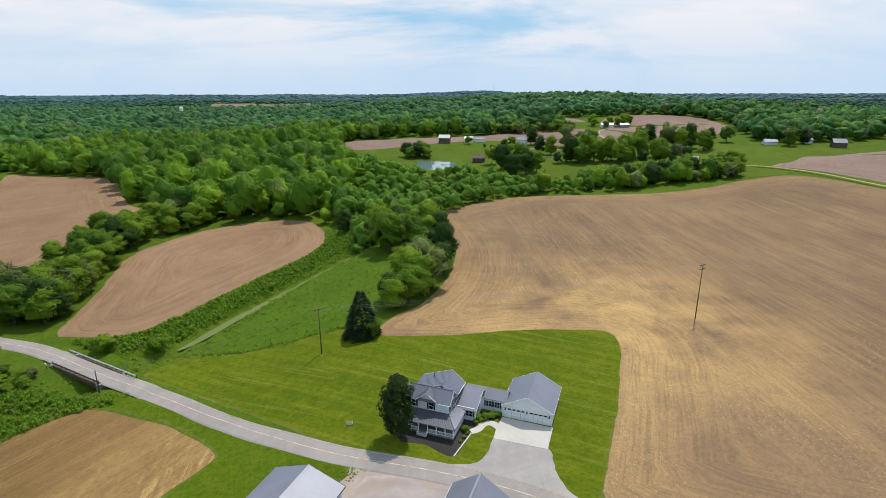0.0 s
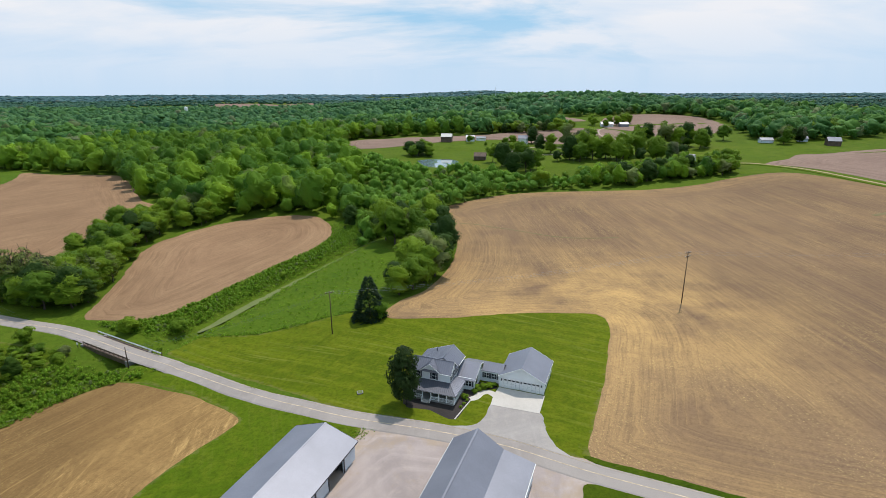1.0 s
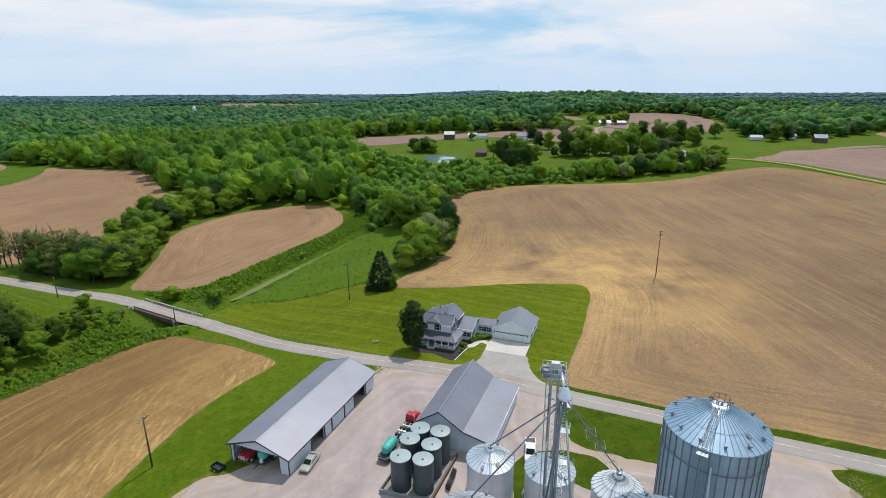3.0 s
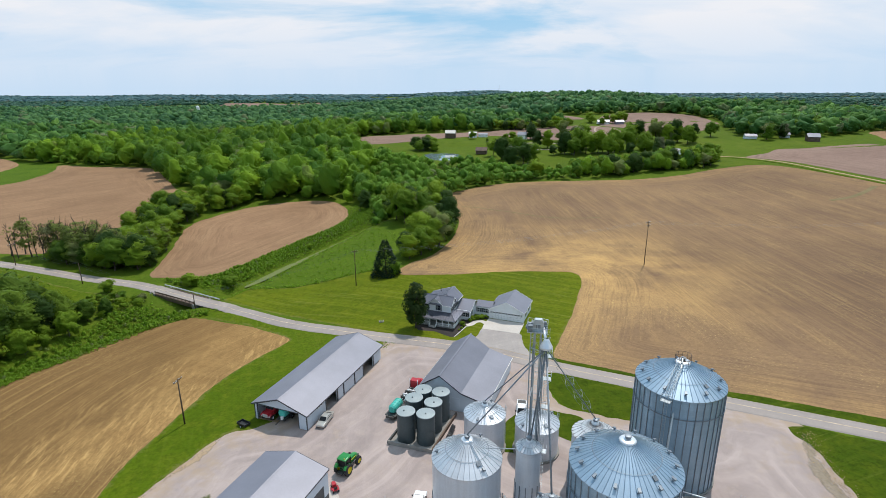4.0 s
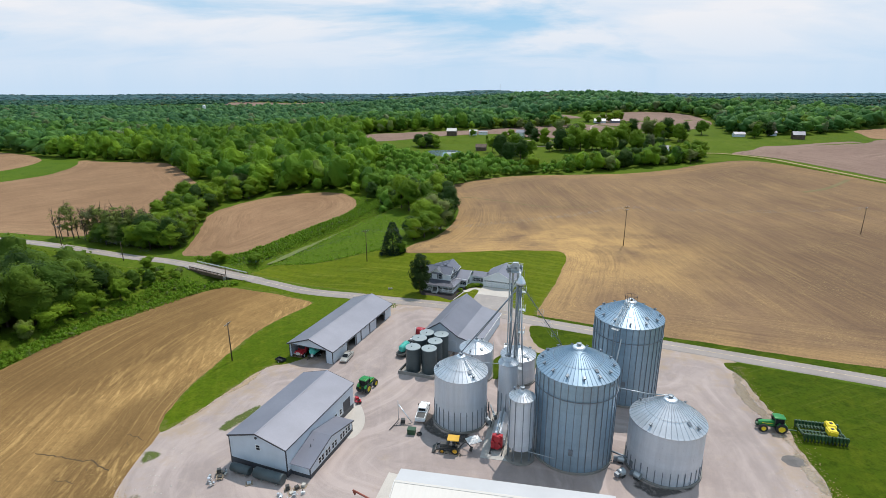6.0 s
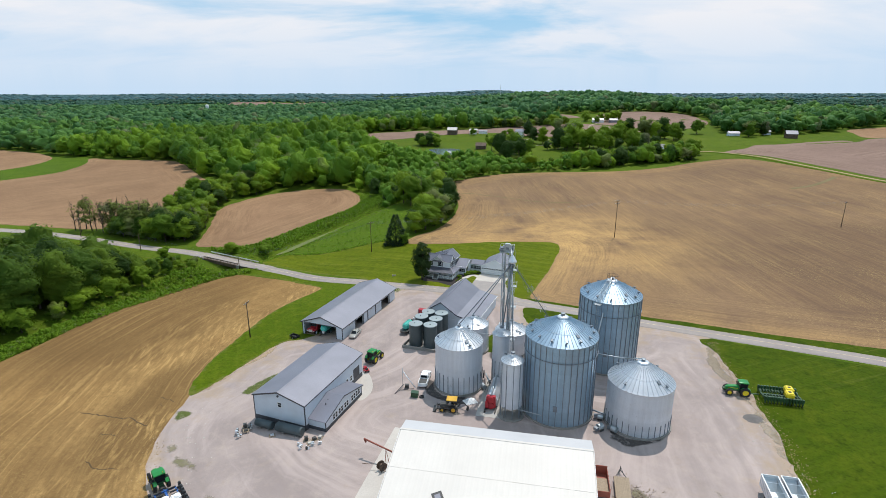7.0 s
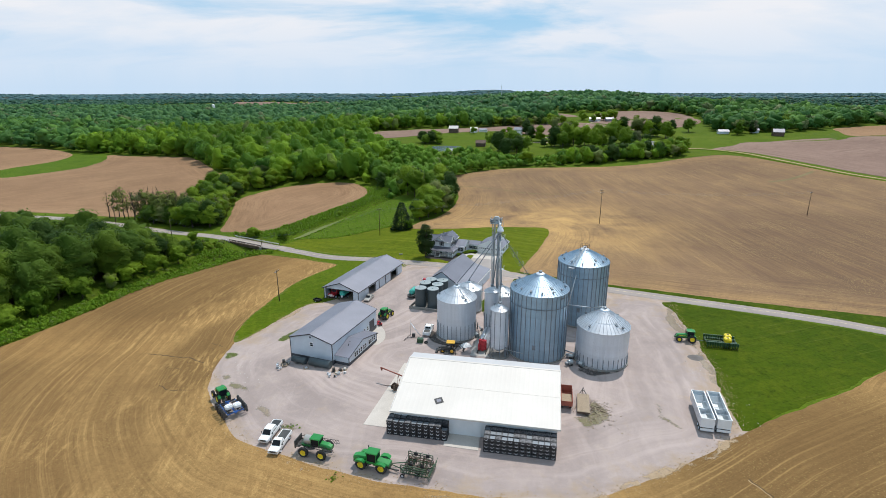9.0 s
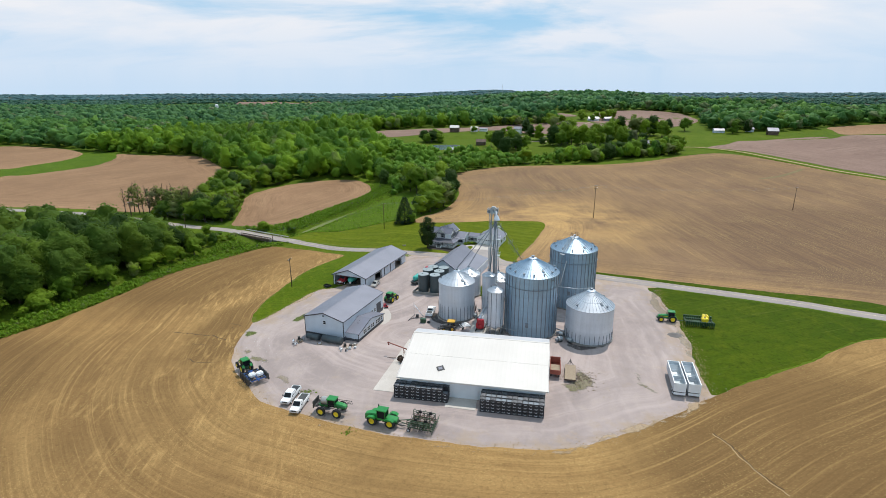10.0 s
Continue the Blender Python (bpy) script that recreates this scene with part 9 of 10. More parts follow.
# red high-sided wagon and a flat plank trailer
t = thing("dump_wagon", pose(24.5, -12.0, 0.03, 0, 0, -11), "rust-red high-sided farm wagon", "wagon")
part("box", boxes((-1.1, -1.02, -2.5, 2.6, 0.95, 2.1), (1.02, 1.1, -2.5, 2.6, 0.95, 2.1), (-1.1, 1.1, -2.58, -2.5, 0.95, 2.0), (-1.1, 1.1, 2.6, 2.68, 0.95, 2.5), (-1.1, 1.1, -2.5, 2.6, 0.9, 0.98)), M["rust"], t)
part("load", boxes((-1.0, 1.0, -2.4, 1.0, 0.99, 1.45)), M["wood"], t)
for y in (-2.0, -1.0, 0.0, 1.0, 2.0):
    for s in (-1, 1):
        part("stake", boxes((s * 1.13 - 0.04, s * 1.13 + 0.04, y - 0.05, y + 0.05, 0.9, 2.1)), M["rust"], t)
for s in (-1, 1):
    for y in (-1.6, 1.7):
        wheel(t, s * 0.85, y, 0.42, 0.25, "rust")
part("tongue", boxes((-0.07, 0.07, 2.6, 4.0, 0.5, 0.62)), M["mech"], t)
t = thing("flat_trailer", pose(27.6, -13.0, 0.03, 0, 0, -13), "flat trailer with a weathered plank deck", "trailer")
deck = part("deck", boxes((-1.15, 1.15, -3.3, 3.1, 0.68, 0.76)), M["wood"], t)
for i in range(9):
    x = -1.1 + i * 0.25
    part("plank", boxes((x, x + 0.23, -3.3, 3.1, 0.764, 0.80)), M["wood"], deck)
part("frame", boxes((-1.18, -1.1, -3.3, 3.1, 0.5, 0.7), (1.1, 1.18, -3.3, 3.1, 0.5, 0.7), (-1.1, 1.1, -3.35, -3.27, 0.45, 0.72)), M["mesh_brown"], t)
part("tongue", tubes(((-0.9, 3.1, 0.6), (0, 5.2, 0.55), 0.06), ((0.9, 3.1, 0.6), (0, 5.2, 0.55), 0.06), n=6), M["mech"], t)
part("jack", tubes(((0, 5.0, 0), (0, 5.0, 1.3), 0.06), ((-0.5, 3.6, 0.65), (0, 4.4, 1.5), 0.04), ((0.5, 3.6, 0.65), (0, 4.4, 1.5), 0.04), n=6), M["mech"], t)
for s in (-1, 1):
    for y in (-1.0, -0.1):
        wheel(t, s * 1.0, y, 0.36, 0.22)


def lorry(m, label, tank=True, cab="red", group="tank trucks", back=0.0):
    t = thing("tank_truck", m, label, "truck", group)
    part("chassis", boxes((-0.45, 0.45, -3.6 - back, 3.6, 0.7, 0.95)), M["mech"], t)
    part("bonnet", loft([(2.3, 0.75, 0.85, 1.75, 0.6), (3.9, 0.72, 0.8, 1.6, 0.55)]), M[cab], t)
    part("cab", loft([(0.9, 1.05, 0.85, 2.55, 0.9), (2.1, 1.05, 0.85, 2.6, 0.9), (2.5, 1.0, 0.85, 1.8, 0.85)]), M[cab], t)
    part("windscreen", slab([(-0.85, 2.52, 1.8), (0.85, 2.52, 1.8), (0.8, 2.2, 2.45), (-0.8, 2.2, 2.45)], (0, 0.04, 0)), M["glass"], t)
    part("grille", boxes((-0.55, 0.55, 3.88, 3.98, 0.85, 1.5)), M["alu"], t)
    for s in (-1, 1):
        part("fender", slab([(s * 0.7, 2.4, 1.15), (s * 0.7, 2.8, 1.35), (s * 0.7, 3.5, 1.35), (s * 0.7, 3.9, 1.05)], (s * 0.45, 0, 0.05)), M[cab], t)
        part("headlight", lathe([(0, 0), (0.14, 0.0), (0.14, 0.12), (0, 0.16)], 12, (s * 0.85, 3.8, 1.05), "y"), M["alu"], t)
        part("exhaust", tubes(((s * 0.85, 0.75, 0.9), (s * 0.85, 0.75, 3.0), 0.07)), M["alu"], t)
        wheel(t, s * 0.95, 3.1, 0.5, 0.3)
        for y in (-2.9, -1.7) if not back else (-0.9, -2.1, -2.9 - back, -1.7 - back):
            wheel(t, s * 0.9, y, 0.5, 0.5)
    if back:
        for y in (0.2, -0.6, -1.5, -2.6, -3.6):
            part("hose_rack", boxes((-0.8, 0.8, y - 0.12, y + 0.12, 0.98, 1.35 + 0.25 * (y < -1))), M["white" if y in (-0.6, -2.6) else "mech"], t)
        for s in (-0.5, 0.4):
            part("pipe", tubes(((s, 0.2, 1.3), (s * 0.6, -4.4, 1.15), 0.1), n=8), M["alu"], t)
        part("deck", boxes((-1.1, 1.1, -4.0 - back, 0.3 - back, 0.95, 1.08)), M["mech"], t)
    if tank:
        part("tank", lathe([(0, -3.4), (0.6, -3.35), (0.85, -3.0), (0.85, -0.3), (0.6, 0.05), (0, 0.1)], 24, (0, -back, 1.85), "y"), M["teal"], t, "teal plastic liquid tank")
        for y in (-2.7, -1.9, -1.1, -0.5):
            part("tank_strap", lathe([(0.86, y - 0.05), (0.9, y - 0.05), (0.9, y + 0.05), (0.86, y + 0.05)], 24, (0, -back, 1.85), "y"), M["teal"], t)
        part("pump", boxes((-0.8, 0.8, -4.3 - back, -3.5 - back, 0.6, 1.0)), M["mech"], t)
    return t


lorry(pose(-6.3, 51.3, 0.03, 0, 0, -22.4), "red tank truck with a teal liquid tank by the barn", back=5.7)
sl = pose(-30.32, 41.47, -0.05, 0, 0, -21.2)
lorry(sl @ pose(-3.3, 3.6, 0.0, 0, 0, 180), "red truck parked inside the machine shed", False)
t = thing("nurse_trailer", sl @ pose(-0.3, 2.4, 0.0, 0, 0, 180), "teal liquid tank on a trailer inside the shed", "trailer")
part("tank", lathe([(0, -1.8), (0.7, -1.7), (0.95, -1.3), (0.95, 1.3), (0.7, 1.7), (0, 1.8)], 24, (0, 0, 1.7), "y"), M["teal"], t)
part("frame", boxes((-0.9, 0.9, -2.0, 2.2, 0.6, 0.8), (-0.06, 0.06, 2.2, 3.6, 0.5, 0.62)), M["mech"], t)
part("pump", lathe([(0, 0), (0.3, 0), (0.3, 0.5), (0, 0.6)], 16, (-0.3, 2.0, 0.8)), M["white"], t)
for s in (-1, 1):
    wheel(t, s * 1.0, 0, 0.45, 0.3)
t = thing("field_sprayer", sl @ pose(2.6, 7.0, 0.0, 0, 0, 180), "dark implement stored in the shed's shade", "implement")
part("frame", boxes((-1.0, 1.0, -1.5, 1.5, 0.6, 0.9), (-0.8, 0.8, -0.4, 0.4, 0.9, 2.0)), M["mech"], t)
part("boom", tubes(((-1.2, 0.8, 1.4), (1.2, 1.2, 2.3), 0.06), ((-1.2, 0.6, 1.0), (1.2, 1.0, 1.6), 0.06)), M["mech"], t)
for s in (-1, 1):
    wheel(t, s * 0.9, 0, 0.5, 0.3)
t = thing("utility_trailer", pose(-37.4, 41.6, terrain(-37.4, 41.6), 0, 0, 60) @ Matrix.Diagonal((0.72, 0.72, 0.72, 1)), "small dark utility trailer beside the shed", "trailer")
part("box", boxes((-0.9, -0.84, -1.5, 1.5, 0.5, 1.1), (0.84, 0.9, -1.5, 1.5, 0.5, 1.1), (-0.9, 0.9, -1.5, -1.44, 0.5, 1.1), (-0.9, 0.9, 1.44, 1.5, 0.5, 1.1), (-0.9, 0.9, -1.5, 1.5, 0.45, 0.52)), M["black"], t)
part("tongue", boxes((-0.06, 0.06, 1.5, 2.8, 0.42, 0.52)), M["mech"], t)
for s in (-1, 1):
    wheel(t, s * 1.0, 0, 0.35, 0.22)

# backhoe loader
t = thing("backhoe_loader", pose(1.5, 9.4, 0.05, 0, 0, 82), "dusty yellow backhoe loader by the bins", "digger")
part("chassis", boxes((-0.45, 0.45, -1.3, 2.0, 0.6, 1.0)), M["mech"], t)
part("hood", loft([(0.6, 0.48, 0.95, 1.55, 0.4), (2.0, 0.45, 0.9, 1.45, 0.36)]), M["mech"], t)
for x in (-0.7, 0.7):
    for y in (-1.0, 0.5):
        part("canopy_post", boxes((x - 0.04, x + 0.04, y - 0.04, y + 0.04, 0.9, 2.55)), M["black"], t)
part("canopy", loft([(-1.25, 0.85, 2.5, 2.66, 0.8), (0.75, 0.85, 2.5, 2.66, 0.8)]), M["amber"], t, "bright yellow canopy roof")
part("seat", boxes((-0.3, 0.3, -0.5, 0.0, 1.0, 1.2), (-0.3, 0.3, -0.6, -0.48, 1.0, 1.7)), M["black"], t)
for s in (-1, 1):
    part("loader_arm", slab([(s * 0.7 - 0.06, 0.4, 1.4), (s * 0.7 - 0.06, 2.6, 0.7), (s * 0.7 - 0.06, 2.9, 0.35), (s * 0.7 - 0.06, 2.4, 0.5), (s * 0.7 - 0.06, 0.4, 1.15)], (0.12, 0, 0)), M["mech"], t)
    wheel(t, s * 0.85, -0.6, 0.68, 0.42, "amber")
    wheel(t, s * 0.8, 1.6, 0.44, 0.3, "amber")
part("bucket", slab([(-1.05, 2.7, 0.1), (-1.05, 3.4, 0.05), (-1.05, 2.9, 0.35), (-1.05, 2.8, 0.75), (-1.05, 2.65, 0.7)], (2.1, 0, 0)), M["mech"], t)
part("boom", tubes(((0, -1.3, 0.8), (0, -2.3, 2.1), 0.12), ((0, -2.3, 2.1), (0, -3.3, 1.1), 0.1), n=6), M["mech"], t)
part("dipper_bucket", slab([(-0.3, -3.2, 1.1), (-0.3, -3.6, 0.9), (-0.3, -3.4, 0.3), (-0.3, -3.0, 0.5)], (0.6, 0, 0)), M["mech"], t)
for s in (-1, 1):
    part("stabiliser", tubes(((s * 0.5, -1.4, 0.8), (s * 1.4, -1.6, 0.08), 0.07), n=6), M["mech"], t)

# ---------------------------------------------------------------- stacked harvest crates in front of the storage shed


def crate_mesh():
    """An open crate in one piece: a box with a rim, hollowed from the top."""
    bm = bmesh.new()
    w, h = 0.59, 0.70
    rings = [(w - 0.06, 0.0), (w - 0.06, 0.06), (w, 0.06), (w, 0.15), (w - 0.02, 0.15), (w - 0.02, h - 0.09), (w + 0.01, h - 0.09), (w + 0.01, h), (w - 0.05, h), (w - 0.05, 0.13)]
    loops = [[bm.verts.new((sx * r, sy * r, z)) for sx, sy in ((-1, -1), (1, -1), (1, 1), (-1, 1))] for r, z in rings]
    for a, b in zip(loops, loops[1:]):
        for k in range(4):
            bm.faces.new((a[k], a[(k + 1) % 4], b[(k + 1) % 4], b[k]))
    bm.faces.new(loops[0][::-1]), bm.faces.new(loops[-1])
    return mesh_of("harvest_crate", bm, M["crate"])


CRATE = crate_mesh()
SLOT = mesh_of("handle_slot", boxes((-0.16, 0.16, -0.615, -0.565, 0.26, 0.34), (-0.25, -0.16, -0.615, -0.565, 0.31, 0.42), (0.16, 0.25, -0.615, -0.565, 0.31, 0.42), (-0.30, -0.22, -0.615, -0.565, 0.42, 0.52), (0.22, 0.30, -0.615, -0.565, 0.42, 0.52)), M["slot"])
LOAD = mesh_of("load", boxes((-0.53, 0.53, -0.53, 0.53, 0.14, 0.64)), M["crate_in"])
LOAD_DARK = mesh_of("load", boxes((-0.53, 0.53, -0.53, 0.53, 0.14, 0.55)), M["stiff"])
wsm = pose(-9.57, -20.78, 0.03, 0, 0, -10.6)
rc = random.Random(4)
for x0, n, y0, depth, wide in ((-0.3, 10, -1.35, 2, 0.9), (17.4, 12, -3.0, 3, 0.833)):
    for i in range(n):
        for j in range(depth):
            high = 4 if not (n == 10 and i == 9 and j == 0) else 3
            for k in range(high):
                if 0 < j < depth - 1 and k < high - 1:
                    continue
                c = new("harvest_crate", CRATE)
                c.matrix_basis = wsm @ pose(x0 + 0.6 * wide + i * 1.235 * wide + rc.uniform(-0.02, 0.02), y0 + 0.6 + j * 1.22 + rc.uniform(-0.02, 0.02), k * 0.71, 0, 0, rc.uniform(-1, 1)) @ Matrix.Diagonal((wide, 1, 1, 1))
                tagged(c, "black plastic harvest crate stacked by the shed", "crate", "stacked crates")
                if j == 0:
                    part("handle_slot", SLOT, None, c)
                if k == high - 1:
                    part("load", LOAD if rc.random() < 0.62 else LOAD_DARK, None, c, "grey load inside")

# ---------------------------------------------------------------- loose things in the yard
# augers leaning by the storage shed
t = thing("grain_auger", pose(0, 0, 0), "rusty red portable auger tube beside the shed", "auger")
part("tube", tubes(((-13.2, -3.4, 3.0), (-8.0, -6.2, 2.4), 0.14), ((-13.3, -3.35, 3.05), (-13.0, -3.5, 2.4), 0.16)), M["rust"], t)
part("brace", tubes(((-9.6, -5.4, 0), (-9.4, -5.6, 2.55), 0.05), ((-8.6, -6.8, 0), (-9.4, -5.6, 2.55), 0.05), n=5), M["rust"], t)
t = thing("cable_reel", pose(-9.9, -7.6, 0.09, 0, 0, 40), "rusty hose reel on a stand", "reel")
part("reel", lathe([(0.15, -0.45), (0.75, -0.45), (0.75, -0.4), (0.3, -0.38), (0.3, 0.38), (0.75, 0.4), (0.75, 0.45), (0.15, 0.45)], 20, (0, 0, 0.85), "y"), M["mesh_brown"], t)
part("stand", tubes(((-0.5, -0.5, 0), (0, -0.5, 0.9), 0.05), ((0.5, -0.5, 0), (0, -0.5, 0.9), 0.05), ((-0.5, 0.5, 0), (0, 0.5, 0.9), 0.05), ((0.5, 0.5, 0), (0, 0.5, 0.9), 0.05), n=5), M["mech"], t)
part("bar", tubes(((0, 0.4, 0.9), (-2.2, 2.4, 1.0), 0.05), n=5), M["mesh_brown"], t)
# tripod frame near the white pickup
t = thing("hoist_frame", pose(-7.6, 17.3, 0.03), "pale steel tripod hoist standing on gravel", "hoist")
part("mast", tubes(((-0.8, 0.8, 0), (-0.8, 0.8, 4.3), 0.05)), M["frame_steel"], t)
part("boom", tubes(((-0.7, 0.9, 3.4), (1.9, -0.6, 0.4), 0.09)), M["alu"], t)
part("foot", tubes(((-2.2, -2.2, 0.1), (-0.6, 0.5, 0.6), 0.07), ((-1.6, -1.0, 0.15), (1.6, -0.4, 0.2), 0.05)), M["mech"], t)
part("winch", boxes((-0.3, 0.5, -0.2, 0.5, 0.1, 0.8)), M["mech"], t)
t = thing("steel_box", pose(-5.7, 14.2, 0.03, 0, 0, -10), "dark green steel box on the gravel", "box")
part("box", boxes((-0.7, 0.7, -0.5, 0.5, 0.05, 1.0)), M["green_dark"], t)
part("lid", boxes((-0.75, 0.75, -0.55, 0.55, 1.0, 1.08)), M["green_dark"], t)
t = thing("spare_tyre", pose(-4.3, 13.9, 0.2), "old tyre lying on the gravel", "tyre")
part("tyre", lathe([(0.25, -0.12), (0.45, -0.14), (0.5, 0), (0.45, 0.14), (0.25, 0.12)], 18), M["rubber"], t)
# crumpled white sheeting
bm = bmesh.new()
N = 14
vv = [[bm.verts.new(((i / N - 0.5) * 2.6, (j / N - 0.5) * 1.9, 0.05 + 0.75 * (1 - (2 * i / N - 1) ** 2) * (1 - (2 * j / N - 1) ** 2) + 0.25 * noise.noise(Vector((i * 0.7, j * 0.7, 3))))) for j in range(N + 1)] for i in range(N + 1)]
for i in range(N):
    for j in range(N):
        bm.faces.new((vv[i][j], vv[i + 1][j], vv[i + 1][j + 1], vv[i][j + 1]))
ob = new("tarpaulin", mesh_of("tarpaulin", bm, M["white"]))
ob.matrix_basis = pose(5.4, 12.2, 0.05, 0, 0, 20)
tagged(ob, "crumpled white sheeting over a small heap", "sheet")
# culvert pipes and pallets along the workshop's end
for (ax, ay), (bx, by), r_ in (((-34.4, 4.6), (-31.1, 3.4), 0.70), ((-30.1, 3.1), (-25.1, 1.3), 0.84)):
    t = thing("fuel_tank", pose(0, 0, 0), "dark steel tank lying beside the workshop", "tank", "lying tanks")
    part("shell", tubes(((ax, ay, r_ + 0.12), (bx, by, r_ + 0.12), r_), n=24), M["tank"], t)
    for f in (0.25, 0.75):
        x_, y_ = ax + (bx - ax) * f, ay + (by - ay) * f
        part("saddle", boxes((x_ - 0.15, x_ + 0.15, y_ - r_ * 0.8, y_ + r_ * 0.8, 0, 0.3)), M["concrete_dark"], t)
rr2 = random.Random(8)
for x_, y_ in ((-36.4, 4.0), (-35.9, 3.0), (-24.2, 0.2), (-23.4, -0.6), (-22.8, 0.4), (-21.9, 0.9), (-30.7, 1.6)):
    t = thing("pallet", pose(x_, y_, -0.05, 0, 0, rr2.uniform(0, 90)), "weathered pallet with scrap by the workshop", "pallet", "scrap by the workshop")
    part("runner", boxes((-0.55, 0.55, -0.5, -0.42, 0.0, 0.1), (-0.55, 0.55, -0.04, 0.04, 0.0, 0.1), (-0.55, 0.55, 0.42, 0.5, 0.0, 0.1)), M["wood"], t)
    for k in range(5):
        part("board", boxes((-0.55 + k * 0.24, -0.42 + k * 0.24, -0.5, 0.5, 0.104, 0.13)), M["wood"], t)
    part("scrap", boxes((-0.3, 0.3, -0.3, 0.25, 0.134, rr2.uniform(0.3, 0.9))), M[rr2.choice(("white", "mech", "alu", "stone"))], t)
for x_, y_, s_ in ((-37.2, 2.6, 0.5), (-36.6, 1.6, 0.4), (-35.4, 3.9, 0.35), (-25.0, -1.3, 0.45), (-23.4, -2.0, 0.4), (-22.6, -1.0, 0.5), (-24.7, -2.1, 0.35), (-21.6, -0.6, 0.35)):
    t = thing("scrap_heap", pose(x_, y_, -0.05, 0, 0, rr2.uniform(0, 180)), "small heap of pale scrap metal by the workshop", "scrap", "scrap by the workshop")
    for k in range(5):
        a_, h_ = rr2.uniform(0, 6.28), rr2.uniform(0.25, 0.8)
        dx_, dy_ = math.cos(a_) * s_ * 0.7, math.sin(a_) * s_ * 0.7
        if k % 2:
            part("pipe", tubes(((dx_, dy_, 0.05), (-dx_ * 1.6, -dy_ * 1.6, h_), 0.05, 0.05), n=6), M[rr2.choice(("alu", "mech", "white"))], t)
        else:
            part("block", boxes((dx_ - s_ * 0.4, dx_ + s_ * 0.4, dy_ - s_ * 0.3, dy_ + s_ * 0.3, 0.0, h_ * 0.8)), M[rr2.choice(("alu", "mech", "stone", "white", "frame_steel"))], t)
# brush pile and stones
rb = random.Random(14)
for x_, y_ in [(29.8 + rb.gauss(0, 1.3), -14.6 + rb.gauss(0, 1.8)) for _ in range(46)]:
    t = new("stick", mesh_of("stick", tubes(((0, 0, 0.06), (rb.uniform(-0.9, 0.9), rb.uniform(-0.9, 0.9), 0.08 + rb.random() * 0.2), 0.035, 0.02), n=4), M["mesh_brown"]))
    t.location = (x_, y_, 0.03)
    tagged(t, "dry stick lying on the gravel", "stick", "scattered sticks")
chips = []
for _ in range(300):
    a_, x_, y_ = rb.uniform(0, 3.14), 29.6 + rb.gauss(0, 2.2), -15.0 + rb.gauss(0, 2.6)
    dx_, dy_, l_ = math.cos(a_), math.sin(a_), rb.uniform(0.05, 0.25)
    z_ = terrain(x_, y_) + 0.06
    chips.append([(x_ - dx_ * l_ + dy_ * 0.04, y_ - dy_ * l_ - dx_ * 0.04, z_), (x_ + dx_ * l_ + dy_ * 0.04, y_ + dy_ * l_ - dx_ * 0.04, z_), (x_ + dx_ * l_ - dy_ * 0.04, y_ + dy_ * l_ + dx_ * 0.04, z_ + 0.08), (x_ - dx_ * l_ - dy_ * 0.04, y_ - dy_ * l_ + dx_ * 0.04, z_ + 0.08)])
tagged(new("wood_debris", quads_mesh("wood_debris", chips, M["wood"])), "brown wood chips strewn beside the flat trailer", "debris", kind="stuff")
stones = [(rb.uniform(54.2, 60.5), rb.uniform(-20, 22)) for _ in range(60)] + [(-46 + rb.gauss(0, 2.2), 4 + rb.gauss(0, 3.5)) for _ in range(26)] + [(-40 + rb.uniform(-4, 3), -8 + rb.uniform(-6, 6)) for _ in range(14)]
qs = []
for x_, y_ in stones:
    s = rb.uniform(0.05, 0.16)
    z_ = terrain(x_, y_) + 0.05
    p = [(x_ + s * math.cos(a + s * 9) * rb.uniform(0.8, 1.2), y_ + s * math.sin(a + s * 9) * rb.uniform(0.8, 1.2)) for a in (0, 1.57, 3.14, 4.71)]
    top = [(x_ + (a - x_) * 0.5, y_ + (b - y_) * 0.5, z_ + s * 0.5) for a, b in p]
    qs.append(top)
    for k in range(4):
        a, b = p[k], p[(k + 1) % 4]
        qs.append([(a[0], a[1], z_), (b[0], b[1], z_), top[(k + 1) % 4], top[k]])
tagged(new("loose_stones", quads_mesh("loose_stones", qs, M["stone"])), "pale loose stones along the yard's edge", "stones", kind="stuff")
# crumbled soil and gravel where the yard runs out into the field
clods = []
line = curve_through([(-52, 3), (-48, -9), (-42, -17), (-35, -24.5), (-24, -29.5), (-11, -34), (-1, -36), (7, -37.5), (22, -38), (36, -32.5), (55, -21)], 0.25, False)
line += curve_through(EAST_EDGE, 0.12, False)
for x_, y_ in line:
    for _ in range(2):
        px_, py_ = x_ + rb.gauss(0, 0.9), y_ + rb.gauss(0, 0.9)
        s, z_ = rb.uniform(0.04, 0.13), terrain(px_, py_) + 0.06
        p = [(px_ + s * math.cos(a) * rb.uniform(0.7, 1.2), py_ + s * math.sin(a) * rb.uniform(0.7, 1.2)) for a in (0.3, 1.9, 3.4, 5.0)]
        top = [(px_ + (a - px_) * 0.5, py_ + (b - py_) * 0.5, z_ + s * 0.5) for a, b in p]
        clods.append(top)
        clods += [[(*p[k], z_), (*p[(k + 1) % 4], z_), top[(k + 1) % 4], top[k]] for k in range(4)]
tagged(new("soil_clods", quads_mesh("soil_clods", clods, M["track"])), "pale clods and gravel along the field's edge", "clods", kind="stuff")
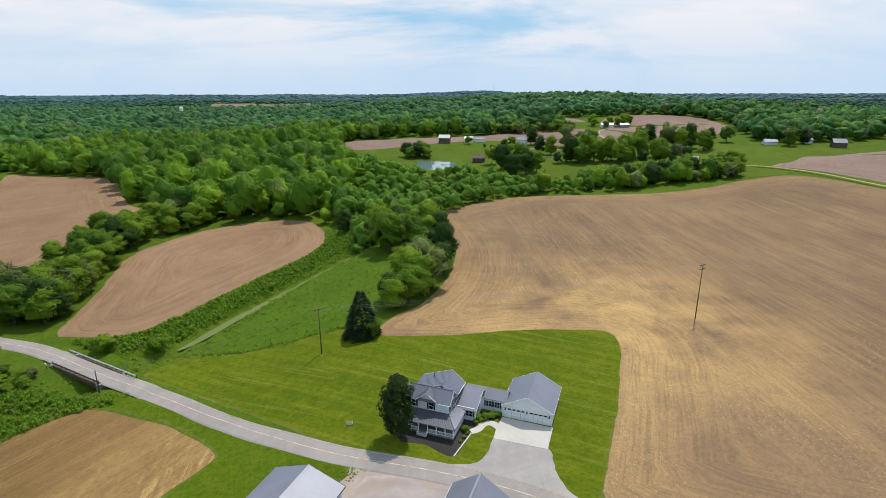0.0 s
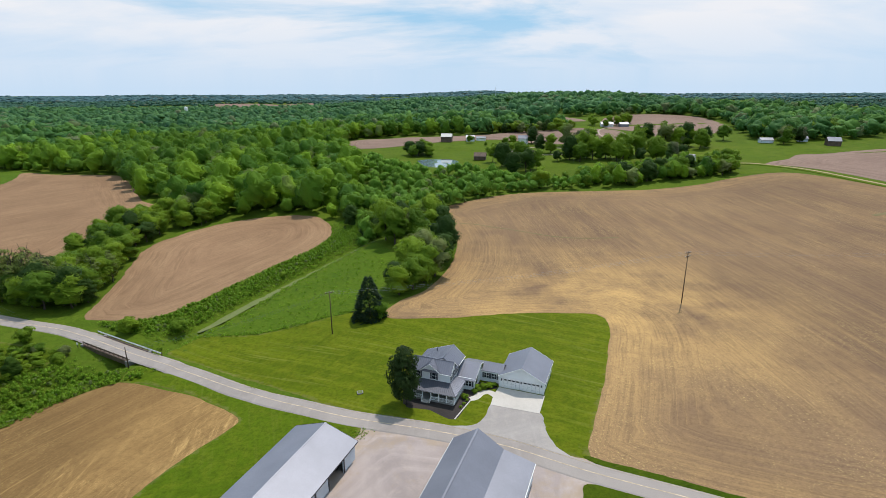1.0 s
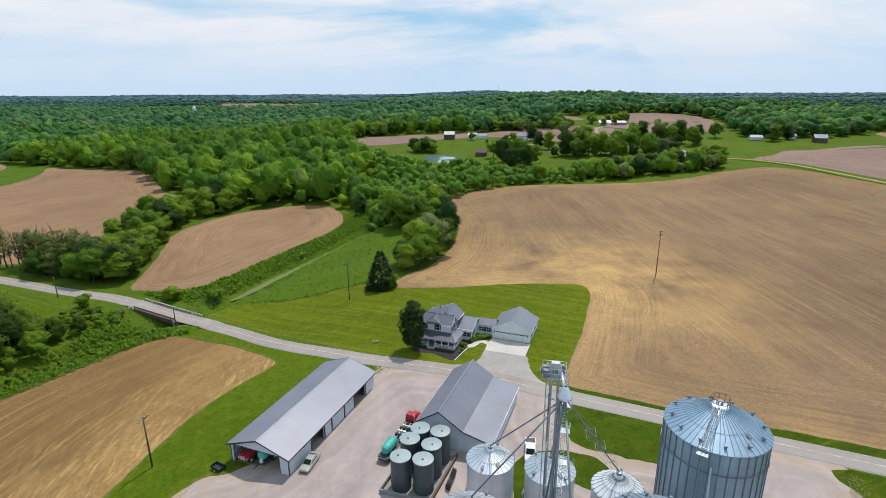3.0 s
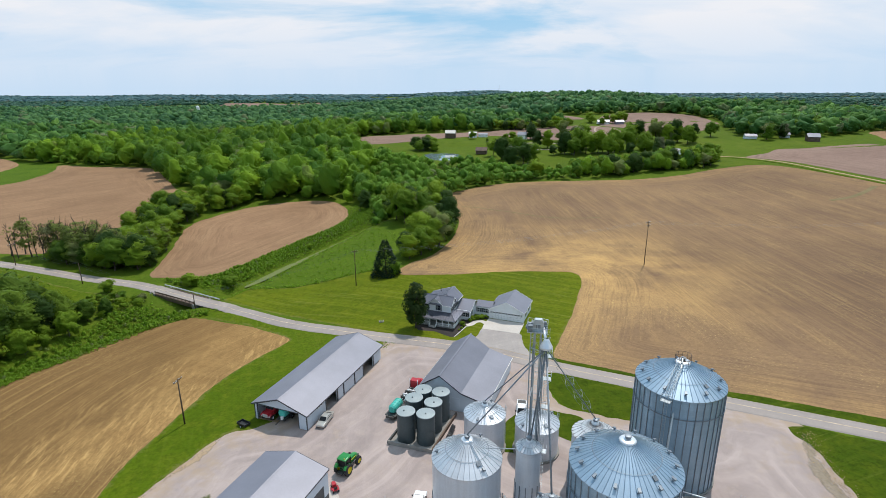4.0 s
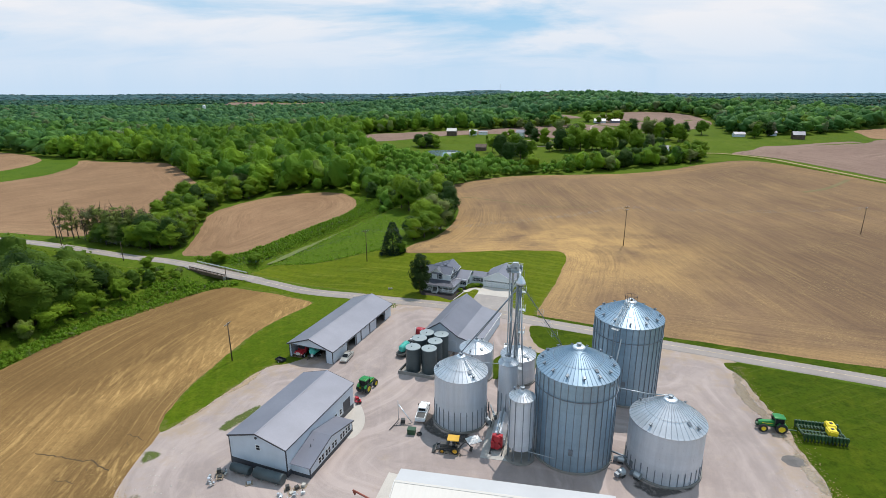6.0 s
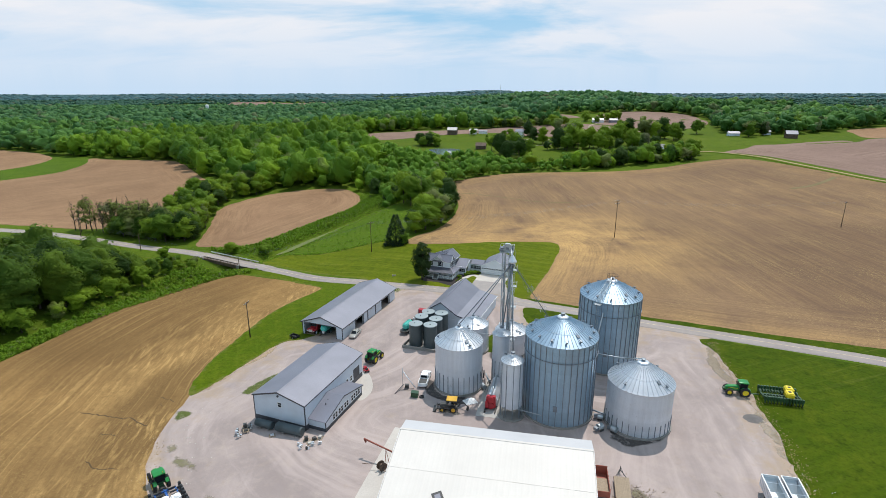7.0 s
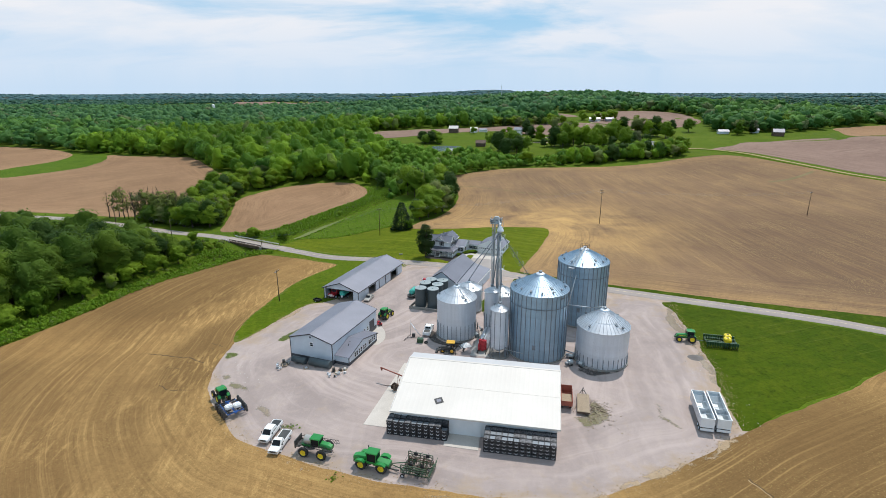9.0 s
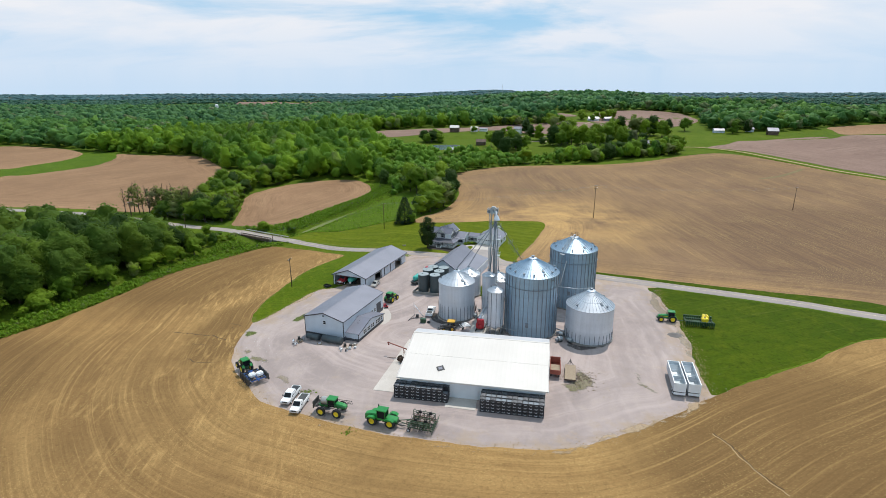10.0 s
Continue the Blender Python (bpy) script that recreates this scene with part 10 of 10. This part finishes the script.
# weeds that grow through the yard's edges and the field
pts = [(-17.5 + rb.gauss(0, 0.5), -33.6 + rb.gauss(0, 0.4)) for _ in range(20)] + [(-29 + rb.gauss(0, 1.2), -19.9 + rb.gauss(0, 0.4)) for _ in range(24)] + [(-14.5 + rb.gauss(0, 1.0), 73.5 + rb.gauss(0, 0.8)) for _ in range(40)]
woods("yard_weeds", pts, [leaf_cloud(16, 0.3, 0.18, 0.0, 0.08, 2, 330 + i) for i in range(3)], M["weed"], "patchy weeds along the yard's edge", 0.6, 1.1, 9)

# ---------------------------------------------------------------- poles, wires, bridge


def utility_pole(x, y, h, arms=1, turn=0.0, lamp=False):
    z = terrain(x, y)
    t = thing("utility_pole", pose(x, y, z, 0, 0, turn), "brown wooden utility pole with crossarms", "utility pole", "utility poles")
    part("pole", tubes(((0, 0, -0.3), (0, 0, h), 0.16, 0.10), n=9), M["pole"], t)
    for k in range(arms):
        a = part("crossarm", boxes((-1.2, 1.2, -0.07, 0.07, h - 0.45 - 1.1 * k, h - 0.3 - 1.1 * k)), M["pole"], t)
        for i in (-1.1, -0.4, 0.4, 1.1):
            part("insulator", lathe([(0.05, 0), (0.07, 0.1), (0.04, 0.2), (0, 0.22)], 8, (i, 0, h - 0.3 - 1.1 * k)), M["white"], a)
        part("brace", tubes(((-0.7, 0, h - 0.45 - 1.1 * k), (0, 0.1, h - 1.0 - 1.1 * k), 0.025), ((0.7, 0, h - 0.45 - 1.1 * k), (0, 0.1, h - 1.0 - 1.1 * k), 0.025), n=4), M["mech"], t)
    if lamp:
        part("lamp_arm", tubes(((0, 0, h - 0.4), (-1.2, -0.3, h - 0.2), 0.04), n=5), M["frame_steel"], t)
    return Vector((x, y, z + h - 0.3))


pb = utility_pole(70.9, 133.0, 15.9, 2, 30)
pc = utility_pole(-28.0, 117.5, 12.0, 1, 30)
utility_pole(-49.2, 43.0, 9.8, 1, 80, True)
pe = utility_pole(175.0, 147.5, 11.6, 1, 30)
pl1 = utility_pole(-158.0, 143.0, 8.5, 1, 60)
pl2 = utility_pole(-124.0, 128.0, 7.5, 0)
pl3 = utility_pole(-75.5, 106.0, 5.5, 0)
utility_pole(-178.0, 92.0, 9.0, 1, 60)
bm = bmesh.new()
for a, b in ((pc, pb), (pb, pe), (pc, pl3), (pl3, pl2), (pl2, pl1)):
    for off in (-0.9, 0.0, 0.9):
        prev = None
        for i in range(13):
            f = i / 12
            p = a.lerp(b, f) + Vector((off * 0.5, off * 0.5, off * 0.35 - 1.6 * 4 * f * (1 - f)))
            if prev is not None:
                bm_tube(bm, prev, p, 0.010, 0.010, 3, False)
            prev = p
tagged(new("overhead_wires", mesh_of("overhead_wires", bm, M["stiff"])), "thin grey overhead power wires", "wires", kind="stuff")

# bridge: deck, girders, abutments and guard rails
br = thing("road_bridge", pose(-84.0, 115.5, -3.75, 0, 0, -29), "small concrete road bridge with steel guard rails", "bridge")
part("deck", boxes((-9.5, 9.5, -3.0, 3.0, -0.42, -0.02)), M["mesh_brown"], br)
for y in (-2.9, 2.9):
    part("girder", boxes((-9.5, 9.5, y - 0.15, y + 0.15, -1.25, -0.1)), M["mesh_brown"], br)
for x in (-9.6, 9.6):
    part("abutment", boxes((x - 0.5, x + 0.5, -3.3, 3.3, -3.6, -0.05)), M["concrete_dark"], br)
for y, x0, x1, nm in ((2.85, -12.5, 14.5, "alu"), (-2.85, -9.5, 9.5, "mesh_brown")):
    r_ = part("guard_rail", boxes((x0, x1, y - 0.05, y + 0.05, 0.45, 0.78), (x0, x1, y - 0.09, y - 0.05, 0.5, 0.58), (x0, x1, y - 0.09, y - 0.05, 0.65, 0.73)), M[nm], br)
    n_ = int((x1 - x0) / 1.9)
    for i in range(n_ + 1):
        x = x0 + (x1 - x0) * i / n_
        part("rail_post", boxes((x - 0.08, x + 0.08, y + 0.05, y + 0.2, -0.3, 0.8)), M["pole"], br)
setting("creek_water", boxes((-1.8, 1.8, -4.5, 5, -0.02, 0)), M["water"], "dark shallow creek water under the bridge", "water").matrix_basis = pose(-84, 113, -6.35, 0, 0, -32)
t = thing("mailbox", pose(-94.5, 116.6, terrain(-94.5, 116.6), 0, 0, -29), "pale roadside marker on a post", "marker")
part("post", boxes((-0.06, 0.06, -0.06, 0.06, 0, 1.1)), M["pole"], t)
part("box", boxes((-0.3, 0.3, -0.06, 0.06, 0.9, 1.4)), M["white"], t)

# ---------------------------------------------------------------- far farmsteads
def far_barn(x, y, turn, w, l, ze, zr, wall, roof, label, category="barn"):
    return gable_building("far_" + category.replace(" ", "_"), pose(x, y, terrain(x, y), 0, 0, turn), w, l, ze, zr, label, wall, roof, 0.4, category=category, rib=3.0, rakes=False)


b = far_barn(14, 506, 80, 7, 10, 5.2, 7.8, "mesh_brown", "roof_white", "weathered dark barn with a bright white roof")
far_barn(36, 512, 85, 7, 8, 3.5, 5.6, "wall_white", "roof_white", "white shed with a pale roof", "shed")
far_barn(47, 514, 80, 6, 9, 2.8, 4.0, "wall_white", "roof_grey", "long low white shed", "shed")
h = far_barn(83, 488, 70, 7, 8, 5.6, 8.0, "wall_white", "roof_grey", "white two-storey far farmhouse", "house")
for z in (1.2, 3.9):
    for y in (1.2, 3.9, 6.6):
        window(h, 3.5, y, z, 0.9, 1.5, 90, False)
    for x in (-2, 0, 2):
        window(h, x, 0, z, 0.9, 1.5, 0, False)
far_barn(78, 424, 82, 7, 15, 2.5, 4.0, "wall_white", "wood", "long low house with a tan roof", "house")
far_barn(38, 410, 80, 6, 9, 3.2, 5.6, "mesh_brown", "mesh_brown", "dark weathered wooden shed by the pond", "shed")
far_barn(206, 628, 85, 8, 14, 3, 5.2, "wall_white", "roof_grey", "white farmhouse on the hill", "house")
far_barn(222, 622, 85, 8, 10, 3, 4.8, "roof_grey", "roof_grey", "pale metal shed on the hill", "shed")
b = far_barn(335, 436, 72, 8.5, 9.5, 4.2, 7.0, "mesh_brown", "roof_grey", "dark weathered barn with a grey roof")
far_barn(324, 461, 80, 5.5, 7, 3, 4.6, "wall_pale", "roof_grey", "small white far house with grey roof", "house")
far_barn(291, 457, 80, 7, 10, 2.6, 4.4, "wall_pale", "roof_dark", "far white house with a grey roof", "house")
far_barn(190, 384, 50, 8, 15, 3, 5.2, "wall_white", "roof_dark", "low far house with a dark grey roof", "house")
t = thing("water_tank", pose(-588, 1285, terrain(-588, 1285)), "small white dome above the woods", "tank")
part("dome", lathe([(4, 0), (4, 17.5), (3.4, 19.6), (2.0, 20.8), (0, 21.3)], 20), M["white"], t)
t = thing("radio_mast", pose(160, 1500, terrain(160, 1500)), "thin far radio mast on the ridge", "mast")
part("mast", tubes(((0, 0, 0), (0, 0, 42), 0.6, 0.3), n=5), M["frame_steel"], t)
drape("grass_patch", [(-42.2, 16.6), (-40.3, 20.2), (-38.3, 23.2), (-36.0, 25.0), (-35.6, 21.4), (-37.4, 18.0), (-40.0, 15.2)], 0.6, 0.09, M["grass_thin"], "ragged patch of grass in the gravel", "grass", 0.35)
# weedy and dirty patches in the gravel, and a near-black one by a bin
for pts_, mat_, nm_, lab_ in (
        ([(-52.4, 10.6), (-49.2, 11.4), (-48.2, 8.4), (-51.0, 7.2)], "grass_thin", "weed_patch", "tuft of grass at the gravel's edge"),
        ([(-49.6, 0.4), (-47.2, 0.8), (-45.6, -1.6), (-47.4, -2.6), (-49.2, -1.2)], "weedy", "weed_patch", "yellowish weeds growing through the gravel"),
        ([(-46.6, -2.6), (-43.6, -2.6), (-40.6, -6.0), (-39.6, -9.0), (-41.6, -8.6), (-44.4, -6.4)], "weedy", "weed_patch", "yellowish weeds growing through the gravel"),
        ([(-37.6, -12.2), (-34.6, -13.4), (-32.2, -16.4), (-33.6, -17.6), (-36.4, -15.4)], "rubble", "dirt_patch", "brown dirt on the gravel"),
        ([(-30.6, -19.2), (-27.4, -19.2), (-25.4, -21.0), (-27.0, -22.2), (-29.6, -21.2)], "weedy", "weed_patch", "yellowish weeds beside the pickups"),
        ([(24.4, -16.4), (26.8, -15.0), (29.4, -10.4), (32.2, -12.4), (33.8, -16.2), (31.0, -19.6), (26.4, -20.8)], "weedy", "dirt_patch", "brown litter and weeds round the flat trailer"),
        ([(42.4, -12.0), (43.8, -12.6), (43.6, -16.6), (45.2, -20.6), (43.4, -21.4), (41.0, -18.4), (41.8, -15.0)], "weedy", "weed_patch", "yellowish weeds growing through the gravel"),
        ([(29.6, 1.6), (32.0, -1.2), (36.0, -1.6), (39.8, -0.2), (41.6, 2.2), (38.6, 1.0), (34.8, 0.6), (31.6, 2.6)], "dark_ground", "spill", "near-black patch at the foot of the bin")):
    drape(nm_, pts_, 0.6, 0.062, M[mat_], lab_, "patch", 0.7)


def mound(x, y, r, h, material, name, label, category, seed):
    """A low heap of loose material with an uneven top."""
    bm = bmesh.new()
    rings = []
    for k in range(7):
        f = k / 6
        rings.append([bm.verts.new((r * (1 - f) * math.cos(a) * (1 + 0.16 * noise.noise(Vector((math.cos(a) * 2, math.sin(a) * 2, seed)))), r * 0.8 * (1 - f) * math.sin(a), h * f ** 1.2 * (1 + 0.25 * noise.noise(Vector((math.cos(a) * 3 * (1 - f), math.sin(a) * 3 * (1 - f), seed + 4)))))) for a in [2 * math.pi * i / 20 for i in range(20)]])
    for a, b in zip(rings, rings[1:]):
        for i in range(20):
            j = (i + 1) % 20
            bm.faces.new((a[i], a[j], b[j], b[i])).smooth = True
    bmesh.ops.remove_doubles(bm, verts=bm.verts, dist=1e-3)
    ob = new(name, mesh_of(name, bm, M[material]))
    ob.location = (x, y, 0.03)
    return tagged(ob, label, category)


mound(58.6, 6.6, 1.9, 0.35, "dark_stone", "gravel_heap", "low heap of dark crushed stone at the yard's edge", "heap", 1)
mound(28.4, 3.6, 1.0, 0.9, "sand", "grain_heap", "tan heap of spilled grain between two bins", "heap", 2)
# small red mower parked by the workshop's door
t = thing("ride_on_mower", pose(-17.0, 24.3, 0.05, 0, 0, 25), "small red ride-on mower on the concrete apron", "mower")
part("hood", loft([(0.1, 0.36, 0.35, 0.85, 0.30), (0.7, 0.36, 0.35, 0.88, 0.28), (1.1, 0.30, 0.38, 0.74, 0.22)]), M["red"], t)
part("deck", boxes((-0.62, 0.62, -0.45, 0.35, 0.18, 0.34)), M["red"], t)
part("fender", boxes((-0.5, 0.5, -0.95, -0.3, 0.5, 0.62)), M["red"], t)
part("seat", boxes((-0.24, 0.24, -0.75, -0.35, 0.64, 0.72), (-0.24, 0.24, -0.82, -0.74, 0.64, 1.05)), M["black"], t, "black padded seat")
for sx in (-1, 1):
    wheel(t, sx * 0.42, -0.65, 0.28, 0.24, "white")
    wheel(t, sx * 0.38, 0.8, 0.2, 0.16, "white")
